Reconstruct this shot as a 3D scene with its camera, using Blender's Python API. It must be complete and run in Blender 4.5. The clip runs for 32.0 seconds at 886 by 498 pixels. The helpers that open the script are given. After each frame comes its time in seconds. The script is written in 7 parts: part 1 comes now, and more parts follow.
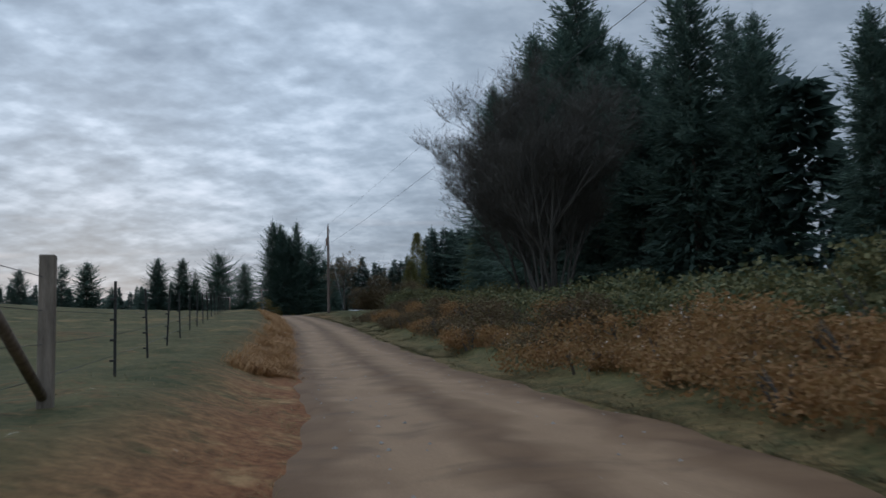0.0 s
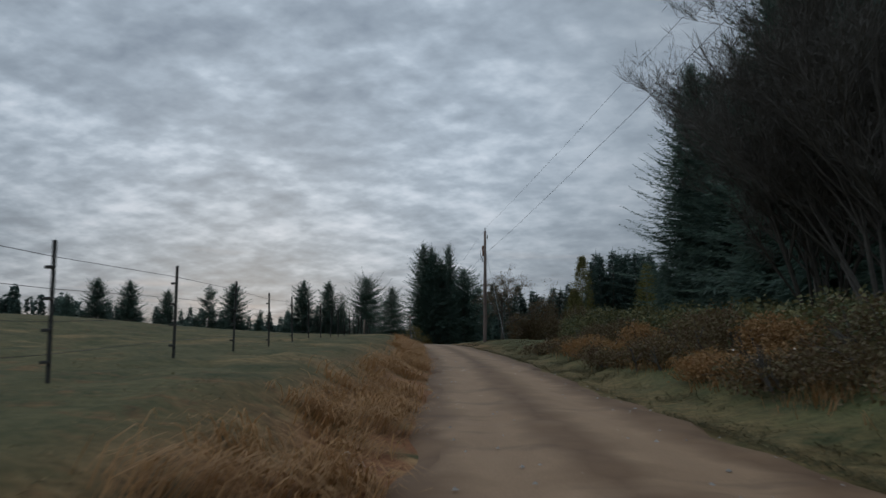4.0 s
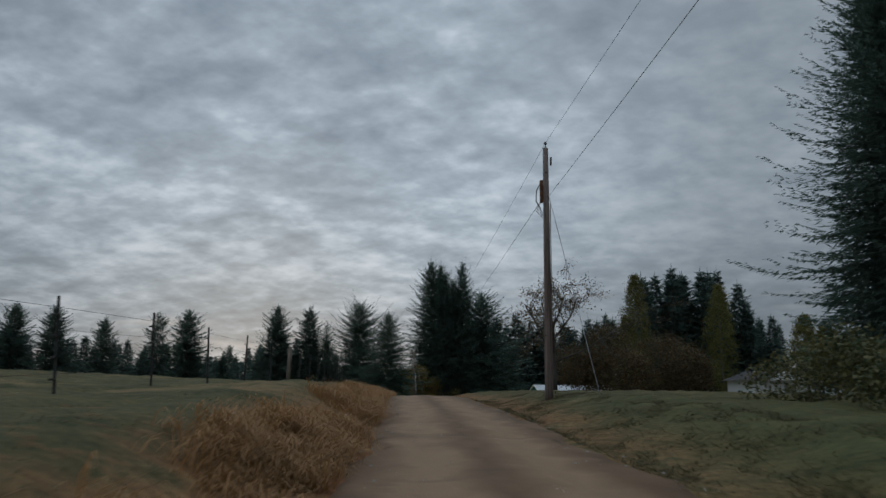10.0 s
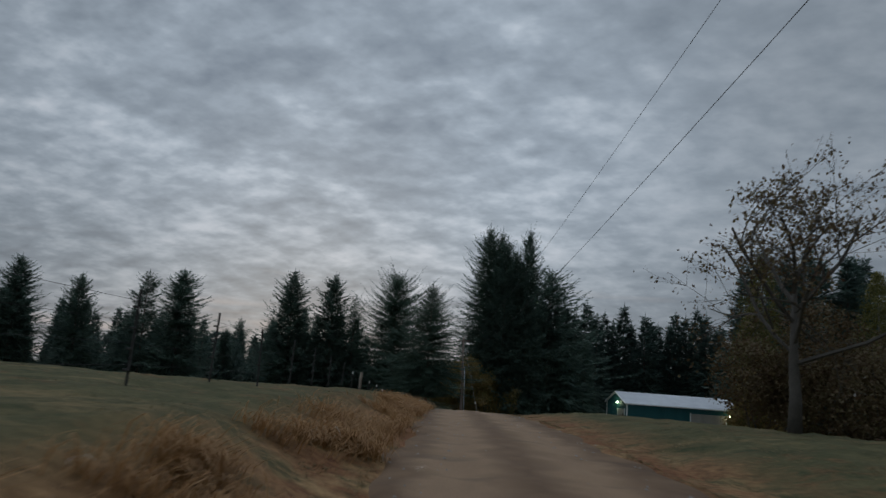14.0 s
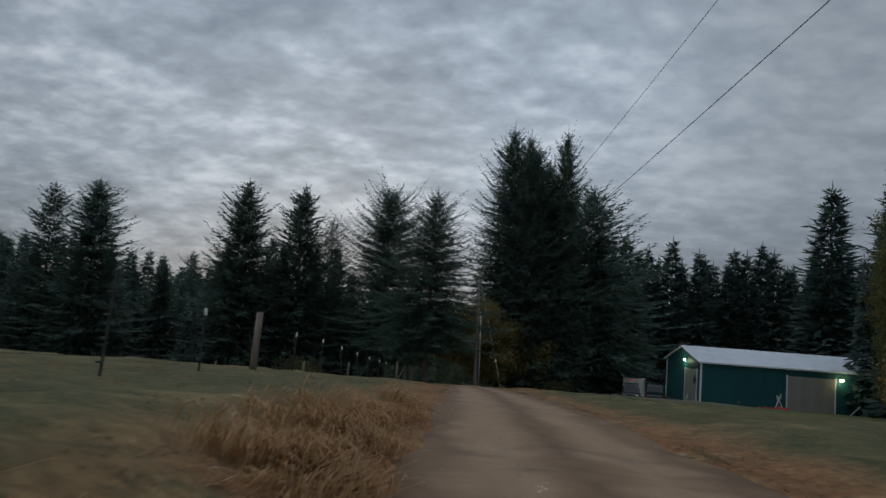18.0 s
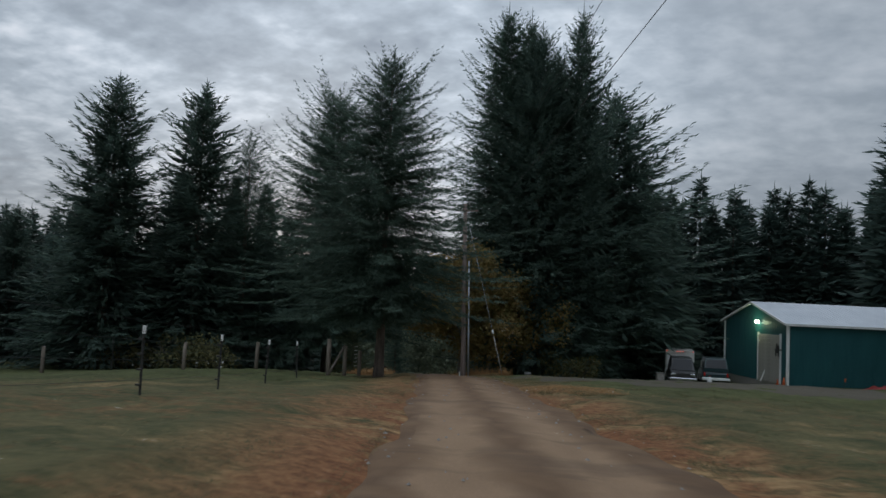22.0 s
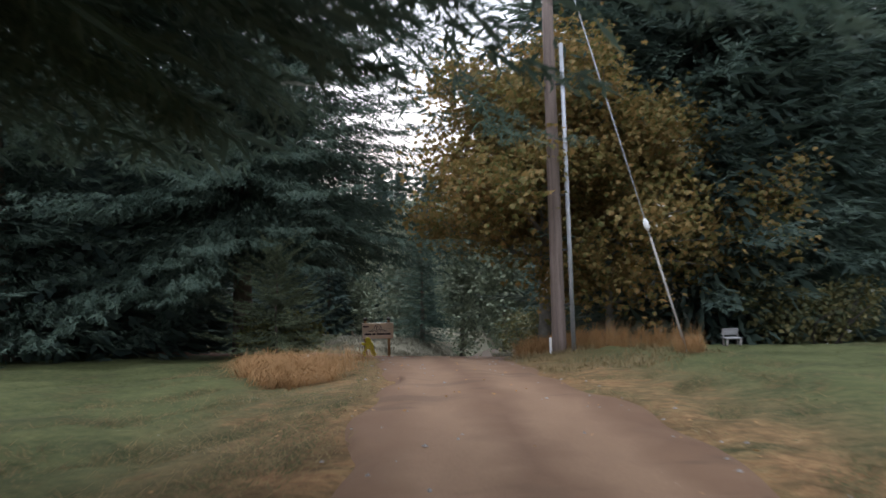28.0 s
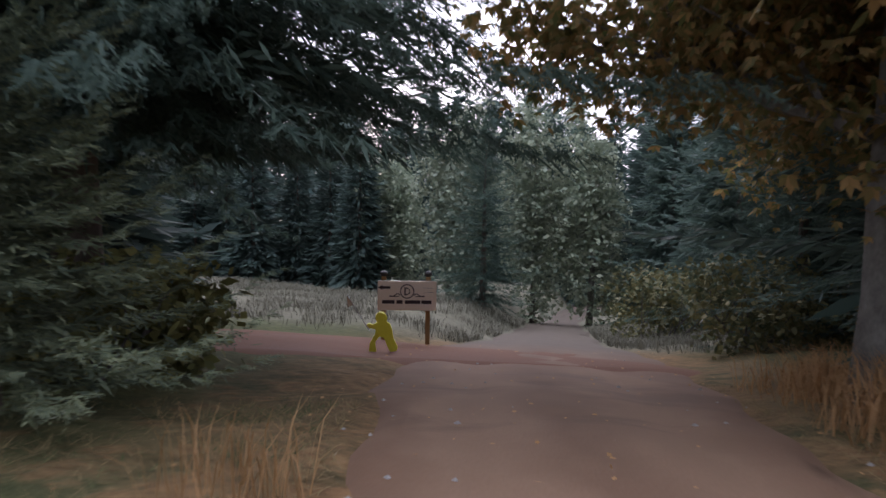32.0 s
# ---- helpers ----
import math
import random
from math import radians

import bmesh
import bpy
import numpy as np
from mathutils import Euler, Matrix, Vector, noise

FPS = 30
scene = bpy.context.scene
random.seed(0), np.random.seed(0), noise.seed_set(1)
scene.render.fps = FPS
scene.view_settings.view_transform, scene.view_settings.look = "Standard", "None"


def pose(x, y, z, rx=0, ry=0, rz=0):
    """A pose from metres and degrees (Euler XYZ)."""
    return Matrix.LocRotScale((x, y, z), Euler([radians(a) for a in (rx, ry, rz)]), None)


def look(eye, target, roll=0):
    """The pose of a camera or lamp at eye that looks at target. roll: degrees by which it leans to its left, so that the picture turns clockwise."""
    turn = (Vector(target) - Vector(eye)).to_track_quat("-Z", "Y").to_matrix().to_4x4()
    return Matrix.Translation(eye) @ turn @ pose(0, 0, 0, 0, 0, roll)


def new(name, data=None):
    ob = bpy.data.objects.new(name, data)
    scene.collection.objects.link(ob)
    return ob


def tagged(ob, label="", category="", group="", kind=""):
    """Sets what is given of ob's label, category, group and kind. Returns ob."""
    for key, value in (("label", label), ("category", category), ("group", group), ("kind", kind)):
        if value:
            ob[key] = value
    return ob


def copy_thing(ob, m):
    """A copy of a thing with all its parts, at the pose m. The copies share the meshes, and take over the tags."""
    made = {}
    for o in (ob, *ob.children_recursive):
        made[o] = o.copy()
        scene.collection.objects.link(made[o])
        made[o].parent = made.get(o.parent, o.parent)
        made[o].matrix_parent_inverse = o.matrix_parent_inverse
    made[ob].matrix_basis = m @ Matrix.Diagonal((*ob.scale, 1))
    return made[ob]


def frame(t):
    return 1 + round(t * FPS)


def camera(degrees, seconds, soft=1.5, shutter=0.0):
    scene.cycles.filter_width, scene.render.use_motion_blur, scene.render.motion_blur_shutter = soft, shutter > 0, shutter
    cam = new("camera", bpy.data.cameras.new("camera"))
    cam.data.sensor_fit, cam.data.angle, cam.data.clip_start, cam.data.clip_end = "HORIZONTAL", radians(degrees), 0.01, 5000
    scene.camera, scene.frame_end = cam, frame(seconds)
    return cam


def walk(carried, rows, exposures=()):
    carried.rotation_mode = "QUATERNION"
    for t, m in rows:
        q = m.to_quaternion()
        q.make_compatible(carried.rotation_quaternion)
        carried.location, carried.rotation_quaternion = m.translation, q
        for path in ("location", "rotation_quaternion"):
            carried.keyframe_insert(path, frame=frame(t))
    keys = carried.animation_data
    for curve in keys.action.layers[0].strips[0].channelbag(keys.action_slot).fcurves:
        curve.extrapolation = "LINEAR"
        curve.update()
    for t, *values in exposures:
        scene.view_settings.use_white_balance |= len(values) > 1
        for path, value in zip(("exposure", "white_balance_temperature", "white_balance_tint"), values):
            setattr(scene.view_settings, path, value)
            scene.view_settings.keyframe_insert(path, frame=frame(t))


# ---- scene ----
cam = camera(59.90, 32.0, 1.5, 0.4)
PATH = [
    (0, pose(-0.183, 6.634, 1.369, 95.000, 1.372, -13.319)),
    (0.5, pose(0.081, 8.818, 1.320, 95.308, 0.714, -10.875)),
    (1, pose(0.272, 10.982, 1.280, 95.630, -0.057, -8.280)),
    (1.5, pose(0.397, 13.145, 1.247, 95.873, -0.602, -5.939)),
    (2, pose(0.522, 15.363, 1.224, 95.994, -0.820, -4.283)),
    (2.5, pose(0.653, 17.649, 1.210, 96.222, -0.705, -3.170)),
    (3, pose(0.802, 20.032, 1.206, 96.683, -0.565, -2.573)),
    (3.5, pose(0.925, 22.459, 1.212, 97.195, -0.555, -2.335)),
    (5.5, pose(1.427, 32.816, 1.352, 98.556, -0.256, -1.485)),
    (6, pose(1.557, 35.580, 1.416, 99.051, -0.541, -1.266)),
    (6.5, pose(1.690, 38.417, 1.490, 99.328, -0.909, -1.200)),
    (7, pose(1.827, 41.324, 1.574, 99.491, -1.247, -1.238)),
    (7.5, pose(1.965, 44.296, 1.666, 99.714, -1.294, -1.223)),
    (8, pose(2.101, 47.324, 1.766, 100.187, -1.247, -1.150)),
    (8.5, pose(2.229, 50.399, 1.871, 100.266, -1.107, -1.203)),
    (9, pose(2.344, 53.517, 1.980, 100.167, -0.863, -1.235)),
    (9.5, pose(2.436, 56.682, 2.090, 100.363, -0.736, -1.243)),
    (10, pose(2.498, 59.907, 2.200, 100.471, -0.544, -1.141)),
    (10.5, pose(2.523, 63.211, 2.309, 100.621, -0.381, -0.577)),
    (11, pose(2.506, 66.610, 2.414, 100.581, -0.773, 0.542)),
    (11.5, pose(2.447, 70.115, 2.515, 100.206, -1.430, 1.661)),
    (12, pose(2.347, 73.725, 2.612, 99.939, -2.418, 2.263)),
    (12.5, pose(2.215, 77.423, 2.702, 99.887, -2.928, 2.435)),
    (13, pose(2.058, 81.182, 2.786, 99.876, -3.440, 2.346)),
    (13.5, pose(1.886, 84.963, 2.862, 99.925, -3.809, 2.216)),
    (15.5, pose(1.192, 99.632, 3.068, 98.630, -4.899, 2.659)),
    (16, pose(1.037, 103.073, 3.090, 97.992, -4.775, 2.956)),
    (16.5, pose(0.895, 106.408, 3.097, 97.356, -4.392, 3.198)),
    (17, pose(0.768, 109.644, 3.092, 96.591, -4.388, 3.271)),
    (17.5, pose(0.660, 112.793, 3.074, 96.286, -4.463, 3.163)),
    (18, pose(0.572, 115.872, 3.044, 96.093, -4.299, 2.782)),
    (18.5, pose(0.503, 118.896, 3.003, 96.033, -4.244, 2.082)),
    (19, pose(0.454, 121.878, 2.951, 95.923, -4.230, 1.435)),
    (19.5, pose(0.420, 124.828, 2.887, 95.966, -4.488, 0.895)),
    (20, pose(0.396, 127.753, 2.810, 95.629, -4.682, 0.662)),
    (20.5, pose(0.377, 130.659, 2.721, 95.332, -4.530, 0.672)),
    (21, pose(0.356, 133.550, 2.617, 94.870, -3.809, 0.823)),
    (21.5, pose(0.330, 136.433, 2.499, 94.370, -2.993, 1.122)),
    (22, pose(0.294, 139.307, 2.368, 93.967, -2.628, 1.591)),
    (22.5, pose(0.247, 142.171, 2.225, 93.481, -2.444, 2.001)),
    (23, pose(0.190, 145.019, 2.073, 93.077, -2.088, 2.252)),
    (23.5, pose(0.126, 147.842, 1.916, 92.807, -1.400, 2.392)),
    (24, pose(0.058, 150.628, 1.757, 92.199, -0.602, 2.569)),
    (24.5, pose(-0.012, 153.367, 1.600, 91.592, -0.052, 2.758)),
    (25, pose(-0.082, 156.052, 1.448, 91.313, -0.480, 2.866)),
    (25.5, pose(-0.153, 158.675, 1.302, 91.194, -0.772, 2.937)),
    (27.5, pose(-0.526, 168.370, 0.767, 89.125, 0.599, 3.597)),
    (28, pose(-0.674, 170.554, 0.631, 88.530, 0.657, 5.347)),
    (28.5, pose(-0.854, 172.638, 0.487, 88.370, 1.070, 7.129)),
    (29, pose(-1.066, 174.629, 0.331, 88.682, 1.048, 8.597)),
    (29.5, pose(-1.308, 176.541, 0.162, 88.346, 1.001, 9.756)),
    (30, pose(-1.576, 178.387, -0.023, 87.167, 0.746, 10.507)),
    (30.5, pose(-1.865, 180.178, -0.224, 86.165, 0.562, 10.864)),
    (31, pose(-2.174, 181.920, -0.442, 85.722, 0.069, 10.774)),
    (31.5, pose(-2.500, 183.616, -0.677, 85.374, -0.471, 10.381)),
    (32, pose(-2.843, 185.268, -0.930, 84.742, -1.036, 9.492)),
]
EXPOSURES = [
    (0, 0.35, 6050, 10), (2, 0.2, 6300, 10), (5, 0.08, 6450, 9), (10, -0.04, 6500, 8), (13, -0.18, 6500, 10), (17, -0.02, 6500, 10), (21, 0.2, 6500, 10), (23, 0.5, 6700, 12), (24, 0.58, 6650, 11), (25, 1.1, 6800, 14), (25.5, 1.35, 6900, 15), (27.5, 2.0, 6900, 20),
    (28.2, 2.0, 6800, 20), (29, 1.65, 5750, 18), (30, 1.85, 5750, 24), (32, 2.08, 6500, 30),
]
walk(cam, PATH, EXPOSURES)

# ---- sky and light ----
SUN_AZ, SUN_EL = radians(-12), radians(9)
world = bpy.data.worlds.new("world")
scene.world = world
world.use_nodes = True
wn, wl = world.node_tree.nodes, world.node_tree.links
wn.clear()


def wnode(kind, **values):
    n = wn.new(kind)
    for k, v in values.items():
        n.inputs[k].default_value = v
    return n


w_out = wn.new("ShaderNodeOutputWorld")
w_bg = wnode("ShaderNodeBackground", Strength=0.83)
w_sky = wn.new("ShaderNodeTexSky")
w_sky.sky_type, w_sky.sun_disc = "NISHITA", False
w_sky.sun_elevation, w_sky.sun_rotation = SUN_EL, SUN_AZ
w_co = wn.new("ShaderNodeTexCoord")
w_sep = wn.new("ShaderNodeSeparateXYZ")
wl.new(w_co.outputs["Generated"], w_sep.inputs[0])


def wmath(op, a, b=None, clamp=False):
    n = wn.new("ShaderNodeMath")
    n.operation, n.use_clamp = op, clamp
    for i, v in enumerate((a, b)):
        if v is None:
            continue
        if isinstance(v, (int, float)):
            n.inputs[i].default_value = v
        else:
            wl.new(v, n.inputs[i])
    return n.outputs[0]


# a flat cloud deck: the direction is laid onto a level sheet overhead
w_up = wmath("MAXIMUM", w_sep.outputs[2], 0.0)
w_den = wmath("ADD", w_up, 0.27)
w_u = wmath("DIVIDE", w_sep.outputs[0], w_den)
w_v = wmath("DIVIDE", w_sep.outputs[1], w_den)
w_vec = wn.new("ShaderNodeCombineXYZ")
wl.new(w_u, w_vec.inputs[0]), wl.new(w_v, w_vec.inputs[1])


def deck(scale, detail, rough, distort, turn, stretch, off=0.0):
    m = wn.new("ShaderNodeMapping")
    m.inputs["Rotation"].default_value = (0, 0, radians(turn))
    m.inputs["Scale"].default_value = stretch
    m.inputs["Location"].default_value = (off, off * 0.7, 0)
    wl.new(w_vec.outputs[0], m.inputs["Vector"])
    t = wnode("ShaderNodeTexNoise", Scale=scale, Detail=detail, Roughness=rough, Distortion=distort)
    wl.new(m.outputs[0], t.inputs["Vector"])
    return t.outputs["Fac"]


w_big = deck(1.1, 3, 0.5, 0.2, 25, (1, 1, 1), 3.1)
w_mid = deck(5.2, 5, 0.55, 0.15, 30, (1.0, 1.15, 1), 0.4)
w_fine = deck(14.0, 3, 0.5, 0.1, 30, (1.0, 1.15, 1), 1.9)
w_sum = wmath("ADD", wmath("ADD", wmath("MULTIPLY", w_big, 0.62), wmath("MULTIPLY", w_mid, 0.74)), wmath("MULTIPLY", w_fine, 0.46))
w_ramp = wn.new("ShaderNodeValToRGB")
ramp_el = w_ramp.color_ramp.elements
ramp_el[0].position, ramp_el[0].color = 0.5, (0.185, 0.23, 0.29, 1)
ramp_el[1].position, ramp_el[1].color = 0.88, (0.58, 0.64, 0.72, 1)
for p, c in ((0.635, (0.265, 0.32, 0.385, 1)), (0.72, (0.335, 0.40, 0.475, 1)), (0.79, (0.44, 0.51, 0.59, 1))):
    e = ramp_el.new(p)
    e.color = c
w_calm = wn.new("ShaderNodeMapRange")
w_calm.interpolation_type = "SMOOTHSTEP"
for k, v in ((1, -0.05), (2, 0.4), (3, 0.85), (4, 0.4)):
    w_calm.inputs[k].default_value = v
wl.new(w_sep.outputs[0], w_calm.inputs[0])
wl.new(wmath("ADD", wmath("MULTIPLY", wmath("SUBTRACT", wmath("DIVIDE", w_sum, 1.26), 0.722), w_calm.outputs[0]), 0.728), w_ramp.inputs[0])
# thin warm breaks low over the horizon
w_low = wmath("MULTIPLY", wmath("SUBTRACT", 1.0, wmath("MULTIPLY", w_up, 6.5), True), 1.0)
w_st = wn.new("ShaderNodeCombineXYZ")
wl.new(wmath("MULTIPLY", w_sep.outputs[0], 5.0), w_st.inputs[0])
wl.new(wmath("MULTIPLY", w_sep.outputs[2], 46.0), w_st.inputs[1])
w_brk = wnode("ShaderNodeTexNoise", Scale=1.0, Detail=2.0, Roughness=0.5)
wl.new(w_st.outputs[0], w_brk.inputs["Vector"])
w_gap = wmath("MULTIPLY", wmath("MULTIPLY", wmath("SUBTRACT", w_brk.outputs["Fac"], 0.57), 6.0, True), w_low, True)
w_mix = wn.new("ShaderNodeMix")
w_mix.data_type = "RGBA"
wl.new(w_gap, w_mix.inputs[0])
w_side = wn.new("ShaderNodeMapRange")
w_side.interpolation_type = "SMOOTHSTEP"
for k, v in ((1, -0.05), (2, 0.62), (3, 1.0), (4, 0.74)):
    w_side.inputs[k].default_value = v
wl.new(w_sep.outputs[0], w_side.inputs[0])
w_dim = wn.new("ShaderNodeVectorMath")
w_dim.operation = "SCALE"
# the deck is brightest overhead, and round the sun hidden behind it
w_zen = wn.new("ShaderNodeMapRange")
w_zen.interpolation_type = "SMOOTHSTEP"
for k, v in ((1, 0.5), (2, 0.95), (3, 1.0), (4, 2.3)):
    w_zen.inputs[k].default_value = v
wl.new(w_up, w_zen.inputs[0])
w_dot = wn.new("ShaderNodeVectorMath")
w_dot.operation = "DOT_PRODUCT"
w_dot.inputs[1].default_value = Vector((-0.11, 0.94, 0.27)).normalized()
wl.new(w_co.outputs["Generated"], w_dot.inputs[0])
w_halo = wn.new("ShaderNodeMapRange")
w_halo.interpolation_type = "SMOOTHSTEP"
for k, v in ((1, 0.88), (2, 1.0), (3, 0.94), (4, 1.22)):
    w_halo.inputs[k].default_value = v
wl.new(w_dot.outputs["Value"], w_halo.inputs[0])
wl.new(w_ramp.outputs[0], w_dim.inputs[0])
w_hor = wn.new("ShaderNodeMapRange")
w_hor.interpolation_type = "SMOOTHSTEP"
for k, v in ((1, 0.02), (2, 0.3), (3, 0.74), (4, 1.05)):
    w_hor.inputs[k].default_value = v
wl.new(w_up, w_hor.inputs[0])
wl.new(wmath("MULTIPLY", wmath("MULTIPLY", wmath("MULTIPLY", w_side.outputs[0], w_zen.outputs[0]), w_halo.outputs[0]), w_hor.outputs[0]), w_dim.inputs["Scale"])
wl.new(w_dim.outputs[0], w_mix.inputs[6])
w_mix.inputs[7].default_value = (0.56, 0.53, 0.54, 1)
w_add = wn.new("ShaderNodeMix")
w_add.data_type, w_add.blend_type = "RGBA", "ADD"
w_add.inputs[0].default_value = 0.003
wl.new(w_mix.outputs[2], w_add.inputs[6])
wl.new(w_sky.outputs[0], w_add.inputs[7])
wl.new(w_add.outputs[2], w_bg.inputs["Color"])
wl.new(w_bg.outputs[0], w_out.inputs[0])

sun = new("sun", bpy.data.lights.new("sun", "SUN"))
sun.data.energy, sun.data.angle, sun.data.color = 0.22, radians(40), (1.0, 0.93, 0.86)
sun.matrix_world = look((0, 0, 60), (-math.sin(SUN_AZ) * 40, -math.cos(SUN_AZ) * 40, 60 - 30))


# ---- materials ----
def mat(name, colors, scale=6.0, fine=60.0, rough=0.85, metal=0.0, bump=0.3, bump_dist=0.01, per_object=0.0, per_island=0.0, stretch=(1, 1, 1), spec=0.3, trans=0.0, detail=6):
    """Noise at two scales through a ramp of colours, with bump; optional brightness spread by object or by island."""
    m = bpy.data.materials.new(name)
    m.use_nodes = True
    n, l = m.node_tree.nodes, m.node_tree.links
    b = n["Principled BSDF"]
    b.inputs["Roughness"].default_value, b.inputs["Metallic"].default_value = rough, metal
    b.inputs["Specular IOR Level"].default_value = spec
    co = n.new("ShaderNodeTexCoord")
    mp = n.new("ShaderNodeMapping")
    mp.inputs["Scale"].default_value = stretch
    l.new(co.outputs["Object"], mp.inputs["Vector"])
    big = n.new("ShaderNodeTexNoise")
    big.inputs["Scale"].default_value, big.inputs["Detail"].default_value = scale, detail
    small = n.new("ShaderNodeTexNoise")
    small.inputs["Scale"].default_value, small.inputs["Detail"].default_value = fine, 4
    l.new(mp.outputs[0], big.inputs["Vector"]), l.new(mp.outputs[0], small.inputs["Vector"])
    mixf = n.new("ShaderNodeMix")
    mixf.inputs[0].default_value = 0.35
    l.new(big.outputs["Fac"], mixf.inputs[2]), l.new(small.outputs["Fac"], mixf.inputs[3])
    ramp = n.new("ShaderNodeValToRGB")
    el = ramp.color_ramp.elements
    k = len(colors)
    for i, c in enumerate(colors):
        p = 0.32 + 0.36 * i / max(k - 1, 1)
        e = el[0] if i == 0 else (el[1] if i == k - 1 and k > 1 else el.new(p))
        e.position, e.color = p, (*c, 1)
    if k == 1:
        el[1].color = (*colors[0], 1)
    l.new(mixf.outputs[0], ramp.inputs[0])
    col = ramp.outputs[0]
    for amount, source in ((per_object, "object"), (per_island, "island")):
        if amount:
            if source == "object":
                r = n.new("ShaderNodeObjectInfo").outputs["Random"]
            else:
                r = n.new("ShaderNodeNewGeometry").outputs["Random Per Island"]
            mr = n.new("ShaderNodeMapRange")
            mr.inputs[3].default_value, mr.inputs[4].default_value = 1 - amount, 1 + amount
            l.new(r, mr.inputs[0])
            hs = n.new("ShaderNodeHueSaturation")
            l.new(mr.outputs[0], hs.inputs["Value"]), l.new(col, hs.inputs["Color"])
            col = hs.outputs[0]
    l.new(col, b.inputs["Base Color"])
    if bump:
        bp = n.new("ShaderNodeBump")
        bp.inputs["Strength"].default_value, bp.inputs["Distance"].default_value = bump, bump_dist
        l.new(mixf.outputs[0], bp.inputs["Height"]), l.new(bp.outputs[0], b.inputs["Normal"])
    if trans:
        tr = n.new("ShaderNodeBsdfTranslucent")
        l.new(col, tr.inputs["Color"])
        mx = n.new("ShaderNodeMixShader")
        mx.inputs[0].default_value = trans
        l.new(b.outputs[0], mx.inputs[1]), l.new(tr.outputs[0], mx.inputs[2])
        l.new(mx.outputs[0], n["Material Output"].inputs[0])
    return m


def leafy(name, colors, spread=0.35, trans=0.25, rough=0.65, spec=0.2):
    """Leaves and needles: the ramp is walked by island, so each leaf has its own tint."""
    m = bpy.data.materials.new(name)
    m.use_nodes = True
    n, l = m.node_tree.nodes, m.node_tree.links
    b = n["Principled BSDF"]
    b.inputs["Roughness"].default_value, b.inputs["Specular IOR Level"].default_value = rough, spec
    g = n.new("ShaderNodeNewGeometry")
    co = n.new("ShaderNodeTexCoord")
    no = n.new("ShaderNodeTexNoise")
    no.inputs["Scale"].default_value, no.inputs["Detail"].default_value = 0.55, 3
    l.new(co.outputs["Object"], no.inputs["Vector"])
    mix = n.new("ShaderNodeMix")
    mix.inputs[0].default_value = 0.5
    l.new(no.outputs["Fac"], mix.inputs[2]), l.new(g.outputs["Random Per Island"], mix.inputs[3])
    ramp = n.new("ShaderNodeValToRGB")
    el, k = ramp.color_ramp.elements, len(colors)
    for i, c in enumerate(colors):
        p = 0.2 + 0.6 * i / max(k - 1, 1)
        e = el[0] if i == 0 else (el[1] if i == k - 1 else el.new(p))
        e.position, e.color = p, (*c, 1)
    l.new(mix.outputs[0], ramp.inputs[0])
    oi = n.new("ShaderNodeObjectInfo")
    mr = n.new("ShaderNodeMapRange")
    mr.inputs[3].default_value, mr.inputs[4].default_value = 1 - spread, 1 + spread
    l.new(oi.outputs["Random"], mr.inputs[0])
    hs = n.new("ShaderNodeHueSaturation")
    l.new(mr.outputs[0], hs.inputs["Value"]), l.new(ramp.outputs[0], hs.inputs["Color"])
    l.new(hs.outputs[0], b.inputs["Base Color"])
    tr = n.new("ShaderNodeBsdfTranslucent")
    l.new(hs.outputs[0], tr.inputs["Color"])
    mx = n.new("ShaderNodeMixShader")
    mx.inputs[0].default_value = trans
    l.new(b.outputs[0], mx.inputs[1]), l.new(tr.outputs[0], mx.inputs[2])
    l.new(mx.outputs[0], n["Material Output"].inputs[0])
    return m


M_ROAD = mat("gravel_road", [(0.06, 0.05, 0.036), (0.09, 0.072, 0.05), (0.14, 0.108, 0.076), (0.075, 0.062, 0.04)], scale=0.8, fine=30.0, bump=0.55, bump_dist=0.02, stretch=(1.6, 0.5, 1))


def layered(name, base, over, build):
    """Mixes two node colours inside one material: build(n, l, u, noise) gives the factor from the first UV value."""
    m = mat(name, base[0], **base[1])
    n, l = m.node_tree.nodes, m.node_tree.links
    b = n["Principled BSDF"]
    first = b.inputs["Base Color"].links[0].from_socket
    uv = n.new("ShaderNodeUVMap")
    sp = n.new("ShaderNodeSeparateXYZ")
    l.new(uv.outputs[0], sp.inputs[0])
    co = n.new("ShaderNodeTexCoord")
    no = n.new("ShaderNodeTexNoise")
    no.inputs["Scale"].default_value, no.inputs["Detail"].default_value = over[1], 5
    l.new(co.outputs["Object"], no.inputs["Vector"])
    ramp = n.new("ShaderNodeValToRGB")
    el = ramp.color_ramp.elements
    el[0].position, el[0].color = 0.35, (*over[0][0], 1)
    el[1].position, el[1].color = 0.65, (*over[0][1], 1)
    l.new(no.outputs["Fac"], ramp.inputs[0])

    def calc(op, a, c=None, clamp=False):
        q = n.new("ShaderNodeMath")
        q.operation, q.use_clamp = op, clamp
        for k, v in enumerate((a, c)):
            if v is None:
                continue
            if isinstance(v, (int, float)):
                q.inputs[k].default_value = v
            else:
                l.new(v, q.inputs[k])
        return q.outputs[0]

    mx = n.new("ShaderNodeMix")
    mx.data_type = "RGBA"
    l.new(build(calc, sp.outputs[0], no.outputs["Fac"]), mx.inputs[0])
    l.new(first, mx.inputs[6]), l.new(ramp.outputs[0], mx.inputs[7])
    l.new(mx.outputs[2], b.inputs["Base Color"])
    return m


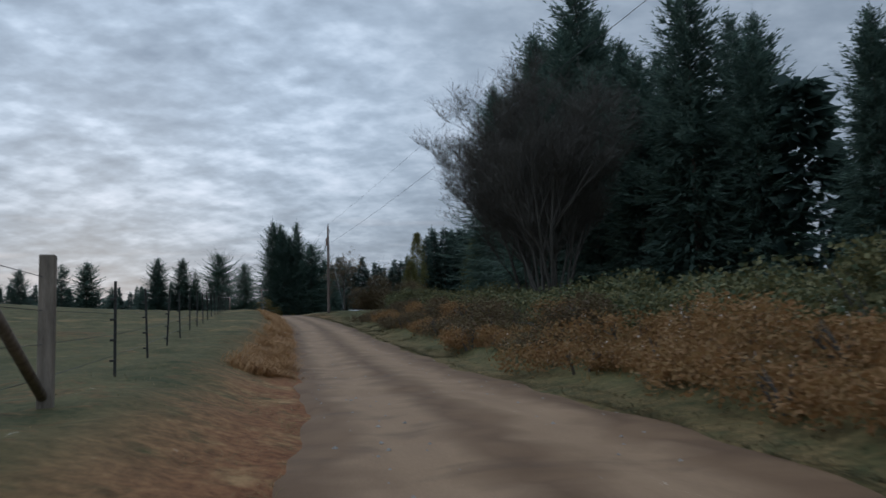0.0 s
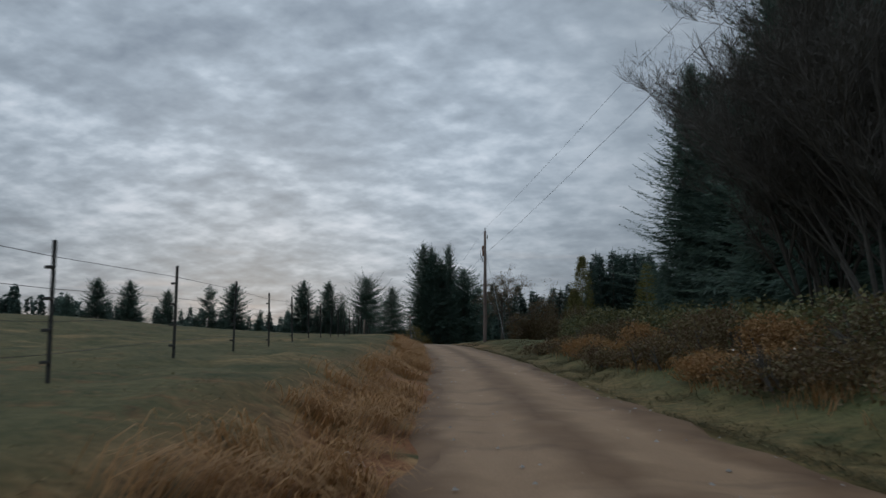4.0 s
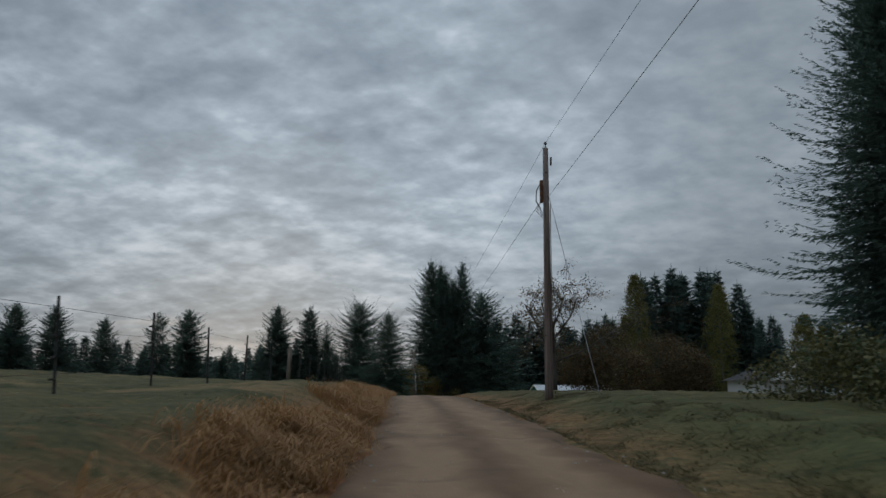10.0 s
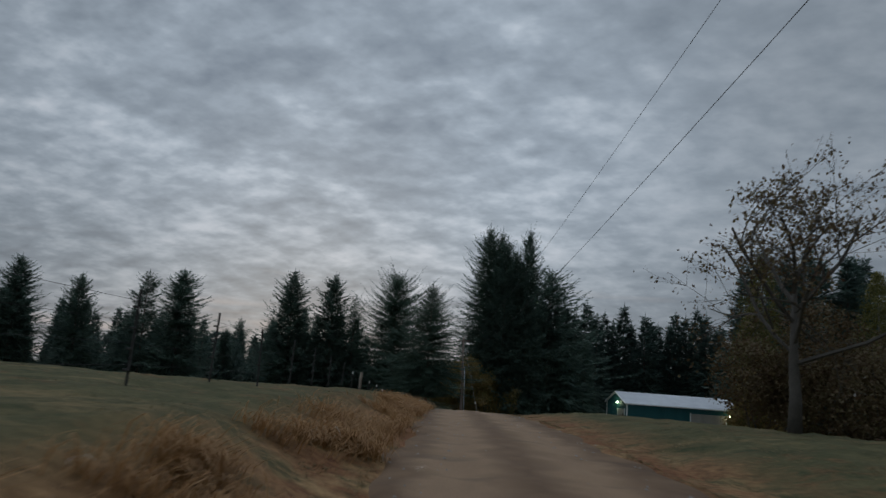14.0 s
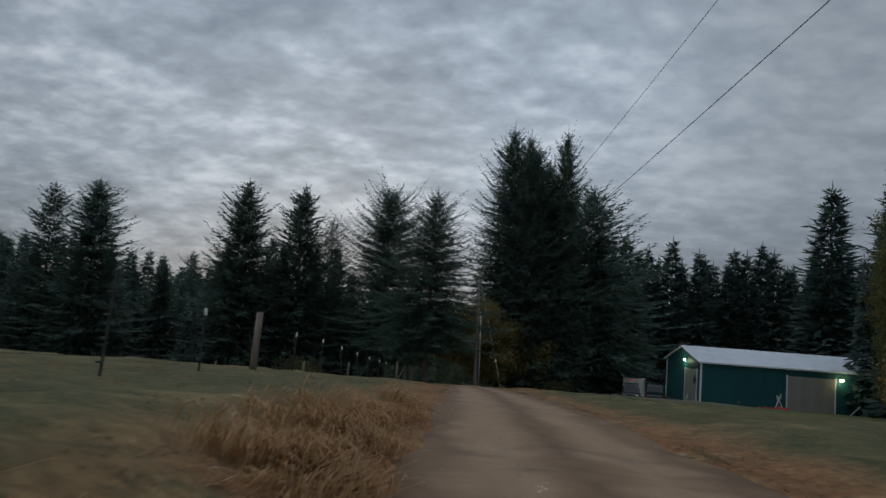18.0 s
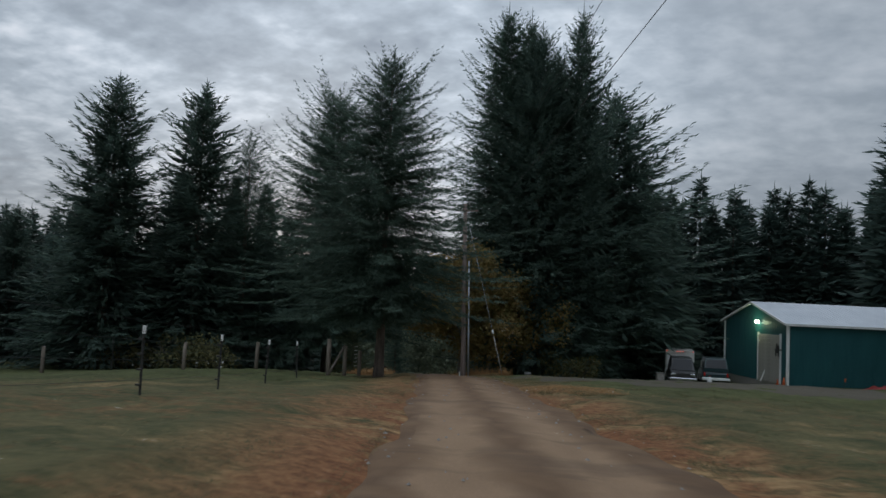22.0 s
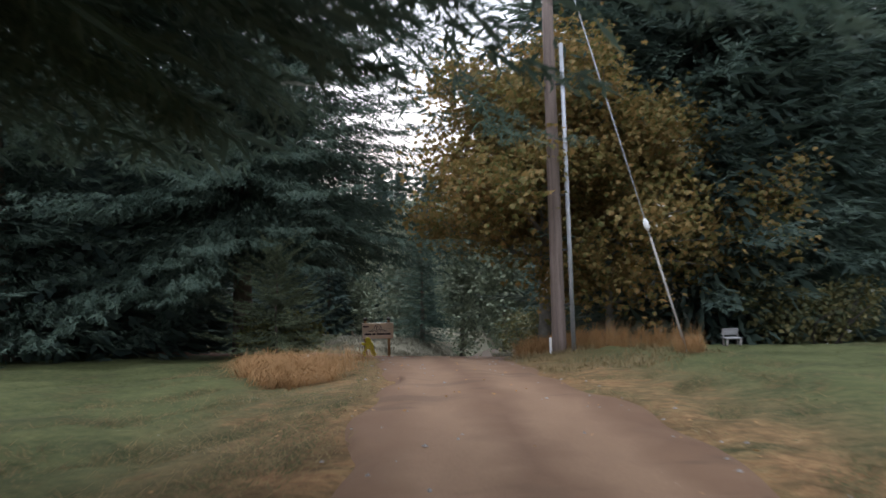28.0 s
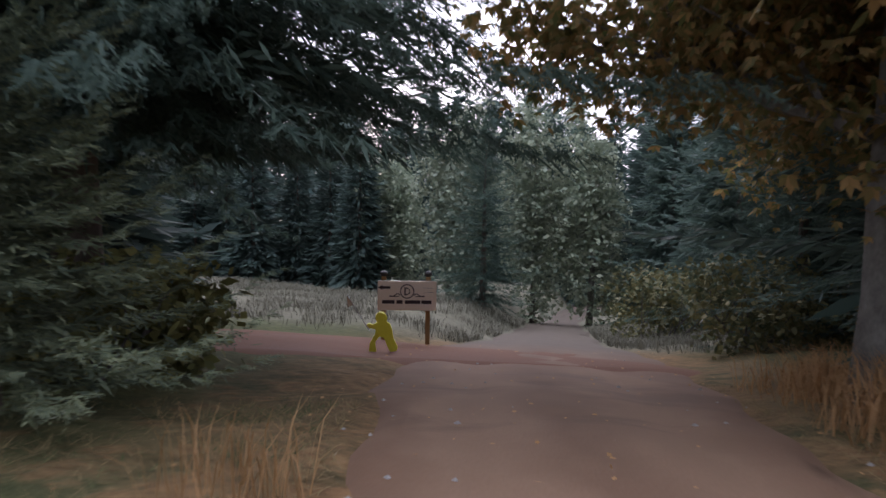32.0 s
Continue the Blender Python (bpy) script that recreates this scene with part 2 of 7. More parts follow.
def track_mask(calc, u, fac):
    # looser dark dirt between and outside the two packed wheel tracks
    t = calc("ABSOLUTE", calc("SUBTRACT", calc("ABSOLUTE", calc("ADD", u, 0.06)), 0.42))
    return calc("MULTIPLY", calc("ADD", calc("SUBTRACT", calc("MULTIPLY", t, 4.2), 0.55), calc("MULTIPLY", calc("SUBTRACT", fac, 0.5), 3.2)), 1.0, True)


def ground_material():
    """Grazed turf: olive, straw and red-brown earth in patches of several sizes; greener mown grass near the turn, bleached grass down the hill."""
    m = bpy.data.materials.new("pasture_ground")
    m.use_nodes = True
    n, l = m.node_tree.nodes, m.node_tree.links
    b = n["Principled BSDF"]
    b.inputs["Roughness"].default_value, b.inputs["Specular IOR Level"].default_value = 0.95, 0.15
    co = n.new("ShaderNodeTexCoord")
    uv = n.new("ShaderNodeUVMap")
    sp = n.new("ShaderNodeSeparateXYZ")
    l.new(uv.outputs[0], sp.inputs[0])

    def noise(scale, detail, rough=0.6, stretch=(1, 1, 1), distort=0.0):
        mp = n.new("ShaderNodeMapping")
        mp.inputs["Scale"].default_value = stretch
        l.new(co.outputs["Object"], mp.inputs["Vector"])
        t = n.new("ShaderNodeTexNoise")
        for k, v in (("Scale", scale), ("Detail", detail), ("Roughness", rough), ("Distortion", distort)):
            t.inputs[k].default_value = v
        l.new(mp.outputs[0], t.inputs["Vector"])
        return t.outputs["Fac"]

    def span(v, a, c, lo=0.0, hi=1.0):
        r = n.new("ShaderNodeMapRange")
        r.interpolation_type = "SMOOTHSTEP"
        for k, q in ((1, a), (2, c), (3, lo), (4, hi)):
            r.inputs[k].default_value = q
        l.new(v, r.inputs[0])
        return r.outputs[0]

    def calc(op, a, c):
        q = n.new("ShaderNodeMath")
        q.operation = op
        for k, v in enumerate((a, c)):
            if isinstance(v, (int, float)):
                q.inputs[k].default_value = v
            else:
                l.new(v, q.inputs[k])
        return q.outputs[0]

    def ramp(v, *stops):
        r = n.new("ShaderNodeValToRGB")
        el = r.color_ramp.elements
        for k, (p, c) in enumerate(stops):
            e = el[0] if k == 0 else el[1] if k == len(stops) - 1 else el.new(p)
            e.position, e.color = p, (*c, 1)
        l.new(v, r.inputs[0])
        return r.outputs[0]

    def over(fac, low, high, blend="MIX"):
        q = n.new("ShaderNodeMix")
        q.data_type, q.blend_type = "RGBA", blend
        l.new(fac, q.inputs[0])
        for k, v in ((6, low), (7, high)):
            if isinstance(v, tuple):
                q.inputs[k].default_value = (*v, 1)
            else:
                l.new(v, q.inputs[k])
        return q.outputs[2]

    broad, mid, fine = noise(0.16, 4, 0.6, (1.0, 0.8, 1)), noise(0.75, 5, 0.65), noise(7.0, 5, 0.7)
    tuft = noise(2.2, 5, 0.7)
    olive = ramp(calc("ADD", calc("MULTIPLY", mid, 0.55), calc("MULTIPLY", fine, 0.45)), (0.36, (0.030, 0.038, 0.014)), (0.48, (0.055, 0.064, 0.024)), (0.56, (0.084, 0.086, 0.036)), (0.66, (0.125, 0.108, 0.050)))
    straw = ramp(calc("ADD", calc("MULTIPLY", tuft, 0.5), calc("MULTIPLY", fine, 0.5)), (0.36, (0.127, 0.069, 0.031)), (0.5, (0.212, 0.129, 0.058)), (0.63, (0.382, 0.245, 0.116)))
    earth = ramp(fine, (0.35, (0.100, 0.036, 0.016)), (0.5, (0.147, 0.061, 0.029)), (0.68, (0.258, 0.121, 0.054)))
    mown = ramp(calc("ADD", calc("MULTIPLY", mid, 0.5), calc("MULTIPLY", fine, 0.5)), (0.36, (0.031, 0.045, 0.016)), (0.52, (0.059, 0.076, 0.026)), (0.66, (0.104, 0.109, 0.043)))
    pale = ramp(calc("ADD", calc("MULTIPLY", tuft, 0.5), calc("MULTIPLY", fine, 0.5)), (0.36, (0.076, 0.071, 0.045)), (0.5, (0.104, 0.102, 0.073)), (0.64, (0.174, 0.164, 0.115)))
    ox = n.new("ShaderNodeSeparateXYZ")
    l.new(co.outputs["Object"], ox.inputs[0])
    first = span(sp.outputs[1], 60.0, 100.0, 1.0, 0.0)
    side = span(ox.outputs[0], 2.2, 3.6)
    east = calc("SUBTRACT", 1.0, calc("MULTIPLY", calc("MULTIPLY", side, first), 0.75))
    near = calc("MULTIPLY", span(sp.outputs[0], 0.2, 2.0, 1.0, 0.0), calc("MULTIPLY", east, span(sp.outputs[1], 150.0, 184.0, 1.0, 0.4)))
    col = over(span(calc("ADD", broad, calc("MULTIPLY", mid, 0.5)), 0.78, 0.98, 0.0, 0.5), olive, straw)
    col = over(span(calc("ADD", calc("MULTIPLY", broad, -0.6), tuft), 0.24, 0.38, 0.0, 0.4), col, earth)
    lawn = calc("ADD", calc("MULTIPLY", span(sp.outputs[1], 158.0, 168.0), span(sp.outputs[0], 1.2, 3.0)), calc("MULTIPLY", calc("MULTIPLY", side, first), 0.85))
    col = over(calc("MULTIPLY", lawn, span(mid, 0.36, 0.5, 0.35, 1.0)), col, mown)
    col = over(calc("MULTIPLY", near, span(tuft, 0.36, 0.56)), col, straw)
    # Red earth strip by the road, with headlight glow put into the colour.
    col = over(calc("MULTIPLY", calc("MULTIPLY", span(sp.outputs[0], 0.0, 2.4, 1.0, 0.0), calc("MULTIPLY", east, span(sp.outputs[1], 150.0, 184.0, 1.0, 0.35))), span(mid, 0.34, 0.54)), col, earth)
    col = over(span(sp.outputs[1], 202.0, 206.0), col, pale)
    l.new(col, b.inputs["Base Color"])
    bp = n.new("ShaderNodeBump")
    bp.inputs["Strength"].default_value, bp.inputs["Distance"].default_value = 0.7, 0.05
    l.new(calc("ADD", calc("MULTIPLY", tuft, 0.7), calc("MULTIPLY", fine, 0.5)), bp.inputs["Height"])
    l.new(bp.outputs[0], b.inputs["Normal"])
    return m


M_GROUND = ground_material()
M_ROADWAY = layered("gravel_roadway", ([(0.198, 0.121, 0.068), (0.335, 0.223, 0.133), (0.434, 0.316, 0.205), (0.267, 0.171, 0.099)], dict(scale=1.3, fine=26.0, bump=0.55, bump_dist=0.02, stretch=(1.6, 0.45, 1))), (((0.087, 0.045, 0.020), (0.155, 0.090, 0.046)), 0.9), track_mask)


def redden(m, near, far, color, amount):
    """Along the drive another colour is mixed into the gravel by the second UV value."""
    n, l = m.node_tree.nodes, m.node_tree.links
    b = n["Principled BSDF"]
    first = b.inputs["Base Color"].links[0].from_socket
    sp = n.new("ShaderNodeSeparateXYZ")
    l.new(n.new("ShaderNodeUVMap").outputs[0], sp.inputs[0])
    r = n.new("ShaderNodeMapRange")
    for k, q in ((1, near), (2, far), (3, 0.0), (4, amount)):
        r.inputs[k].default_value = q
    l.new(sp.outputs[1], r.inputs[0])
    mx = n.new("ShaderNodeMix")
    mx.data_type = "RGBA"
    l.new(r.outputs[0], mx.inputs[0]), l.new(first, mx.inputs[6])
    mx.inputs[7].default_value = (*color, 1)
    l.new(mx.outputs[2], b.inputs["Base Color"])


# Redder soil towards the turn, with headlight glow put into the colour too.
redden(M_ROADWAY, 150, 188, (0.165, 0.092, 0.056), 0.6)


def dark_blotches(m, color):
    """Darker blotches drawn out across the drive."""
    n, l = m.node_tree.nodes, m.node_tree.links
    b = n["Principled BSDF"]
    first = b.inputs["Base Color"].links[0].from_socket
    mp = n.new("ShaderNodeMapping")
    mp.inputs["Scale"].default_value = (0.42, 0.9, 1)
    l.new(n.new("ShaderNodeTexCoord").outputs["Object"], mp.inputs["Vector"])
    t = n.new("ShaderNodeTexNoise")
    for k, v in (("Scale", 1.0), ("Detail", 4), ("Roughness", 0.6), ("Distortion", 0.4)):
        t.inputs[k].default_value = v
    l.new(mp.outputs[0], t.inputs["Vector"])
    r = n.new("ShaderNodeMapRange")
    for k, q in ((1, 0.56), (2, 0.66), (3, 0.0), (4, 0.42)):
        r.inputs[k].default_value = q
    l.new(t.outputs["Fac"], r.inputs[0])
    mx = n.new("ShaderNodeMix")
    mx.data_type = "RGBA"
    l.new(r.outputs[0], mx.inputs[0]), l.new(first, mx.inputs[6])
    mx.inputs[7].default_value = (*color, 1)
    l.new(mx.outputs[2], b.inputs["Base Color"])


dark_blotches(M_ROADWAY, (0.07, 0.043, 0.026))
redden(M_ROADWAY, 198, 204, (0.075, 0.061, 0.044), 0.9)
M_DIRT = mat("red_dirt", [(0.116, 0.045, 0.020), (0.177, 0.075, 0.034), (0.136, 0.056, 0.026)], scale=1.2, fine=24.0, bump=0.6, bump_dist=0.03)
M_STRAW = leafy("thin_straw", [(0.112, 0.083, 0.038), (0.180, 0.128, 0.060), (0.255, 0.188, 0.094)], spread=0.0, trans=0.3, rough=0.8)
M_LAWN = leafy("mown_grass", [(0.041, 0.060, 0.022), (0.068, 0.090, 0.034), (0.112, 0.120, 0.049)], spread=0.0, trans=0.3, rough=0.8)
M_PALEGRASS = leafy("pale_grass", [(0.087, 0.084, 0.057), (0.127, 0.120, 0.087), (0.167, 0.157, 0.117)], spread=0.0, trans=0.3, rough=0.8)
# Dry grass tan, with the warmth of headlights put into the colour.
M_DRY = leafy("dry_grass", [(0.315, 0.188, 0.086), (0.435, 0.292, 0.146), (0.525, 0.390, 0.225), (0.390, 0.217, 0.094)], spread=0.0, trans=0.35, rough=0.7)
M_GREEN = leafy("green_grass", [(0.056, 0.061, 0.025), (0.083, 0.086, 0.035), (0.120, 0.109, 0.050)], spread=0.0, trans=0.3, rough=0.7)
M_VERGE = leafy("rank_verge_grass", [(0.035, 0.042, 0.016), (0.06, 0.065, 0.026), (0.11, 0.085, 0.038)], spread=0.0, trans=0.3, rough=0.8)
M_FIR = leafy("fir_needles", [(0.058, 0.096, 0.08), (0.088, 0.14, 0.112), (0.12, 0.172, 0.134)], spread=0.15, trans=0.45)
# Darker copy of the fir needles: shade put into the near firs' colour.
M_FIRSHADED = leafy("fir_needles_shaded", [(0.045, 0.08, 0.062), (0.07, 0.115, 0.09), (0.1, 0.145, 0.108)], spread=0.1, trans=0.45)
M_FIRFAR = leafy("fir_needles_far", [(0.05, 0.084, 0.074), (0.074, 0.115, 0.098), (0.10, 0.145, 0.12)], spread=0.15, trans=0.4)
# Headlight yellow is put into this needle colour of the young fir.
M_FIRLIT = leafy("fir_needles_lit", [(0.07, 0.10, 0.07), (0.11, 0.15, 0.10), (0.17, 0.19, 0.10)], spread=0.1, trans=0.25)
M_BARK = mat("fir_bark", [(0.055, 0.042, 0.034), (0.13, 0.098, 0.078), (0.20, 0.155, 0.125)], scale=5, fine=26, bump=0.9, bump_dist=0.03, stretch=(1, 1, 0.25))
M_GREYBARK = mat("grey_bark", [(0.075, 0.07, 0.058), (0.14, 0.132, 0.11), (0.21, 0.20, 0.17)], scale=6, fine=40, bump=0.6, stretch=(1, 1, 0.5))
M_TWIG = mat("bare_twig", [(0.06, 0.054, 0.046), (0.11, 0.10, 0.086)], scale=4, fine=20, bump=0.2)
M_BRAMBLE = leafy("bramble_leaves", [(0.05, 0.075, 0.04), (0.085, 0.115, 0.06), (0.13, 0.15, 0.075), (0.20, 0.17, 0.07)], spread=0.1, trans=0.2)
M_FERN = leafy("rust_bracken", [(0.25, 0.125, 0.05), (0.42, 0.225, 0.09), (0.52, 0.31, 0.135), (0.28, 0.175, 0.075)], spread=0.1, trans=0.3)
M_RUST = leafy("russet_leaves", [(0.10, 0.058, 0.034), (0.18, 0.095, 0.046), (0.14, 0.115, 0.055)], spread=0.15, trans=0.25)
M_POPLAR = leafy("poplar_leaves", [(0.09, 0.10, 0.035), (0.15, 0.15, 0.048), (0.21, 0.185, 0.06)], spread=0.15, trans=0.3)
M_MAPLE = leafy("maple_leaves", [(0.10, 0.135, 0.045), (0.17, 0.185, 0.06), (0.27, 0.23, 0.085), (0.40, 0.24, 0.095)], spread=0.1, trans=0.5)
M_WILLOW = leafy("pale_leaves", [(0.16, 0.21, 0.15), (0.24, 0.29, 0.20), (0.32, 0.35, 0.24)], spread=0.15, trans=0.3)
M_POST = mat("weathered_post", [(0.10, 0.082, 0.066), (0.19, 0.155, 0.122), (0.27, 0.225, 0.18)], scale=5, fine=35, bump=0.5, stretch=(3, 3, 0.35), per_object=0.15)
M_POLE = mat("pole_wood", [(0.085, 0.062, 0.052), (0.16, 0.118, 0.098), (0.24, 0.185, 0.16)], scale=3, fine=30, bump=0.45, stretch=(5, 5, 0.22))
M_STEEL = mat("dark_steel", [(0.035, 0.036, 0.036), (0.07, 0.066, 0.06)], scale=8, fine=60, rough=0.6, metal=0.4, bump=0.15)
M_GALV = mat("galvanised_steel", [(0.32, 0.34, 0.36), (0.45, 0.47, 0.50)], scale=6, fine=50, rough=0.5, metal=0.5, bump=0.1)
M_WHITE = mat("white_paint", [(0.62, 0.62, 0.60), (0.78, 0.78, 0.76)], scale=3, fine=40, rough=0.6, bump=0.1)
M_WIRE = mat("wire", [(0.05, 0.05, 0.055)], rough=0.6, metal=0.3, bump=0)
M_RUSTBOX = mat("rusty_steel", [(0.07, 0.03, 0.018), (0.15, 0.06, 0.03), (0.22, 0.10, 0.05)], scale=6, fine=40, rough=0.8, bump=0.3)
M_TEAL = mat("teal_siding", [(0.012, 0.072, 0.078), (0.020, 0.098, 0.104)], scale=1.2, fine=18, rough=0.5, bump=0.1, stretch=(1, 1, 0.3))
M_ROOF = mat("pale_metal_roof", [(0.42, 0.45, 0.49), (0.54, 0.57, 0.60)], scale=0.8, fine=14, rough=0.5, bump=0.08)
M_DOORGREY = mat("grey_door", [(0.24, 0.225, 0.20), (0.34, 0.32, 0.285)], scale=1.5, fine=20, rough=0.7, bump=0.15)
M_HOUSE = mat("pale_siding", [(0.60, 0.60, 0.585), (0.74, 0.74, 0.72)], scale=1, fine=22, rough=0.7, bump=0.15, stretch=(0.4, 0.4, 2))
M_SHINGLE = mat("dark_shingle", [(0.025, 0.024, 0.025), (0.055, 0.05, 0.05)], scale=2, fine=30, rough=0.9, bump=0.4)
M_GLASS = mat("window_glass", [(0.012, 0.014, 0.018)], rough=0.3, bump=0, spec=0.3)
M_RUBBER = mat("tyre_rubber", [(0.015, 0.015, 0.016), (0.03, 0.03, 0.03)], rough=0.85, bump=0.1)
M_CARTEAL = mat("teal_car_paint", [(0.008, 0.028, 0.034), (0.012, 0.036, 0.042)], rough=0.3, bump=0, spec=0.5)
M_CARGREY = mat("dusty_car_paint", [(0.028, 0.029, 0.03), (0.05, 0.051, 0.05)], scale=2, rough=0.45, bump=0, spec=0.5)
M_CHROME = mat("chrome", [(0.55, 0.56, 0.58)], rough=0.2, metal=0.9, bump=0)
M_TARP = mat("red_tarp", [(0.20, 0.025, 0.02), (0.34, 0.05, 0.035), (0.26, 0.035, 0.03)], scale=2, fine=18, rough=0.55, bump=0.4, bump_dist=0.04)
M_RED = mat("red_lens", [(0.35, 0.02, 0.015)], rough=0.25, bump=0, spec=0.5)
M_CONE = mat("orange_plastic", [(0.62, 0.11, 0.03), (0.7, 0.15, 0.05)], rough=0.5, bump=0.05)
M_SIGN = mat("pale_sign_board", [(0.82, 0.73, 0.58), (0.88, 0.81, 0.68)], scale=3, fine=30, rough=0.6, bump=0.15, stretch=(0.5, 1, 3))
M_SIGNDARK = mat("dark_sign_paint", [(0.035, 0.028, 0.03), (0.06, 0.05, 0.05)], rough=0.7, bump=0)
M_BENCH = mat("weathered_grey_wood", [(0.16, 0.16, 0.155), (0.27, 0.27, 0.265)], scale=5, fine=40, bump=0.3, stretch=(0.5, 3, 3))
M_SIGNPOST = mat("amber_post_wood", [(0.24, 0.14, 0.06), (0.36, 0.22, 0.10)], scale=5, fine=35, bump=0.3, stretch=(3, 3, 0.4))
M_YELLOW = mat("yellow_plastic", [(0.82, 0.74, 0.05), (0.88, 0.82, 0.08)], scale=4, rough=0.5, bump=0.05)
M_STONE = mat("pale_stone", [(0.22, 0.20, 0.18), (0.34, 0.32, 0.29)], scale=9, fine=40, bump=0.5, per_object=0.2)


def glow(name, color, strength):
    m = bpy.data.materials.new(name)
    m.use_nodes = True
    b = m.node_tree.nodes["Principled BSDF"]
    b.inputs["Base Color"].default_value = (*color, 1)
    b.inputs["Emission Color"].default_value = (*color, 1)
    b.inputs["Emission Strength"].default_value = strength
    return m


M_LAMP = glow("lit_lamp_lens", (0.85, 1.0, 0.72), 14.0)
M_LAMPWARM = glow("lit_porch_lens", (1.0, 0.93, 0.55), 10.0)
M_MARKER = glow("red_marker_lens", (1.0, 0.12, 0.05), 0.7)


# ---- mesh helpers ----
def mesh_of(name, verts, faces, material, smooth=False):
    me = bpy.data.meshes.new(name)
    me.from_pydata([tuple(v) for v in verts], [], [tuple(f) for f in faces])
    me.materials.append(material)
    if smooth:
        me.polygons.foreach_set("use_smooth", [True] * len(me.polygons))
    me.update()
    return me


def part(name, me, material, parent, label="", m=None):
    """Links a mesh or a bmesh as one object under a thing or a part."""
    if isinstance(me, bmesh.types.BMesh):
        b, me = me, bpy.data.meshes.new(name)
        b.to_mesh(me)
        b.free()
        me.materials.append(material)
    ob = new(name, me)
    if parent is not None:
        ob.parent = parent
    if m is not None:
        ob.matrix_basis = m
    if label:
        ob["label"] = label
    return ob


def thing(name, m, label, category, group="", kind=""):
    ob = new(name)
    ob.empty_display_size = 0.3
    ob.matrix_basis = m
    return tagged(ob, label, category, group, kind)


def box(size, at=(0, 0, 0), bevel=0.01, m=None, bm=None):
    """A bevelled block; at is its middle."""
    b = bmesh.new()
    bmesh.ops.create_cube(b, size=1)
    bmesh.ops.scale(b, vec=size, verts=b.verts)
    if bevel:
        bmesh.ops.bevel(b, geom=list(b.edges), offset=min(bevel, min(size) * 0.3), segments=1, affect="EDGES")
    bmesh.ops.translate(b, vec=at, verts=b.verts)
    if m is not None:
        bmesh.ops.transform(b, matrix=m, verts=b.verts)
    if bm is not None:
        tmp = bpy.data.meshes.new("tmp")
        b.to_mesh(tmp)
        b.free()
        bm.from_mesh(tmp)
        bpy.data.meshes.remove(tmp)
        return bm
    return b


def tube(pts, radii, sides=8, cap=True):
    """Rings along a line; returns verts and faces."""
    P = [Vector(p) for p in pts]
    V, F = [], []
    for i, p in enumerate(P):
        d = (P[min(i + 1, len(P) - 1)] - P[max(i - 1, 0)]).normalized()
        a = d.orthogonal().normalized() if abs(d.z) < 0.99 else Vector((1, 0, 0))
        a = (a - d * a.dot(d)).normalized()
        c = d.cross(a)
        for k in range(sides):
            w = 2 * math.pi * k / sides
            V.append(p + (a * math.cos(w) + c * math.sin(w)) * radii[i])
    for i in range(len(P) - 1):
        for k in range(sides):
            j = (k + 1) % sides
            F.append((i * sides + k, i * sides + j, (i + 1) * sides + j, (i + 1) * sides + k))
    if cap:
        F.append(tuple(range(sides))[::-1])
        F.append(tuple((len(P) - 1) * sides + k for k in range(sides)))
    return V, F


def join(pieces):
    V, F = [], []
    for v, f in pieces:
        o = len(V)
        V += list(v)
        F += [tuple(i + o for i in q) for q in f]
    return V, F


def shards(P, D, U, L, W):
    """Thin folded leaves: from P along D with length L and half-width W across U. All arrays; returns verts and triangles."""
    n = len(P)
    mid = P + D * (L * 0.45)[:, None]
    tip = P + D * L[:, None]
    a, c = mid + U * W[:, None], mid - U * W[:, None]
    V = np.stack([P, a, tip, c], 1).reshape(-1, 3)
    i = np.arange(n)[:, None] * 4
    F = np.concatenate([i + [0, 1, 2], i + [0, 2, 3]], 1).reshape(-1, 3)
    return V, F


def np_mesh(name, V, F, material):
    me = bpy.data.meshes.new(name)
    V, F = np.asarray(V, np.float32), np.asarray(F, np.int32)
    k = F.shape[1]
    me.vertices.add(len(V))
    me.vertices.foreach_set("co", V.ravel())
    me.loops.add(F.size)
    me.loops.foreach_set("vertex_index", F.ravel())
    me.polygons.add(len(F))
    me.polygons.foreach_set("loop_start", np.arange(0, F.size, k, dtype=np.int32))
    me.polygons.foreach_set("loop_total", np.full(len(F), k, np.int32))
    me.materials.append(material)
    me.update(calc_edges=True)
    return me


def unit(a):
    return a / np.maximum(np.linalg.norm(a, axis=-1, keepdims=True), 1e-9)


# ---- the lie of the land ----
ROAD_Y = np.array([-80, 0, 12, 25, 40, 60, 80, 100, 110, 120, 134, 145, 158, 170, 180, 190, 201, 240, 300, 600], float)
ROAD_Z = np.array([-0.6, 0.15, 0.08, 0.03, 0.34, 1.0, 1.56, 1.87, 1.88, 1.77, 1.40, 0.86, 0.10, -0.58, -1.42, -2.65, -4.5, -11.0, -16.0, -18.0])
MID_Y = np.array([-80, 0, 9, 16, 30, 42, 53, 66, 80, 100, 120, 140, 158, 170, 180, 185, 190, 195, 201, 240, 300], float)
MID_X = np.array([0.0, 1.2, 1.7, 2.45, 2.8, 3.2, 3.48, 3.45, 3.15, 2.55, 1.95, 1.35, 0.75, 0.2, -0.9, -1.75, -2.65, -3.05, -3.4, -3.6, 6.0])
HALF_Y = np.array([-80, 0, 20, 45, 80, 95, 125, 145, 170, 185, 190, 195, 201, 206, 300], float)
HALF_W = np.array([2.2, 2.2, 2.1, 1.85, 1.75, 1.95, 1.95, 1.65, 1.6, 1.4, 1.65, 2.0, 2.6, 1.5, 1.4])
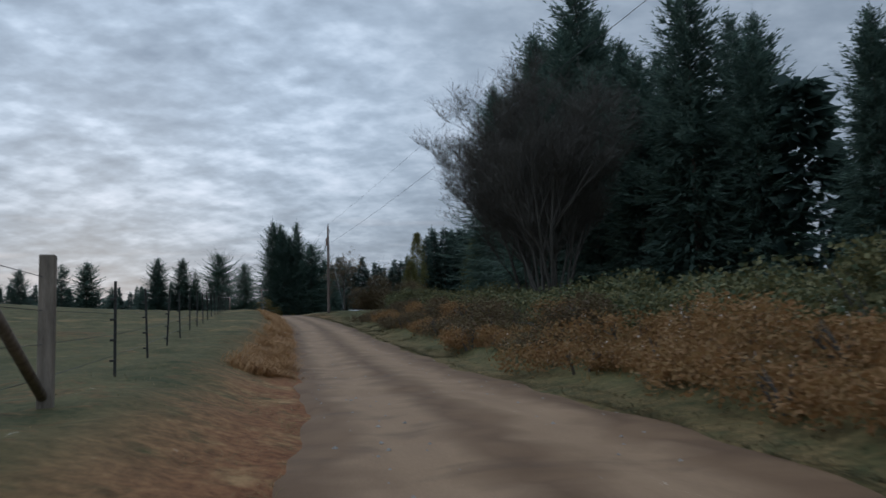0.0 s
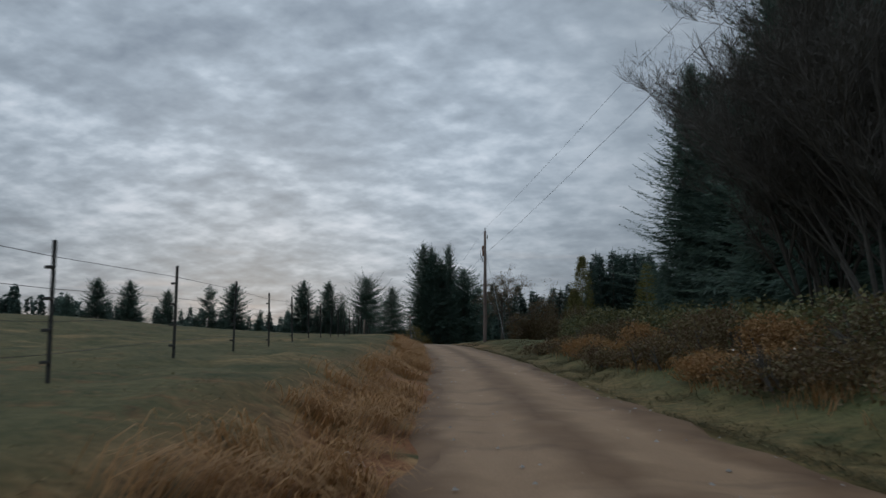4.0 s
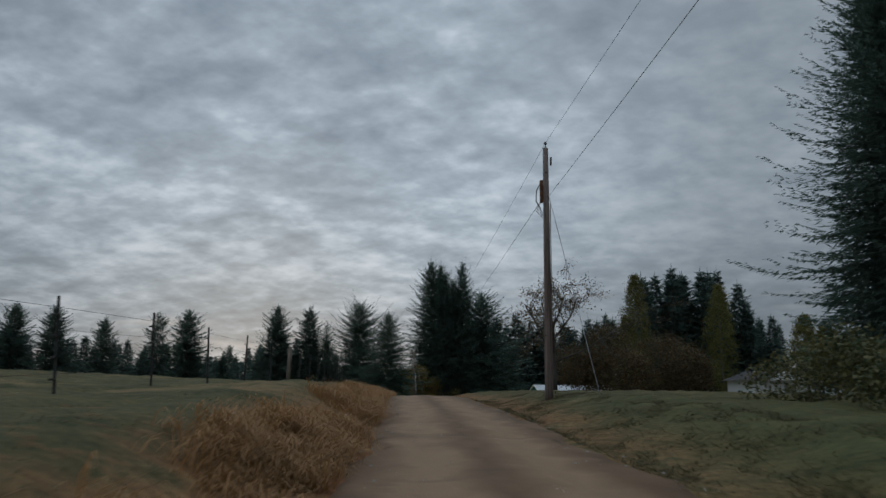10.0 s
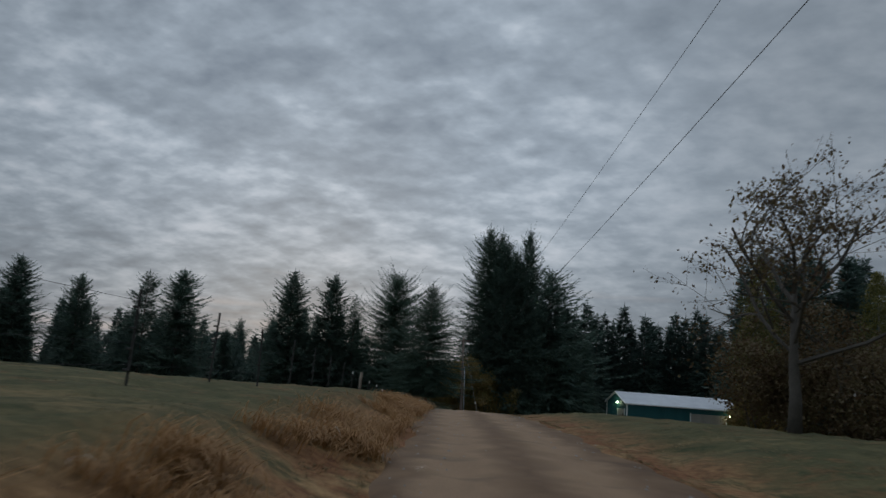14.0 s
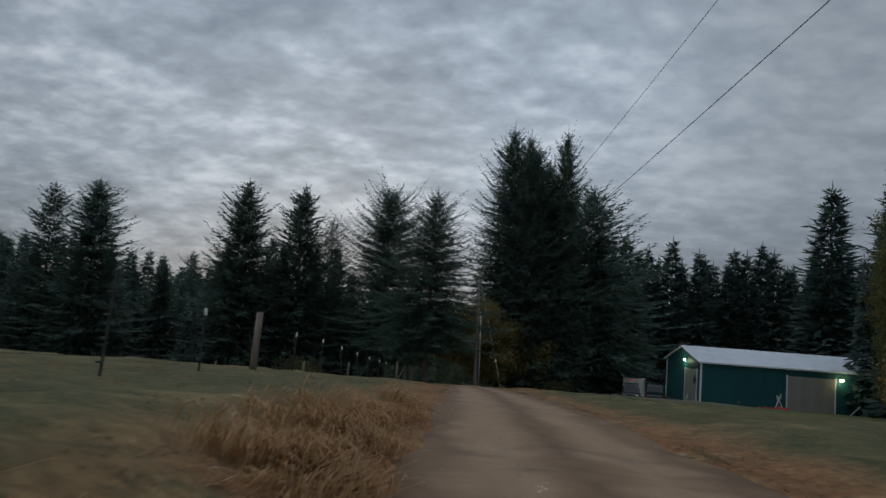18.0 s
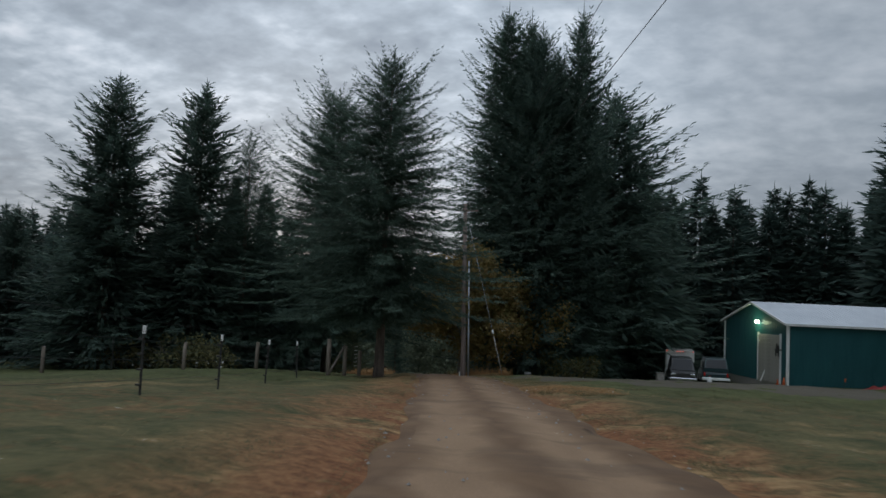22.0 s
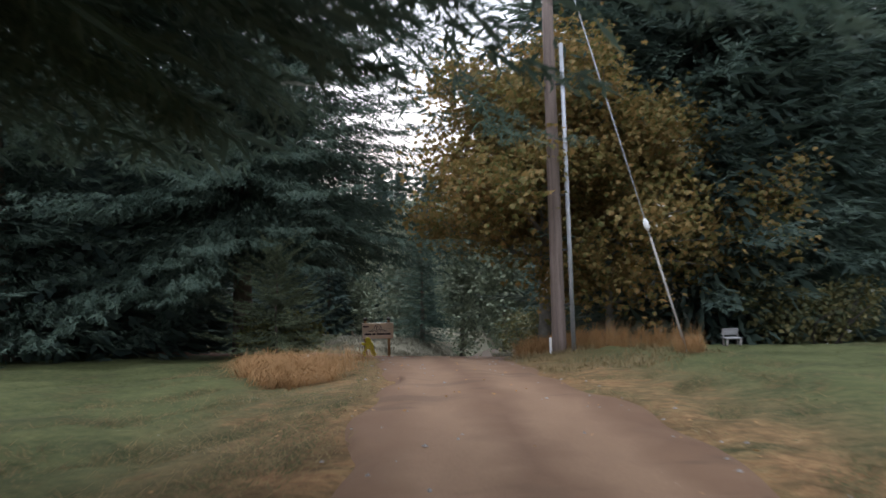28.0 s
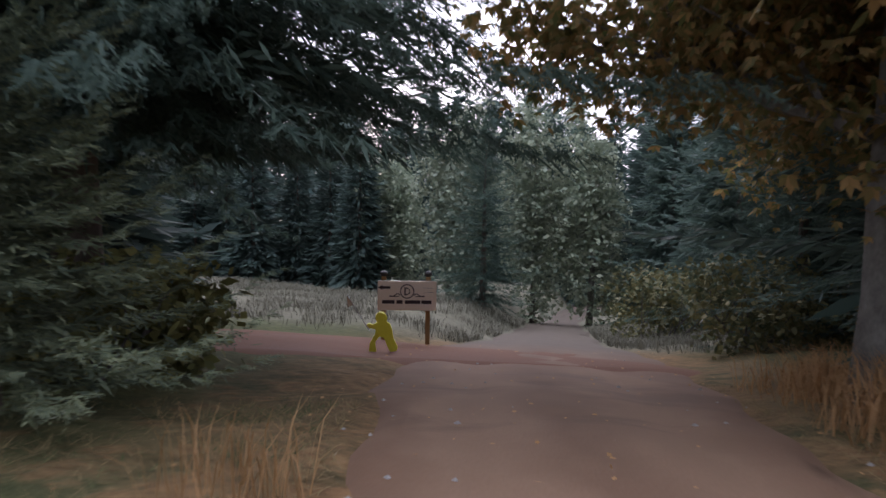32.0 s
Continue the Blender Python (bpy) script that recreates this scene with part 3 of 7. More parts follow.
LEFT_Y = np.array([-80, 12, 20, 24, 28, 33, 38, 46, 55, 60, 85, 115, 135, 152, 160, 170, 176, 183, 190, 203, 214, 235, 300], float)
LEFT_NEAR = np.array([0.4, 0.42, 0.48, 0.63, 0.64, 0.72, 0.80, 0.70, 0.82, 0.78, 0.75, 0.60, 0.36, 0.14, -0.06, -0.18, -0.24, -0.2, 0.0, 0.2, 0.8, 1.8, 1.8])
SIDE_Y = np.array([-80, 20, 60, 85, 115, 135, 160, 175, 190, 201, 300], float)
LEFT_FAR = np.array([1.2, 1.7, 2.1, 1.9, 0.8, -0.1, -1.5, -1.5, -0.6, 2.0, 3.0])
RIGHT_NEAR = np.array([0.5, 0.6, 0.6, 0.45, 0.35, 0.2, 0.0, 0.2, 0.3, 0.3, 0.2])
RIGHT_FAR = np.array([1.0, 1.2, 1.0, 0.45, -0.1, -0.3, -0.3, 0.0, 0.65, 2.0, 3.0])


def smooth_at(y, ys, vs):
    """Values eased between stations."""
    y = np.asarray(y, float)
    return (np.interp(y - 3, ys, vs) + 2 * np.interp(y, ys, vs) + np.interp(y + 3, ys, vs)) / 4


def ease(t):
    t = np.clip(t, 0, 1)
    return t * t * (3 - 2 * t)


def road_x(y):
    return smooth_at(y, MID_Y, MID_X)


def road_z(y):
    return smooth_at(y, ROAD_Y, ROAD_Z)


def land(x, y, rough=True):
    x, y = np.asarray(x, float), np.asarray(y, float)
    d, w = x - road_x(y), smooth_at(y, HALF_Y, HALF_W)
    z = road_z(y)
    ln, lf = smooth_at(y, LEFT_Y, LEFT_NEAR), smooth_at(y, SIDE_Y, LEFT_FAR)
    rn, rf = smooth_at(y, SIDE_Y, RIGHT_NEAR), smooth_at(y, SIDE_Y, RIGHT_FAR)
    left = ln * ease((-d - w) / 2.2) + (lf - ln) * ease((-d - 6) / 26)
    right = rn * ease((d - w - 0.3) / 3.0) + (rf - rn) * ease((d - 6) / 24)
    z = z + np.where(d < 0, left, right)
    if rough:
        k = ease((np.abs(d) - w + 0.2) / 1.5)
        z = z + k * (0.05 * np.sin(x * 1.3 + 0.7 * np.sin(y * 0.9)) * np.sin(y * 1.1 + x * 0.4) + 0.10 * np.sin(x * 0.21 + 1) * np.sin(y * 0.17))
    return z - 0.07 * (np.abs(d) < w)


def ground_z(x, y):
    return float(land(x, y))


# ---- ground and road ----
def grid_axis(stops):
    """stops: (from, to, step) stretches, joined into one run of values."""
    out = []
    for a, b, s in stops:
        out += list(np.arange(a, b - 1e-6, s))
    return np.array(out + [stops[-1][1]])


gx = grid_axis([(-1500, -300, 300), (-300, -60, 20), (-60, -16, 2.2), (-16, 16, 0.4), (16, 60, 2.2), (60, 300, 20), (300, 1500, 300)])
gy = grid_axis([(-600, -80, 130), (-80, -5, 5), (-5, 212, 0.8), (212, 300, 4), (300, 2000, 170)])
GX, GY = np.meshgrid(gx, gy)
GZ = land(GX, GY)
GZ = GZ + (np.abs(GX) < 16) * ease((np.abs(GX - road_x(GY)) - smooth_at(GY, HALF_Y, HALF_W)) / 0.8) * 0.03 * np.random.RandomState(8).randn(*GX.shape).clip(-1.5, 1.5)
V = np.stack([GX, GY, GZ], -1).reshape(-1, 3)
nx, ny = len(gx), len(gy)
ii = (np.arange(ny - 1)[:, None] * nx + np.arange(nx - 1)[None]).ravel()
F = np.stack([ii, ii + 1, ii + nx + 1, ii + nx], 1)
ground_me = np_mesh("ground", V, F, M_GROUND)
gd = np.abs(GX - road_x(GY)) - smooth_at(GY, HALF_Y, HALF_W)
uv = ground_me.uv_layers.new(name="from_road")
li = np.empty(len(ground_me.loops), np.int32)
ground_me.loops.foreach_get("vertex_index", li)
uv.data.foreach_set("uv", np.stack([gd.ravel()[li], GY.ravel()[li]], 1).ravel())
ground_me.polygons.foreach_set("use_smooth", [True] * len(ground_me.polygons))
ground = tagged(new("ground", ground_me), "rough grazed pasture and verge with dry brown grass", "ground", kind="structure")

rs = np.random.RandomState(5)
ry = np.arange(-60, 262, 0.35)
ru = np.linspace(-1.12, 1.12, 29)
RY, RU = np.meshgrid(ry, ru, indexing="ij")
RW = smooth_at(RY, HALF_Y, HALF_W)
wob = 0.12 * np.sin(RY * 0.8 + 3 * np.sign(RU)) + 0.08 * np.sin(RY * 2.1 + 1.5 * np.sign(RU))
RX = road_x(RY) + RU * (RW + wob * (np.abs(RU) > 0.8))
prof = 0.05 * (1 - RU**2) - 0.035 * np.exp(-((np.abs(RU) - 0.47) / 0.16) ** 2) - 0.11 * ease((np.abs(RU) - 0.93) / 0.17)
prof += 0.010 * np.sin(RY * 3.1 + RU * 7) * np.sin(RY * 1.3 - RU * 4)
RZ = road_z(RY) + prof
for hy, hu, hw, depth in ((24, -0.45, 0.5, 0.05), (27.5, -0.5, 0.5, 0.04), (20, -0.2, 0.6, 0.05), (31, -0.4, 0.45, 0.035), (36, -0.3, 0.5, 0.03), (63, -0.2, 0.5, 0.04), (74, 0.1, 0.5, 0.04), (117, 0.0, 0.5, 0.04), (12.5, -0.2, 0.7, 0.05)):
    RZ = RZ - depth * np.exp(-((RY - hy) / 0.45) ** 2 - ((RU - hu) / hw) ** 2)
V = np.stack([RX, RY, RZ], -1).reshape(-1, 3)
n1 = len(ru)
ii = (np.arange(len(ry) - 1)[:, None] * n1 + np.arange(n1 - 1)[None]).ravel()
road_me = np_mesh("road", V, np.stack([ii, ii + 1, ii + n1 + 1, ii + n1], 1), M_ROADWAY)
uv = road_me.uv_layers.new(name="across")
li = np.empty(len(road_me.loops), np.int32)
road_me.loops.foreach_get("vertex_index", li)
uv.data.foreach_set("uv", np.stack([RU.ravel()[li], RY.ravel()[li]], 1).ravel())
road_me.polygons.foreach_set("use_smooth", [True] * len(road_me.polygons))
road = tagged(new("road", road_me), "one-lane rutted gravel and dirt drive with shallow potholes", "road", kind="structure")


def patch(name, cx, cy, rx, ry_, material, label, category, turn=0.0, lift=0.03, seed=0):
    """A thin irregular sheet lying on the ground."""
    r = np.random.RandomState(seed)
    rings, seg = 9, 40
    ph = r.rand(4) * 6.28
    V, F = [(cx, cy, ground_z(cx, cy) + lift)], []
    for i in range(1, rings + 1):
        for k in range(seg):
            a = 2 * math.pi * k / seg
            rad = i / rings * (1 + 0.12 * math.sin(3 * a + ph[0]) + 0.08 * math.sin(5 * a + ph[1]) + 0.05 * math.sin(9 * a + ph[2]))
            u, v = rx * rad * math.cos(a), ry_ * rad * math.sin(a)
            x, y = cx + u * math.cos(turn) - v * math.sin(turn), cy + u * math.sin(turn) + v * math.cos(turn)
            d = abs(x - float(road_x(y)))
            inside = d < float(smooth_at(y, HALF_Y, HALF_W))
            V.append((x, y, ground_z(x, y) + (lift if i < rings else -0.05) + (0.08 if inside else 0)))
    for k in range(seg):
        j = (k + 1) % seg
        F.append((0, 1 + k, 1 + j))
        for i in range(rings - 1):
            F.append((1 + i * seg + k, 1 + (i + 1) * seg + k, 1 + (i + 1) * seg + j, 1 + i * seg + j))
    return tagged(new(name, mesh_of(name, V, F, material, True)), label, category, kind="structure")


patch("dirt_turnout", -8.0, 198.6, 7.5, 2.6, M_DIRT, "bare reddish dirt where a side drive turns off", "dirt", 0.12, 0.04, 3)
patch("parking_apron", 12.0, 176.0, 9.0, 9.0, M_ROAD, "worn gravel apron leading to the metal shed", "apron", 0.6, 0.03, 4)


# ---- conifers ----
def fir_mesh(seed, H, R, base, branches, frond, step, material, ragged=0.25, droop=0.25, pw=0.85, core=900, feather=0, slim=1.0, hang=0.0, corew=0.10, clear=None, low=0.9):
    """The needles of a fir: drooping whorled boughs set with short folded sprays."""
    r = np.random.RandomState(seed)
    idx = np.arange(branches)
    tiers = max(8, branches // 8)
    whorl = idx < branches * 0.62
    u = np.where(whorl, (idx % tiers + 0.5 + 0.14 * r.randn(branches)) / tiers, r.rand(branches)).clip(0, 1) ** low
    h = base + (H * 0.985 - base) * u
    s = (h - base) / (H - base)
    prof = np.minimum((1 - s) ** pw, 0.72 + 1.2 * s)
    L = R * prof * (1 + ragged * r.randn(branches)).clip(0.45, 1.5) * np.where(whorl, 1.06, 0.72) + 0.12
    az = np.where(whorl, (idx // tiers) * 1.2566 + (idx % tiers) * 0.61 + 0.3 * r.randn(branches), r.rand(branches) * 6.283)
    tilt = np.radians(-13 + 66 * s**0.8 + 7 * r.randn(branches))
    P, D, U, LL, WW = [], [], [], [], []
    for b in range(branches):
        k = max(3, int(L[b] / step) + 1)
        t = (np.arange(k) + r.rand(k) * 0.6) / k
        out = np.array([math.cos(az[b]), math.sin(az[b]), 0.0])
        side = np.array([-out[1], out[0], 0.0])
        rad = L[b] * t
        z = h[b] + rad * math.tan(tilt[b]) * 0.75 - droop * L[b] * t**1.7 * (1 - 0.7 * s[b]) + 0.55 * L[b] * np.maximum(t - 0.62, 0) ** 1.3
        pts = out[None] * rad[:, None] + np.array([0, 0, 1.0])[None] * z[:, None] + side[None] * (0.03 * L[b] * r.randn(k))[:, None]
        shape = np.interp(t, [0, 0.3, 1], [0.6, 1.15, 0.5])
        for sgn in (-1.0, 1.0, 0.0):
            a = np.radians(56 - 26 * t + 12 * r.randn(k)) * sgn
            d = out[None] * np.cos(a)[:, None] + side[None] * np.sin(a)[:, None]
            d[:, 2] += -0.22 * (1 - s[b]) - hang * (1 - s[b]) + 0.20 * r.randn(k) + 0.55 * s[b] + 0.3 * np.maximum(t - 0.6, 0)
            d = unit(d)
            nrm = np.tile([0.0, 0.0, 1.0], (k, 1)) + 0.5 * r.randn(k, 3)
            w = unit(np.cross(nrm, d))
            ln = frond * shape * (0.75 + 0.5 * r.rand(k)) * min(1.0, 0.35 + L[b] / (R * 0.55))
            P.append(pts), D.append(d), U.append(w), LL.append(ln), WW.append(ln * slim * (0.085 + 0.05 * r.rand(k)))
    # a slim leader
    k = 18
    P.append(np.stack([np.zeros(k), np.zeros(k), H - 1.8 + 1.75 * np.arange(k) / k], 1))
    d = np.stack([np.cos(np.arange(k) * 2.4), np.sin(np.arange(k) * 2.4), np.full(k, 1.2)], 1)
    D.append(unit(d)), U.append(unit(np.cross(d, [0.3, 0.2, 1.0])))
    ln = frond * np.linspace(0.6, 0.3, k)
    LL.append(ln), WW.append(ln * 0.12)
    P.append(np.tile([0.0, 0.0, H - 0.5], (2, 1))), D.append(np.tile([0.0, 0.02, 1.0], (2, 1))), U.append(np.array([[1.0, 0, 0], [0, 1.0, 0]]))
    LL.append(np.full(2, 0.06 * H)), WW.append(np.full(2, 0.035))
    P, D, U, LL, WW = (np.concatenate(q) for q in (P, D, U, LL, WW))
    if feather:
        # each spray becomes a stem with short needle tufts on both sides
        n = len(P)
        f = np.tile((np.arange(feather) + 0.3) / feather, n)
        P2, D2, U2 = np.repeat(P, feather, 0), np.repeat(D, feather, 0), np.repeat(U, feather, 0)
        L2 = np.repeat(LL, feather)
        sg = np.tile(np.where(np.arange(feather) % 2, 1.0, -1.0), n)[:, None]
        S0 = (P, D, U, LL * 0.9, LL * 0.045)
        P = P2 + D2 * (L2 * f)[:, None]
        D = unit(D2 * 0.7 + U2 * sg * 0.75 + 0.22 * r.randn(n * feather, 3))
        U = unit(np.cross(D, np.cross(D2, U2) + 0.5 * r.randn(n * feather, 3)))
        LL = L2 * (0.30 - 0.10 * f)
        WW = LL * 0.13
        P, D, U, LL, WW = (np.concatenate(q) for q in zip((P, D, U, LL, WW), S0))
    if core:
        # close dark growth near the stem
        f = r.rand(core) ** 1.3
        a = r.rand(core) * 6.283
        rad = R * (1 - f) ** pw * (0.1 + 0.5 * r.rand(core))
        d = unit(np.stack([np.cos(a), np.sin(a), -0.3 + 0.4 * r.randn(core)], 1))
        ln = frond * 1.5 * (0.7 + 0.5 * r.rand(core)) * (0.35 + 0.65 * (1 - f)) * (0.55 if feather else 1)
        P = np.concatenate([P, np.stack([rad * np.cos(a), rad * np.sin(a), base + (H - base) * 0.97 * f], 1)])
        D, U = np.concatenate([D, d]), np.concatenate([U, unit(np.cross(d, np.array([0, 0, 1.0]) + 0.8 * r.randn(core, 3)))])
        LL, WW = np.concatenate([LL, ln]), np.concatenate([WW, ln * (0.07 if feather else corew)])
    if clear:
        # boughs cut back over the drive
        keep = ~((P[:, 0] > clear[0]) & (P[:, 2] < clear[1]) | (P[:, 2] < clear[2]))
        P, D, U, LL, WW = P[keep], D[keep], U[keep], LL[keep], WW[keep]
    V, F = shards(P, D, U, LL, WW)
    return np_mesh("crown", V, F, material)


def fir_trunk(seed, H, r0, flare=1.25):
    r = random.Random(seed)
    pts, rad = [], []
    for i in range(9):
        t = i / 8
        pts.append((0.05 * r.uniform(-1, 1) * t, 0.05 * r.uniform(-1, 1) * t, -0.35 + (H * 0.93 + 0.35) * t**1.3))
        rad.append(r0 * (1 - 0.93 * t**1.1) * (flare if i == 0 else 1.08 if i == 1 else 1))
    return mesh_of("trunk", *tube(pts, rad, 10), M_BARK, True)


FIRS = {}


def fir(kind, x, y, height, label, group="", spread=1.0, turn=0.0, z=None):
    """Copies one of a few built firs, scaled to the height wanted; the base stands on the ground."""
    src, h0 = FIRS[kind]
    z = ground_z(x, y) if z is None else z
    k = height / h0
    ob = copy_thing(src, pose(x, y, z - 0.05, 0, 0, turn))
    ob.scale = (k * spread, k * spread, k)
    tagged(ob, label, "tree", group)
    return ob


def make_fir(kind, seed, H, R, base, branches, frond, step, material, r0, **kw):
    src = thing("fir_tree", pose(0, 0, 0), "dark green fir", "tree")
    part("crown", fir_mesh(seed, H, R, base, branches, frond, step, material, **kw), material, src)
    part("trunk", fir_trunk(seed, H, r0), M_BARK, src, "rough brown bark")
    FIRS[kind] = (src, H)


make_fir("mid_a", 11, 17, 4.6, 0.5, 460, 0.56, 0.15, M_FIR, 0.24, ragged=0.22, pw=0.74, core=6000, slim=0.9)
make_fir("mid_b", 12, 17, 4.3, 0.5, 420, 0.56, 0.15, M_FIR, 0.22, ragged=0.26, pw=0.76, core=5200, slim=0.9)
make_fir("mid_c", 13, 17, 4.7, 0.5, 460, 0.56, 0.15, M_FIR, 0.26, ragged=0.24, pw=0.72, core=6000, slim=0.9)
make_fir("thin", 14, 17, 3.8, 0.6, 300, 0.56, 0.15, M_FIR, 0.2, ragged=0.36, pw=0.75, core=2800, slim=0.9)
make_fir("big_a", 15, 26, 7.4, 0.8, 620, 0.72, 0.18, M_FIR, 0.42, ragged=0.24, pw=0.74, core=8500, slim=0.75, hang=0.1)
make_fir("big_b", 16, 26, 6.8, 1.0, 580, 0.72, 0.18, M_FIR, 0.4, ragged=0.28, pw=0.76, core=8000, slim=0.75, hang=0.1)
make_fir("big_near", 32, 26, 6.4, 5.2, 640, 0.5, 0.13, M_FIRSHADED, 0.4, ragged=0.24, pw=0.74, core=16000, slim=0.8, hang=0.25, corew=0.07)
make_fir("big_c", 27, 20, 7.2, 3.5, 420, 0.72, 0.19, M_FIR, 0.4, ragged=0.38, pw=0.75, core=4500, slim=0.75, hang=0.1)
make_fir("stand", 26, 26, 6.4, 1.0, 420, 1.0, 0.34, M_FIR, 0.4, ragged=0.26, pw=0.74, core=5200, slim=0.8)
make_fir("stand_b", 30, 26, 6.8, 1.0, 440, 1.0, 0.34, M_FIR, 0.4, ragged=0.26, pw=0.72, core=5200, slim=0.8)
make_fir("edge", 33, 26, 6.4, 1.0, 460, 0.74, 0.24, M_FIR, 0.4, ragged=0.2, pw=0.74, core=9000, slim=0.85, hang=0.2, corew=0.08)
make_fir("giant", 31, 32, 8.6, 1.0, 900, 0.62, 0.15, M_FIR, 0.5, ragged=0.18, pw=0.72, core=26000, slim=0.8, hang=0.25, corew=0.07)
make_fir("far_a", 17, 21, 3.6, 0.4, 210, 1.0, 0.6, M_FIRFAR, 0.25, ragged=0.24, pw=0.8, core=2400, corew=0.14)
make_fir("far_b", 18, 21, 3.3, 0.4, 190, 1.0, 0.6, M_FIRFAR, 0.25, ragged=0.28, pw=0.82, core=2200, corew=0.14)
make_fir("near", 19, 14.6, 6.0, 2.9, 600, 0.40, 0.12, M_FIRSHADED, 0.235, ragged=0.24, pw=0.85, core=20000, feather=7, hang=0.3, droop=0.34, clear=(1.0, 2.5, 2.3), low=1.2)
make_fir("near_low", 20, 15, 4.5, 0.4, 380, 0.40, 0.13, M_FIRSHADED, 0.28, ragged=0.25, pw=0.75, core=10000, feather=4, hang=0.3)
make_fir("overhang", 28, 17, 7.0, 3.0, 760, 0.42, 0.12, M_FIRSHADED, 0.3, ragged=0.24, pw=0.66, core=42000, feather=7, hang=0.6, droop=0.32, clear=(0.6, 2.35, 0.9), low=1.3)
make_fir("young", 29, 3.2, 2.3, 0.25, 95, 0.24, 0.07, M_FIRLIT, 0.06, ragged=0.22, pw=0.8, core=1600, feather=9, droop=0.1)

rf = random.Random(42)
# the row of firs along the far edge of the pasture
ROW = [(-57.3, 184.5, 14.5, "mid_a"), (-50.2, 186.7, 12.9, "mid_b"), (-42.3, 188.9, 14.0, "thin"), (-36.8, 187.0, 14.3, "mid_c"), (-35.5, 209.0, 9.9, "thin"),
       (-22.3, 187.0, 15.1, "mid_a"), (-17.2, 188.5, 15.2, "mid_b"), (-64.5, 186.0, 15.0, "mid_c"), (-71.0, 187.0, 12.0, "mid_b"),
       (-26.0, 193.0, 8.5, "mid_a"), (-46.0, 193.0, 8.0, "mid_c"), (-33.0, 195.0, 7.5, "mid_b")]
for i, (x, y, top, kind) in enumerate(ROW):
    fir(kind, x, y, top + 0.7 - ground_z(x, y), "dark green fir in the row along the pasture edge", "firs along the pasture edge", rf.uniform(1.15, 1.35), rf.uniform(0, 360))
for i in range(20):
    x, y = -82 + i * 3.6 + rf.uniform(-1, 1), 200 + rf.uniform(-3, 3)
    fir("far_a" if i % 2 else "far_b", x, y, (5.2 if x < -27 else 8.8) + rf.uniform(-1.2, 1.2) - ground_z(x, y), "shadowy fir behind the row along the pasture edge", "firs behind the pasture edge", rf.uniform(1.2, 1.5), rf.uniform(0, 360))
# the tall clump beside the drive
for x, y, top, kind, sp in ((2.9, 199.8, 25.0, "big_near", 0.95), (4.7, 199.0, 24.2, "big_near", 0.85), (5.4, 196.8, 22.4, "big_a", 0.85), (8.6, 198.0, 24.6, "big_b", 0.72), (7.0, 199.5, 21.5, "big_a", 0.85), (12.4, 203.5, 19.5, "big_c", 1.25), (5.6, 203.0, 17.0, "big_a", 0.75), (11.0, 206.0, 14.0, "big_b", 1.1)):
    fir(kind, x, y, top + 0.9 - ground_z(x, y), "tall dense fir in the clump beside the drive", "tall firs beside the drive", sp, rf.uniform(0, 360))
# the single fir with a bare lower trunk by the gate
fir("near", -3.35, 173.4, 14.6, "fir with a bare lower trunk beside the drive", "", 1.0, 0)
# firs behind the sign on the near side of the turn
for x, y, h, kind, sp in ((-9.5, 194.8, 20.5, "overhang", 1.0), (-14.5, 190.0, 16.0, "near_low", 1.05), (3.6, 198.0, 15.0, "near_low", 0.85), (2.6, 204.5, 13.0, "near_low", 0.8), (-6.6, 219.0, 8.5, "near_low", 1.1)):
    fir(kind, x, y, h, "fir with low sweeping boughs beside the turn", "firs beside the turn", sp, 0)
for i in range(9):
    x, y = -31 + i * 2.3, 231 + rf.uniform(-3, 3)
    fir("far_a" if i % 2 else "far_b", x, y, rf.uniform(9, 12), "dark fir at the far edge of the field", "firs beyond the field", rf.uniform(1.2, 1.5), rf.uniform(0, 360))
fir("young", -6.9, 190.1, 3.1, "young fir with headlight-tinted needles beside the dirt turnout", "", 1.0, 15)
# the dark stand on the right of the first stretch
for i in range(24):
    y = 44 + i * 2.35 + rf.uniform(-0.8, 0.8)
    x = 23.5 + (i % 3) * 3.6 + rf.uniform(-1.0, 1.0) + (7.5 if y > 78 else 0)
    fir("edge" if i > 12 else "stand" if i % 3 else "stand_b", x, y, rf.uniform(17.6, 19.0) if i < 3 else rf.uniform(15.5, 18.0) if i < 7 else rf.uniform(20, 23) if i < 10 else rf.uniform(25, 29), "tall dark fir in the roadside stand", "tall firs in the roadside stand", rf.uniform(0.8, 1.0) * (1.14 if i > 12 else 1.0), rf.uniform(0, 360))
fir("giant", 30.6, 104.0, 30.5, "huge broad-skirted fir at the end of the roadside stand", "tall firs in the roadside stand", 0.97, 40)
for x, y, h in ((31.6, 101.0, 28.5), (32.3, 95.6, 26.5)):
    fir("edge", x, y, h, "tall dark fir in the roadside stand", "tall firs in the roadside stand", 1.08, 20 * x)
for i in range(9):
    y = 4 + i * 4.6
    fir("stand", 24 + (i % 2) * 4 + rf.uniform(-1, 1), y, rf.uniform(15, 17) if i < 5 else rf.uniform(12.0, 14.5), "tall dark fir in the roadside stand", "tall firs in the roadside stand", rf.uniform(0.8, 0.95), rf.uniform(0, 360))
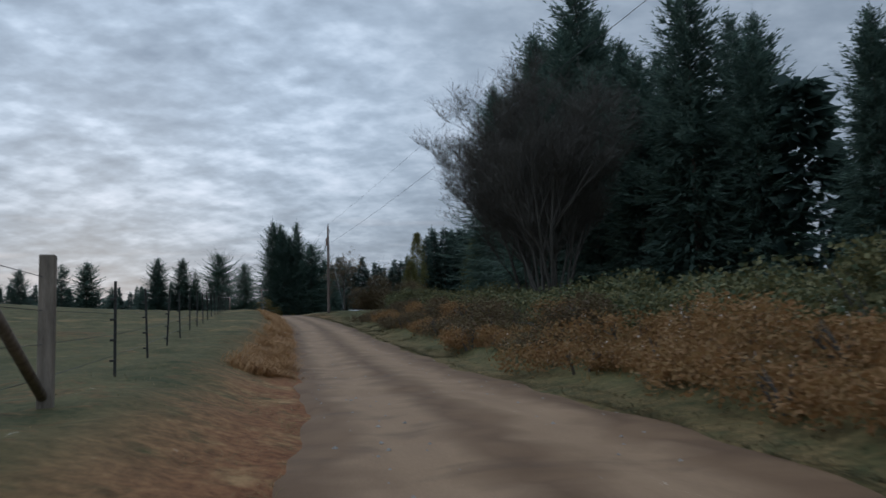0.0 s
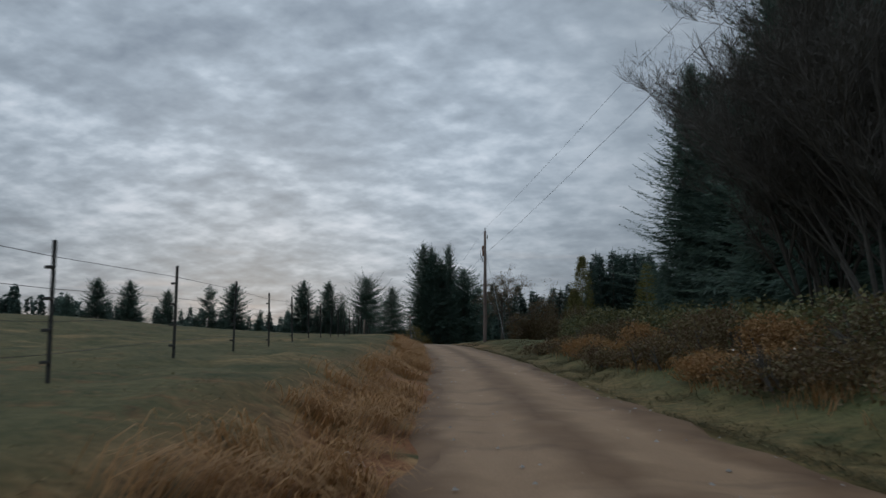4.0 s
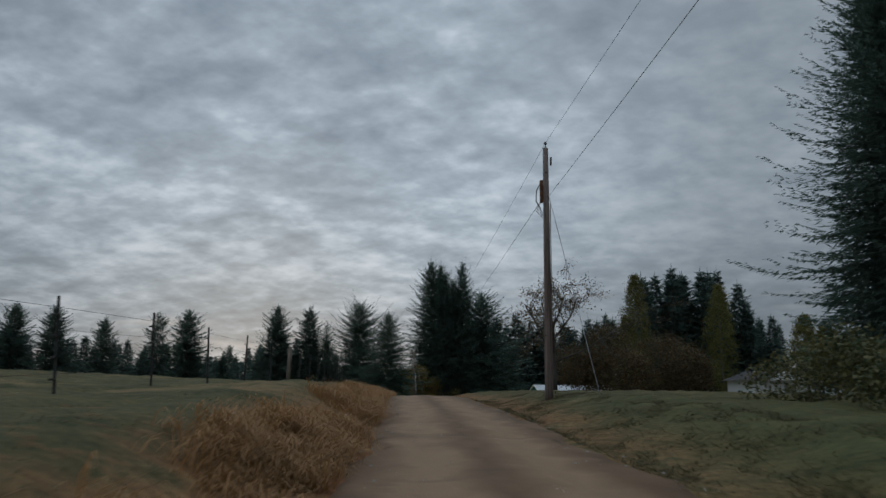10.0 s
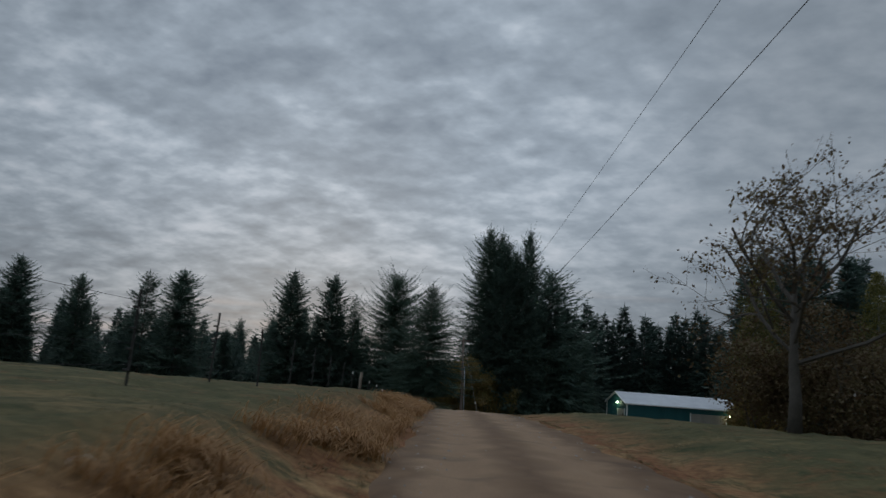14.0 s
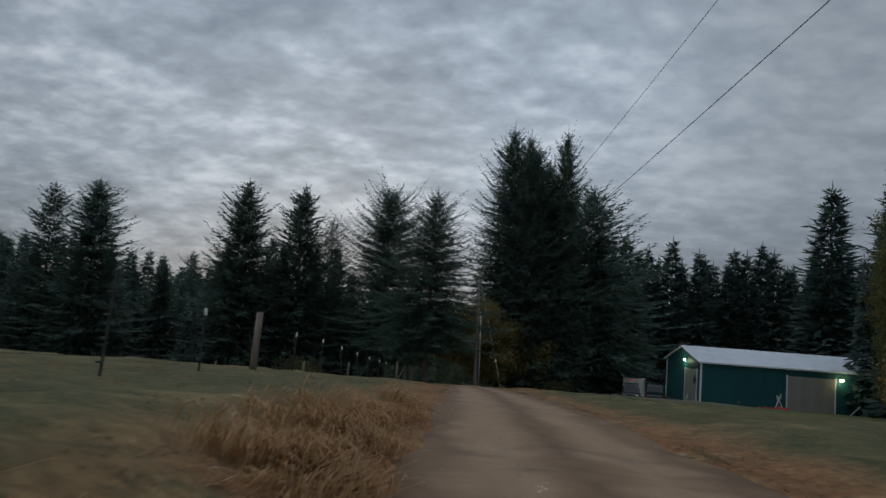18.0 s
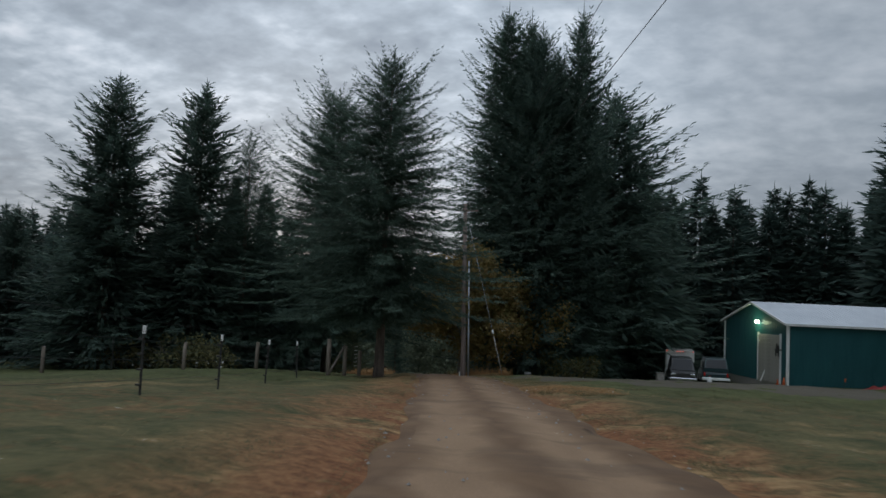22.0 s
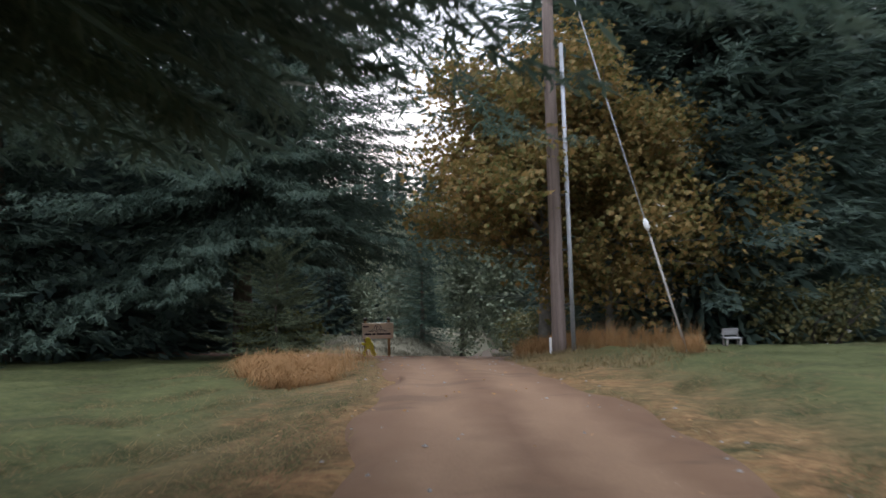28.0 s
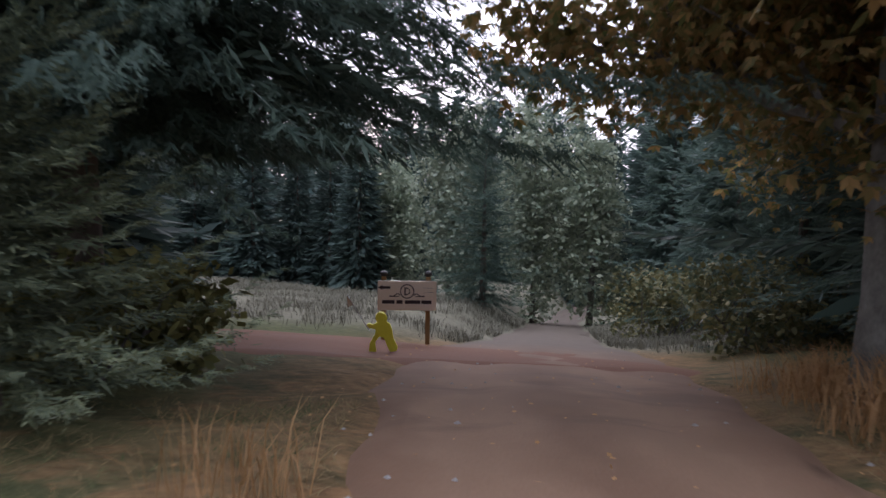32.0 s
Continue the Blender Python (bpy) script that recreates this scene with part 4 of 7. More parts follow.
# the grove past the house
for i, (x, y, top) in enumerate(((38.5, 186, 20.5), (41, 189, 22), (43.4, 187.5, 23.2), (46, 190, 22.4), (48.5, 188, 22.8), (50.8, 191, 23.0), (53.0, 192.6, 23.6), (55.5, 190, 21.0), (58, 193, 18.5), (61, 190, 15.5), (64, 194, 14.5), (68, 192, 13.0), (73, 195, 12.5), (52, 215, 26), (56, 221, 27), (49, 226, 27.5), (60, 213, 24))):
    fir("far_a" if i % 2 else "far_b", x, y, top - ground_z(x, y), "dark fir in the grove beyond the white house", "firs in the grove", rf.uniform(1.2, 1.5), rf.uniform(0, 360))
# woods that close the view
for i in range(40):
    x = 12 + i * 1.75 + rf.uniform(-0.5, 0.5)
    y = 238 + rf.uniform(-3, 3)
    top = 18.6 + rf.uniform(-2.2, 2.0)
    fir("far_a" if i % 2 else "far_b", x, y, top - ground_z(x, y), "distant fir in the woods behind the shed", "distant woods", rf.uniform(1.2, 1.5), rf.uniform(0, 360))
for i in range(70):
    x = -170 + i * 2.5 + rf.uniform(-0.9, 0.9)
    y = 236 + rf.uniform(-6, 6) + 0.1 * abs(x)
    top = 11.4 + rf.uniform(-2.5, 1.2) + 0.07 * max(0.0, abs(x) - 50)
    if -30 < x < 2:
        continue
    fir("far_a" if i % 2 else "far_b", x, y, top - ground_z(x, y), "distant fir in the woods beyond the pasture", "distant woods", rf.uniform(1.1, 1.4), rf.uniform(0, 360))
for i in range(16):
    x, y = -30 + i * 2.6 + rf.uniform(-0.8, 0.8), 262 + rf.uniform(-6, 8)
    fir("far_a" if i % 2 else "far_b", x, y, rf.uniform(15, 20), "distant fir in the woods down the hill", "distant woods", rf.uniform(0.9, 1.2), rf.uniform(0, 360))
for x, y, h in ((5.5, 208, 17), (9, 212, 18), (3.5, 216, 16), (7, 222, 18), (2.5, 228, 15), (13, 209, 16), (15.5, 207, 13), (18.5, 208, 15), (-17.5, 197, 15), (-20, 193, 14), (-24, 203, 16), (-27, 197, 13), (-15.5, 198.5, 15), (-19.5, 203, 14), (-5.0, 262, 17), (-1.5, 258, 16)):
    fir("stand", x, y, h, "shadowy fir close along the drive downhill", "firs along the lower drive", rf.uniform(0.85, 1.05), rf.uniform(0, 360))


def wood_mass(name, seed, n, x0, x1, y0, y1, lo, hi, frond, label, slim=0.3):
    """The close-grown boughs that fill the woods between the single trees."""
    r = np.random.RandomState(seed)
    m = max(3, int((x1 - x0) / 1.5))
    tx, ty, th = x0 + (x1 - x0) * (np.arange(m) + r.rand(m)) / m, r.uniform(y0, y1, m), r.uniform(lo, hi, m)
    k = r.randint(0, m, n)
    f = r.rand(n) ** 1.25
    rad = 2.4 * (1 - f) ** 0.8 * (0.5 + 0.5 * r.rand(n))
    a = r.rand(n) * 6.283
    x, y = tx[k] + rad * np.cos(a), ty[k] + rad * np.sin(a)
    z = land(tx[k], ty[k]) + th[k] * f
    D = unit(np.stack([np.cos(a), np.sin(a), -0.25 + 0.35 * r.randn(n)], 1))
    U = unit(np.cross(D, np.array([0, 0, 1.0]) + 0.6 * r.randn(n, 3)))
    L = frond * (0.6 + 0.7 * r.rand(n))
    V, F = shards(np.stack([x, y, z], 1), D, U, L, L * slim)
    return tagged(new(name, np_mesh(name, V, F, M_FIRFAR)), label, "woods", kind="stuff")


wood_mass("distant_woods", 61, 46000, -215, -95, 244, 262, 23, 28, 1.4, "dense dark woods beyond the pasture")
wood_mass("distant_woods", 60, 30000, -95, -24, 244, 262, 16, 20, 1.4, "dense dark woods beyond the pasture")
wood_mass("distant_woods", 62, 50000, 8, 90, 240, 254, 16, 22, 1.4, "dense dark woods behind the shed")
wood_mass("distant_woods", 63, 9000, -28, 12, 262, 285, 13, 20, 1.3, "dense dark woods down the hill")
wood_mass("roadside_woods", 64, 9000, 26, 40, 0, 100, 10, 17, 1.3, "dense dark boughs inside the roadside stand")
wood_mass("pasture_edge_woods", 65, 34000, -80, -11, 189, 199, 5, 9.5, 0.6, "dense low boughs between the row of firs", 0.2)
wood_mass("grove_woods", 66, 16000, 38, 62, 188, 198, 12, 18, 0.9, "dense boughs inside the grove")
wood_mass("drive_woods", 67, 30000, 5, 13, 201, 216, 6, 12, 0.42, "dense boughs beside the lower drive", 0.14)
wood_mass("drive_woods", 68, 30000, -38, -19, 190, 214, 5, 11, 0.42, "dense boughs beside the lower drive", 0.14)
for ob, h in FIRS.values():
    for o in (*ob.children_recursive, ob):
        bpy.data.objects.remove(o)


# ---- utility poles and lines ----
def utility_pole(x, y, top, r0, label, leanx=0.0):
    z = ground_z(x, y)
    p = thing("utility_pole", pose(x, y, z, 0, leanx, 0), label, "utility pole", "utility poles")
    h = top - z
    part("shaft", mesh_of("shaft", *tube([(0, 0, -0.4), (0, 0, 0.4), (0, 0, h * 0.5), (0, 0, h)], [r0 * 1.05, r0, r0 * 0.85, r0 * 0.68], 16), M_POLE, True), M_POLE, p)
    return p, h


def sag(a, b, dip, n=24):
    a, b = Vector(a), Vector(b)
    return [a.lerp(b, i / n) - Vector((0, 0, dip * 4 * (i / n) * (1 - i / n))) for i in range(n + 1)]


def cable(name, a, b, dip, r, label, material=M_WIRE):
    pts = sag(a, b, dip)
    return tagged(new(name, mesh_of(name, *tube(pts, [r] * len(pts), 5), material, True)), label, "cable", "overhead cables")


P1, P2, P0 = (6.71, 86.9), (0.40, 189.7), (11.8, -12.0)
pole1, h1 = utility_pole(*P1, 11.0, 0.145, "weathered round timber utility pole standing in grass")
part("insulator", mesh_of("insulator", *tube([(0, 0, h1 - 0.02), (0, 0, h1 + 0.12), (0, 0, h1 + 0.16), (0, 0, h1 + 0.24)], [0.02, 0.02, 0.06, 0.03], 8), M_STEEL, True), M_STEEL, pole1, "dark pin insulator")
part("transformer_bracket", box((0.11, 0.14, 0.85), (-0.17, 0.0, h1 - 1.65), 0.02), M_RUSTBOX, pole1, "rusty brown steel box")
part("cable_loop", mesh_of("cable_loop", *tube([(-0.18, 0, h1 - 1.3), (-0.34, 0.05, h1 - 1.6), (-0.36, 0.05, h1 - 2.0), (-0.2, 0, h1 - 2.3)], [0.02] * 4, 6), M_WIRE, True), M_WIRE, pole1)
for k, (a, zk) in enumerate(((-0.4, 3.1), (0.3, 4.0), (-0.9, 4.9), (0.1, 5.6), (-0.5, 6.5), (0.4, 7.2), (-0.1, 8.1), (-0.8, 2.2))):
    rk = 0.145 * (1 - 0.03 * zk)
    part("knot", mesh_of("knot", *tube([(rk * 0.9 * math.sin(a), -rk * 0.9 * math.cos(a), zk), (rk * 1.06 * math.sin(a), -rk * 1.06 * math.cos(a), zk + 0.01)], [0.03, 0.018], 7), M_STEEL, True), M_STEEL, pole1)
for k in range(3):
    part("cable_end", mesh_of("cable_end", *tube([(-0.2, 0.02 * k, h1 - 2.05), (-0.3 - 0.05 * k, 0.04, h1 - 2.2 - 0.05 * k), (-0.12, 0.03 * k, h1 - 2.45 - 0.08 * k)], [0.012] * 3, 5), M_WIRE, True), M_WIRE, pole1)
part("fuse_holder", box((0.06, 0.1, 0.3), (0.19, 0.0, h1 - 0.5), 0.01), M_STEEL, pole1)
part("cable_guard", box((0.025, 0.05, 6.2), (0.145, 0, h1 - 5.2), 0.005), M_POLE, pole1, "dark cable guard strip")
pole2, h2 = utility_pole(*P2, 8.9, 0.175, "weathered timber utility pole with a grey conduit", -1.6)
part("conduit", mesh_of("conduit", *tube([(0.35, -0.05, -0.2), (0.33, -0.05, 2.5), (0.29, -0.05, 7.6)], [0.055, 0.055, 0.05], 10), M_GALV, True), M_GALV, pole2, "pale grey conduit pipe")
for k in range(5):
    part("conduit_strap", box((0.36, 0.04, 0.05), (0.2, -0.06, 1.2 + k * 1.35), 0.005), M_STEEL, pole2)
part("crossarm", box((1.5, 0.1, 0.12), (0.1, -0.1, h2 - 0.45), 0.01), M_POLE, pole2)
for k in (-0.5, 0.7):
    part("insulator", mesh_of("insulator", *tube([(k, -0.1, h2 - 0.4), (k, -0.1, h2 - 0.24)], [0.04, 0.03], 8), M_STEEL, True), M_STEEL, pole2)
part("marker_board", box((0.06, 0.03, 0.4), (-0.22, -0.1, 0.2), 0.005), M_WHITE, pole2, "short pale marker stake")
z1 = ground_z(*P1)
cable("power_line", (P1[0], P1[1], 11.2), (P2[0] + 0.3, P2[1], 8.6), 1.1, 0.006, "thin dark overhead line strung between poles")
cable("power_line", (P0[0], P0[1], 12.4), (P1[0], P1[1], 11.2), 0.7, 0.006, "thin dark overhead line strung between poles")
cable("power_line", (P1[0] - 0.2, P1[1], 9.0), (P2[0] + 0.3, P2[1], 7.2), 1.2, 0.007, "thick dark overhead cable strung between poles")
cable("power_line", (P0[0] - 4.4, P0[1], 7.4), (P1[0] + 0.1, P1[1], 9.2), 0.6, 0.007, "thick dark overhead cable strung between poles")
cable("guy_wire", (P1[0] + 0.1, P1[1], 9.2), (8.15, 85.4, ground_z(8.15, 85.4)), 0.0, 0.012, "slack guy wire running down to the ground", M_GALV)
guy = thing("guy_wire", pose(0, 0, 0), "steel guy wire with a pale guard, anchored in dry grass", "guy wire", "overhead cables")
ga, gb = Vector((P2[0] - 0.1, P2[1], 7.9)), Vector((2.8, 186.5, ground_z(2.8, 186.5) - 0.05))
part("strand", mesh_of("strand", *tube([ga, gb], [0.012, 0.012], 6), M_GALV, True), M_GALV, guy)
part("guard", mesh_of("guard", *tube([gb.lerp(ga, 0.01), gb.lerp(ga, 0.24)], [0.024, 0.024], 8), M_STONE, True), M_STONE, guy, "pale plastic guy guard")
part("tension_insulator", mesh_of("tension_insulator", *tube([gb.lerp(ga, 0.255), gb.lerp(ga, 0.262), gb.lerp(ga, 0.275), gb.lerp(ga, 0.282)], [0.02, 0.06, 0.06, 0.02], 8), M_WHITE, True), M_WHITE, guy, "white insulator")


# ---- fence ----
FENCE_Y = np.array([10, 14, 20, 24.4, 28.7, 33.1, 37.5, 41.8, 57, 92, 135, 171], float)
FENCE_X = np.array([-2.1, -2.25, -2.46, -2.55, -2.64, -2.72, -2.79, -2.86, -3.05, -3.35, -5.02, -5.35])


def fence_x(y):
    return float(np.interp(y, FENCE_Y, FENCE_X))


def wood_post_mesh(h, r, square=False):
    if square:
        return box((r * 2, r * 2, h + 0.3), (0, 0, (h - 0.3) / 2), 0.012)
    return mesh_of("post", *tube([(0, 0, -0.3), (0, 0, h * 0.5), (0.005, 0, h - 0.01), (0.005, 0, h)], [r * 1.04, r, r * 0.96, r * 0.85], 12), M_POST, True)


def t_post_bm(h):
    b = box((0.045, 0.008, h + 0.3), (0, 0, (h - 0.3) / 2), 0)
    box((0.008, 0.04, h + 0.3), (0, 0.02, (h - 0.3) / 2), 0, bm=b)
    for k in range(9):
        box((0.014, 0.012, 0.02), (0, -0.008, 0.25 + k * (h - 0.35) / 8), 0, bm=b)
    return b


T_H = 1.5
t_me = bpy.data.meshes.new("t_post")
tb = t_post_bm(T_H)
tb.to_mesh(t_me), tb.free()
t_me.materials.append(M_STEEL)
cap_me = bpy.data.meshes.new("cap")
cb = box((0.05, 0.045, 0.14), (0, 0.012, 1.16), 0.004)
cb.to_mesh(cap_me), cb.free()
cap_me.materials.append(M_WHITE)
clip_me = bpy.data.meshes.new("clip")
cb = box((0.10, 0.035, 0.035), (-0.03, -0.02, 0), 0.004)
cb.to_mesh(clip_me), cb.free()
clip_me.materials.append(M_STEEL)
ts_me = bpy.data.meshes.new("short_t_post")
tb = t_post_bm(1.22)
tb.to_mesh(ts_me), tb.free()
ts_me.materials.append(M_STEEL)
fence = thing("field_fence", pose(0, 0, 0), "long wire stock fence on steel and timber posts", "fence")
t_ys = [20.0 + 4.37 * i for i in range(8)] + [54.9 + 4.25 * i for i in range(9)] + [96.4 + 4.3 * i for i in range(9)] + [139.3 + 4.38 * i for i in range(7)]
for i, y in enumerate(t_ys):
    x = fence_x(y)
    p = part("steel_post", ts_me if y > 130 else t_me, M_STEEL, fence, "", pose(x, y, ground_z(x, y), rf.uniform(-2, 2), rf.uniform(-2.5, 2.5), rf.uniform(-8, 8)))
    if y > 130:
        part("cap", cap_me, M_WHITE, p, "white painted tip")
    for k in range(4):
        part("clip", clip_me, M_STEEL, p, "", pose(0, 0, 0.22 + (0.26 if y > 130 else 0.33) * k))
post_me = wood_post_mesh(1.45, 0.09)
for y, h in ((92.9, 1.0), (135.0, 1.0)):
    x = fence_x(y)
    part("timber_post", post_me, M_POST, fence, "weathered grey timber post", pose(x, y, ground_z(x, y), 0, 1.5, 0))
sq = wood_post_mesh(1.55, 0.075, True)
sq_me = bpy.data.meshes.new("square_post")
sq.to_mesh(sq_me), sq.free()
sq_me.materials.append(M_POST)
for y in (12.9, 15.2):
    part("timber_post", sq_me, M_POST, fence, "squared weathered timber post", pose(fence_x(y), y, ground_z(fence_x(y), y), 0, 0, 5))
xa, xb = fence_x(12.9), fence_x(15.2)
za, zb = ground_z(xa, 12.9), ground_z(xb, 15.2)
part("brace", mesh_of("brace", *tube([(xa, 12.9, za + 1.15), (xb - 0.02, 15.15, zb + 0.12)], [0.055, 0.055], 8), M_POST, True), M_POST, fence, "slanting timber brace")
# corner braces by the gate and the line that turns along the trees
for x, y, h in ((-5.15, 170.8, 1.5), (-4.75, 172.6, 1.28), (-4.35, 174.4, 1.15)):
    b = wood_post_mesh(h, 0.085)
    part("timber_post", b, M_POST, fence, "weathered round timber post", pose(x, y, ground_z(x, y), 0, 0, 0))
z0 = ground_z(-5.15, 170.8)
part("brace", mesh_of("brace", *tube([(-5.12, 170.95, z0 + 0.1), (-4.77, 172.5, z0 + 1.15)], [0.05, 0.05], 8), M_POST, True), M_POST, fence, "slanting timber brace")
for k in range(6):
    part("gate_insulator", mesh_of("gate_insulator", *tube([(-4.50, 173.7, z0 + 0.2 + 0.17 * k), (-4.42, 174.05, z0 + 0.2 + 0.17 * k)], [0.012, 0.012], 6), M_WHITE, True), M_WHITE, fence, "white fence insulator")
back = []
for i in range(16):
    x, y = -9.5 - i * 3.6, 176.0 + 0.28 * i
    back.append((x, y))
    if i % 3 == 2:
        part("steel_post", t_me, M_STEEL, fence, "", pose(x, y, ground_z(x, y), 0, rf.uniform(-3, 3), 90))
    else:
        part("timber_post", post_me, M_POST, fence, "weathered grey timber post", pose(x, y, ground_z(x, y) - 0.15, 0, rf.uniform(-3, 3), 0))
for k in range(4):
    hz = 0.30 + 0.34 * k
    ys = [12.9, 15.2] + t_ys[:17] + [92.9] + t_ys[17:26] + [135.0] + t_ys[26:] + [170.8]
    pts = [(fence_x(y) - 0.03, y, ground_z(fence_x(y), y) + hz) for y in ys]
    part("wire", mesh_of("wire", *tube(pts, [0.004] * len(pts), 4), M_WIRE), M_WIRE, fence)
    pts = [(x, y, ground_z(x, y) + hz * 0.85) for x, y in back]
    part("wire", mesh_of("wire", *tube(pts, [0.004] * len(pts), 4), M_WIRE), M_WIRE, fence)


# ---- broadleaf trees, shrubs and bare trees ----
def limbs(seed, start, way, length, r0, depth, spread=0.6, kids=3, up=0.25, bend=0.12, out=None, tips=None, sides=6, min_r=0.006, shrink=0.66):
    """Grows a branching line as tapered tubes; collects pieces in out and end points in tips."""
    rnd = random.Random(seed)
    stack = [(Vector(start), Vector(way).normalized(), length, r0, depth)]
    while stack:
        p, d, ln, r, k = stack.pop()
        n = 5 if k > 1 else 3
        pts, rad = [p.copy()], [r]
        q = p.copy()
        for i in range(n):
            d = (d + Vector((rnd.gauss(0, bend), rnd.gauss(0, bend), rnd.gauss(0, bend) + up * 0.12))).normalized()
            q = q + d * (ln / n)
            pts.append(q.copy())
            rad.append(max(r * (1 - 0.55 * (i + 1) / n), min_r * 0.6))
        out.append(tube(pts, rad, sides if k > 1 else 3 if k == 0 else 4, False))
        if k == 0:
            tips += pts[1:]
            continue
        if k == 1:
            tips += pts[2:]
        for c in range(kids + (1 if rnd.random() < 0.5 else 0)):
            f = rnd.uniform(0.35, 1.0)
            i = min(int(f * n), n)
            side = Vector((rnd.gauss(0, 1), rnd.gauss(0, 1), rnd.gauss(0, 0.5))).normalized()
            nd = (d + side * spread + Vector((0, 0, up))).normalized()
            stack.append((pts[i], nd, ln * shrink * rnd.uniform(0.75, 1.2), max(rad[i] * 0.62, min_r), k - 1))
    return out, tips


def palmate(seed, centres, per, reach, size, material, name="crown"):
    """Hanging lobed leaves: five narrow lobes spread from each leaf stalk."""
    r = np.random.RandomState(seed)
    c = np.repeat(np.asarray(centres, float), per, 0)
    n = len(c)
    P = c + reach * r.randn(n, 3) * [1, 1, 0.8]
    a = r.rand(n) * 6.283
    out = np.stack([np.cos(a), np.sin(a), np.zeros(n)], 1)
    across = np.stack([-np.sin(a), np.cos(a), np.zeros(n)], 1)
    axis = unit(out * r.uniform(0.25, 1.0, n)[:, None] + np.array([0, 0, -1.0]) * r.uniform(0.35, 1.1, n)[:, None])
    L0 = size * (0.6 + 0.8 * r.rand(n))
    Q, D, U, L = [], [], [], []
    for turn, share in ((0.0, 1.0), (0.62, 0.85), (-0.62, 0.85), (1.25, 0.55), (-1.25, 0.55)):
        d = unit(axis * math.cos(turn) + across * math.sin(turn) + 0.08 * r.randn(n, 3))
        Q.append(P), D.append(d), U.append(unit(np.cross(d, np.cross(axis, across) + 0.15 * r.randn(n, 3)))), L.append(L0 * share)
    Q, D, U, L = (np.concatenate(q) for q in (Q, D, U, L))
    return np_mesh(name, *shards(Q, D, U, L, L * 0.2), material)


def leaf_cluster(seed, centres, per, reach, size, material, name="crown", droop=0.35, slim=0.32):
    """Leaves scattered round the given points."""
    r = np.random.RandomState(seed)
    c = np.repeat(np.asarray(centres, float), per, 0)
    n = len(c)
    P = c + reach * r.randn(n, 3) * [1, 1, 0.75]
    d = r.randn(n, 3)
    d[:, 2] = d[:, 2] * 0.6 - droop
    D = unit(d)
    U = unit(np.cross(D, r.randn(n, 3) + [0, 0, 0.6]))
    L = size * (0.6 + 0.8 * r.rand(n))
    V, F = shards(P, D, U, L, L * slim)
    return np_mesh(name, V, F, material)


def blob_points(seed, n, rx, ry_, rz, z0, lumps=7):
    """Points in a lumpy, uneven mass that stands on the ground."""
    r = np.random.RandomState(seed)
    cc = np.stack([r.uniform(-0.62, 0.62, lumps) * rx, r.uniform(-0.62, 0.62, lumps) * ry_, z0 + rz * r.uniform(0.25, 0.72, lumps)], 1)
    rr = r.uniform(0.28, 0.5, lumps)
    k = r.randint(0, lumps, n)
    u = unit(r.randn(n, 3)) * (0.55 + 0.45 * r.rand(n)[:, None] ** 0.5)
    p = cc[k] + u * np.stack([rr[k] * rx, rr[k] * ry_, rr[k] * rz], 1)
    p[:, 2] = np.maximum(p[:, 2], 0.08)
    return p


def bare_tree(x, y, h, stems, seed, label):
    z = ground_z(x, y)
    t = thing("bare_tree", pose(x, y, z), label, "tree", "bare roadside trees")
    rnd = random.Random(seed)
    for s in range(stems):
        a = 6.283 * s / stems + rnd.uniform(-0.4, 0.4)
        tilt = rnd.uniform(0.03, 0.42)
        out, tips = [], []
        limbs(seed * 31 + s, (0.35 * math.cos(a), 0.35 * math.sin(a), -0.2), (tilt * math.cos(a), tilt * math.sin(a), 1), h * rnd.uniform(0.5, 0.68), 0.085 + 0.03 * rnd.random(), 3, 0.62, 5, 0.20, 0.09, out, tips, 6, 0.010, 0.52)
        st = part("stem", mesh_of("stem", *join(out), M_TWIG), M_TWIG, t)
        rr = np.random.RandomState(seed * 31 + s)
        q = np.repeat(np.array([tuple(p) for p in tips]), 8, 0)
        D = unit(rr.randn(len(q), 3) * [0.6, 0.6, 0.4] + [0.3 * math.cos(a), 0.3 * math.sin(a), 0.75])
        L = 0.4 + 0.7 * rr.rand(len(q))
        part("twig_spray", np_mesh("twig_spray", *shards(q, D, unit(np.cross(D, rr.randn(len(q), 3))), L, np.full(len(q), 0.008)), M_TWIG), M_TWIG, st)
    return t


bare_tree(16.0, 47.9, 15.4, 11, 3, "leafless many-stemmed grey alder at the wood edge")
bare_tree(17.6, 55.5, 14.5, 9, 4, "leafless many-stemmed grey alder at the wood edge")


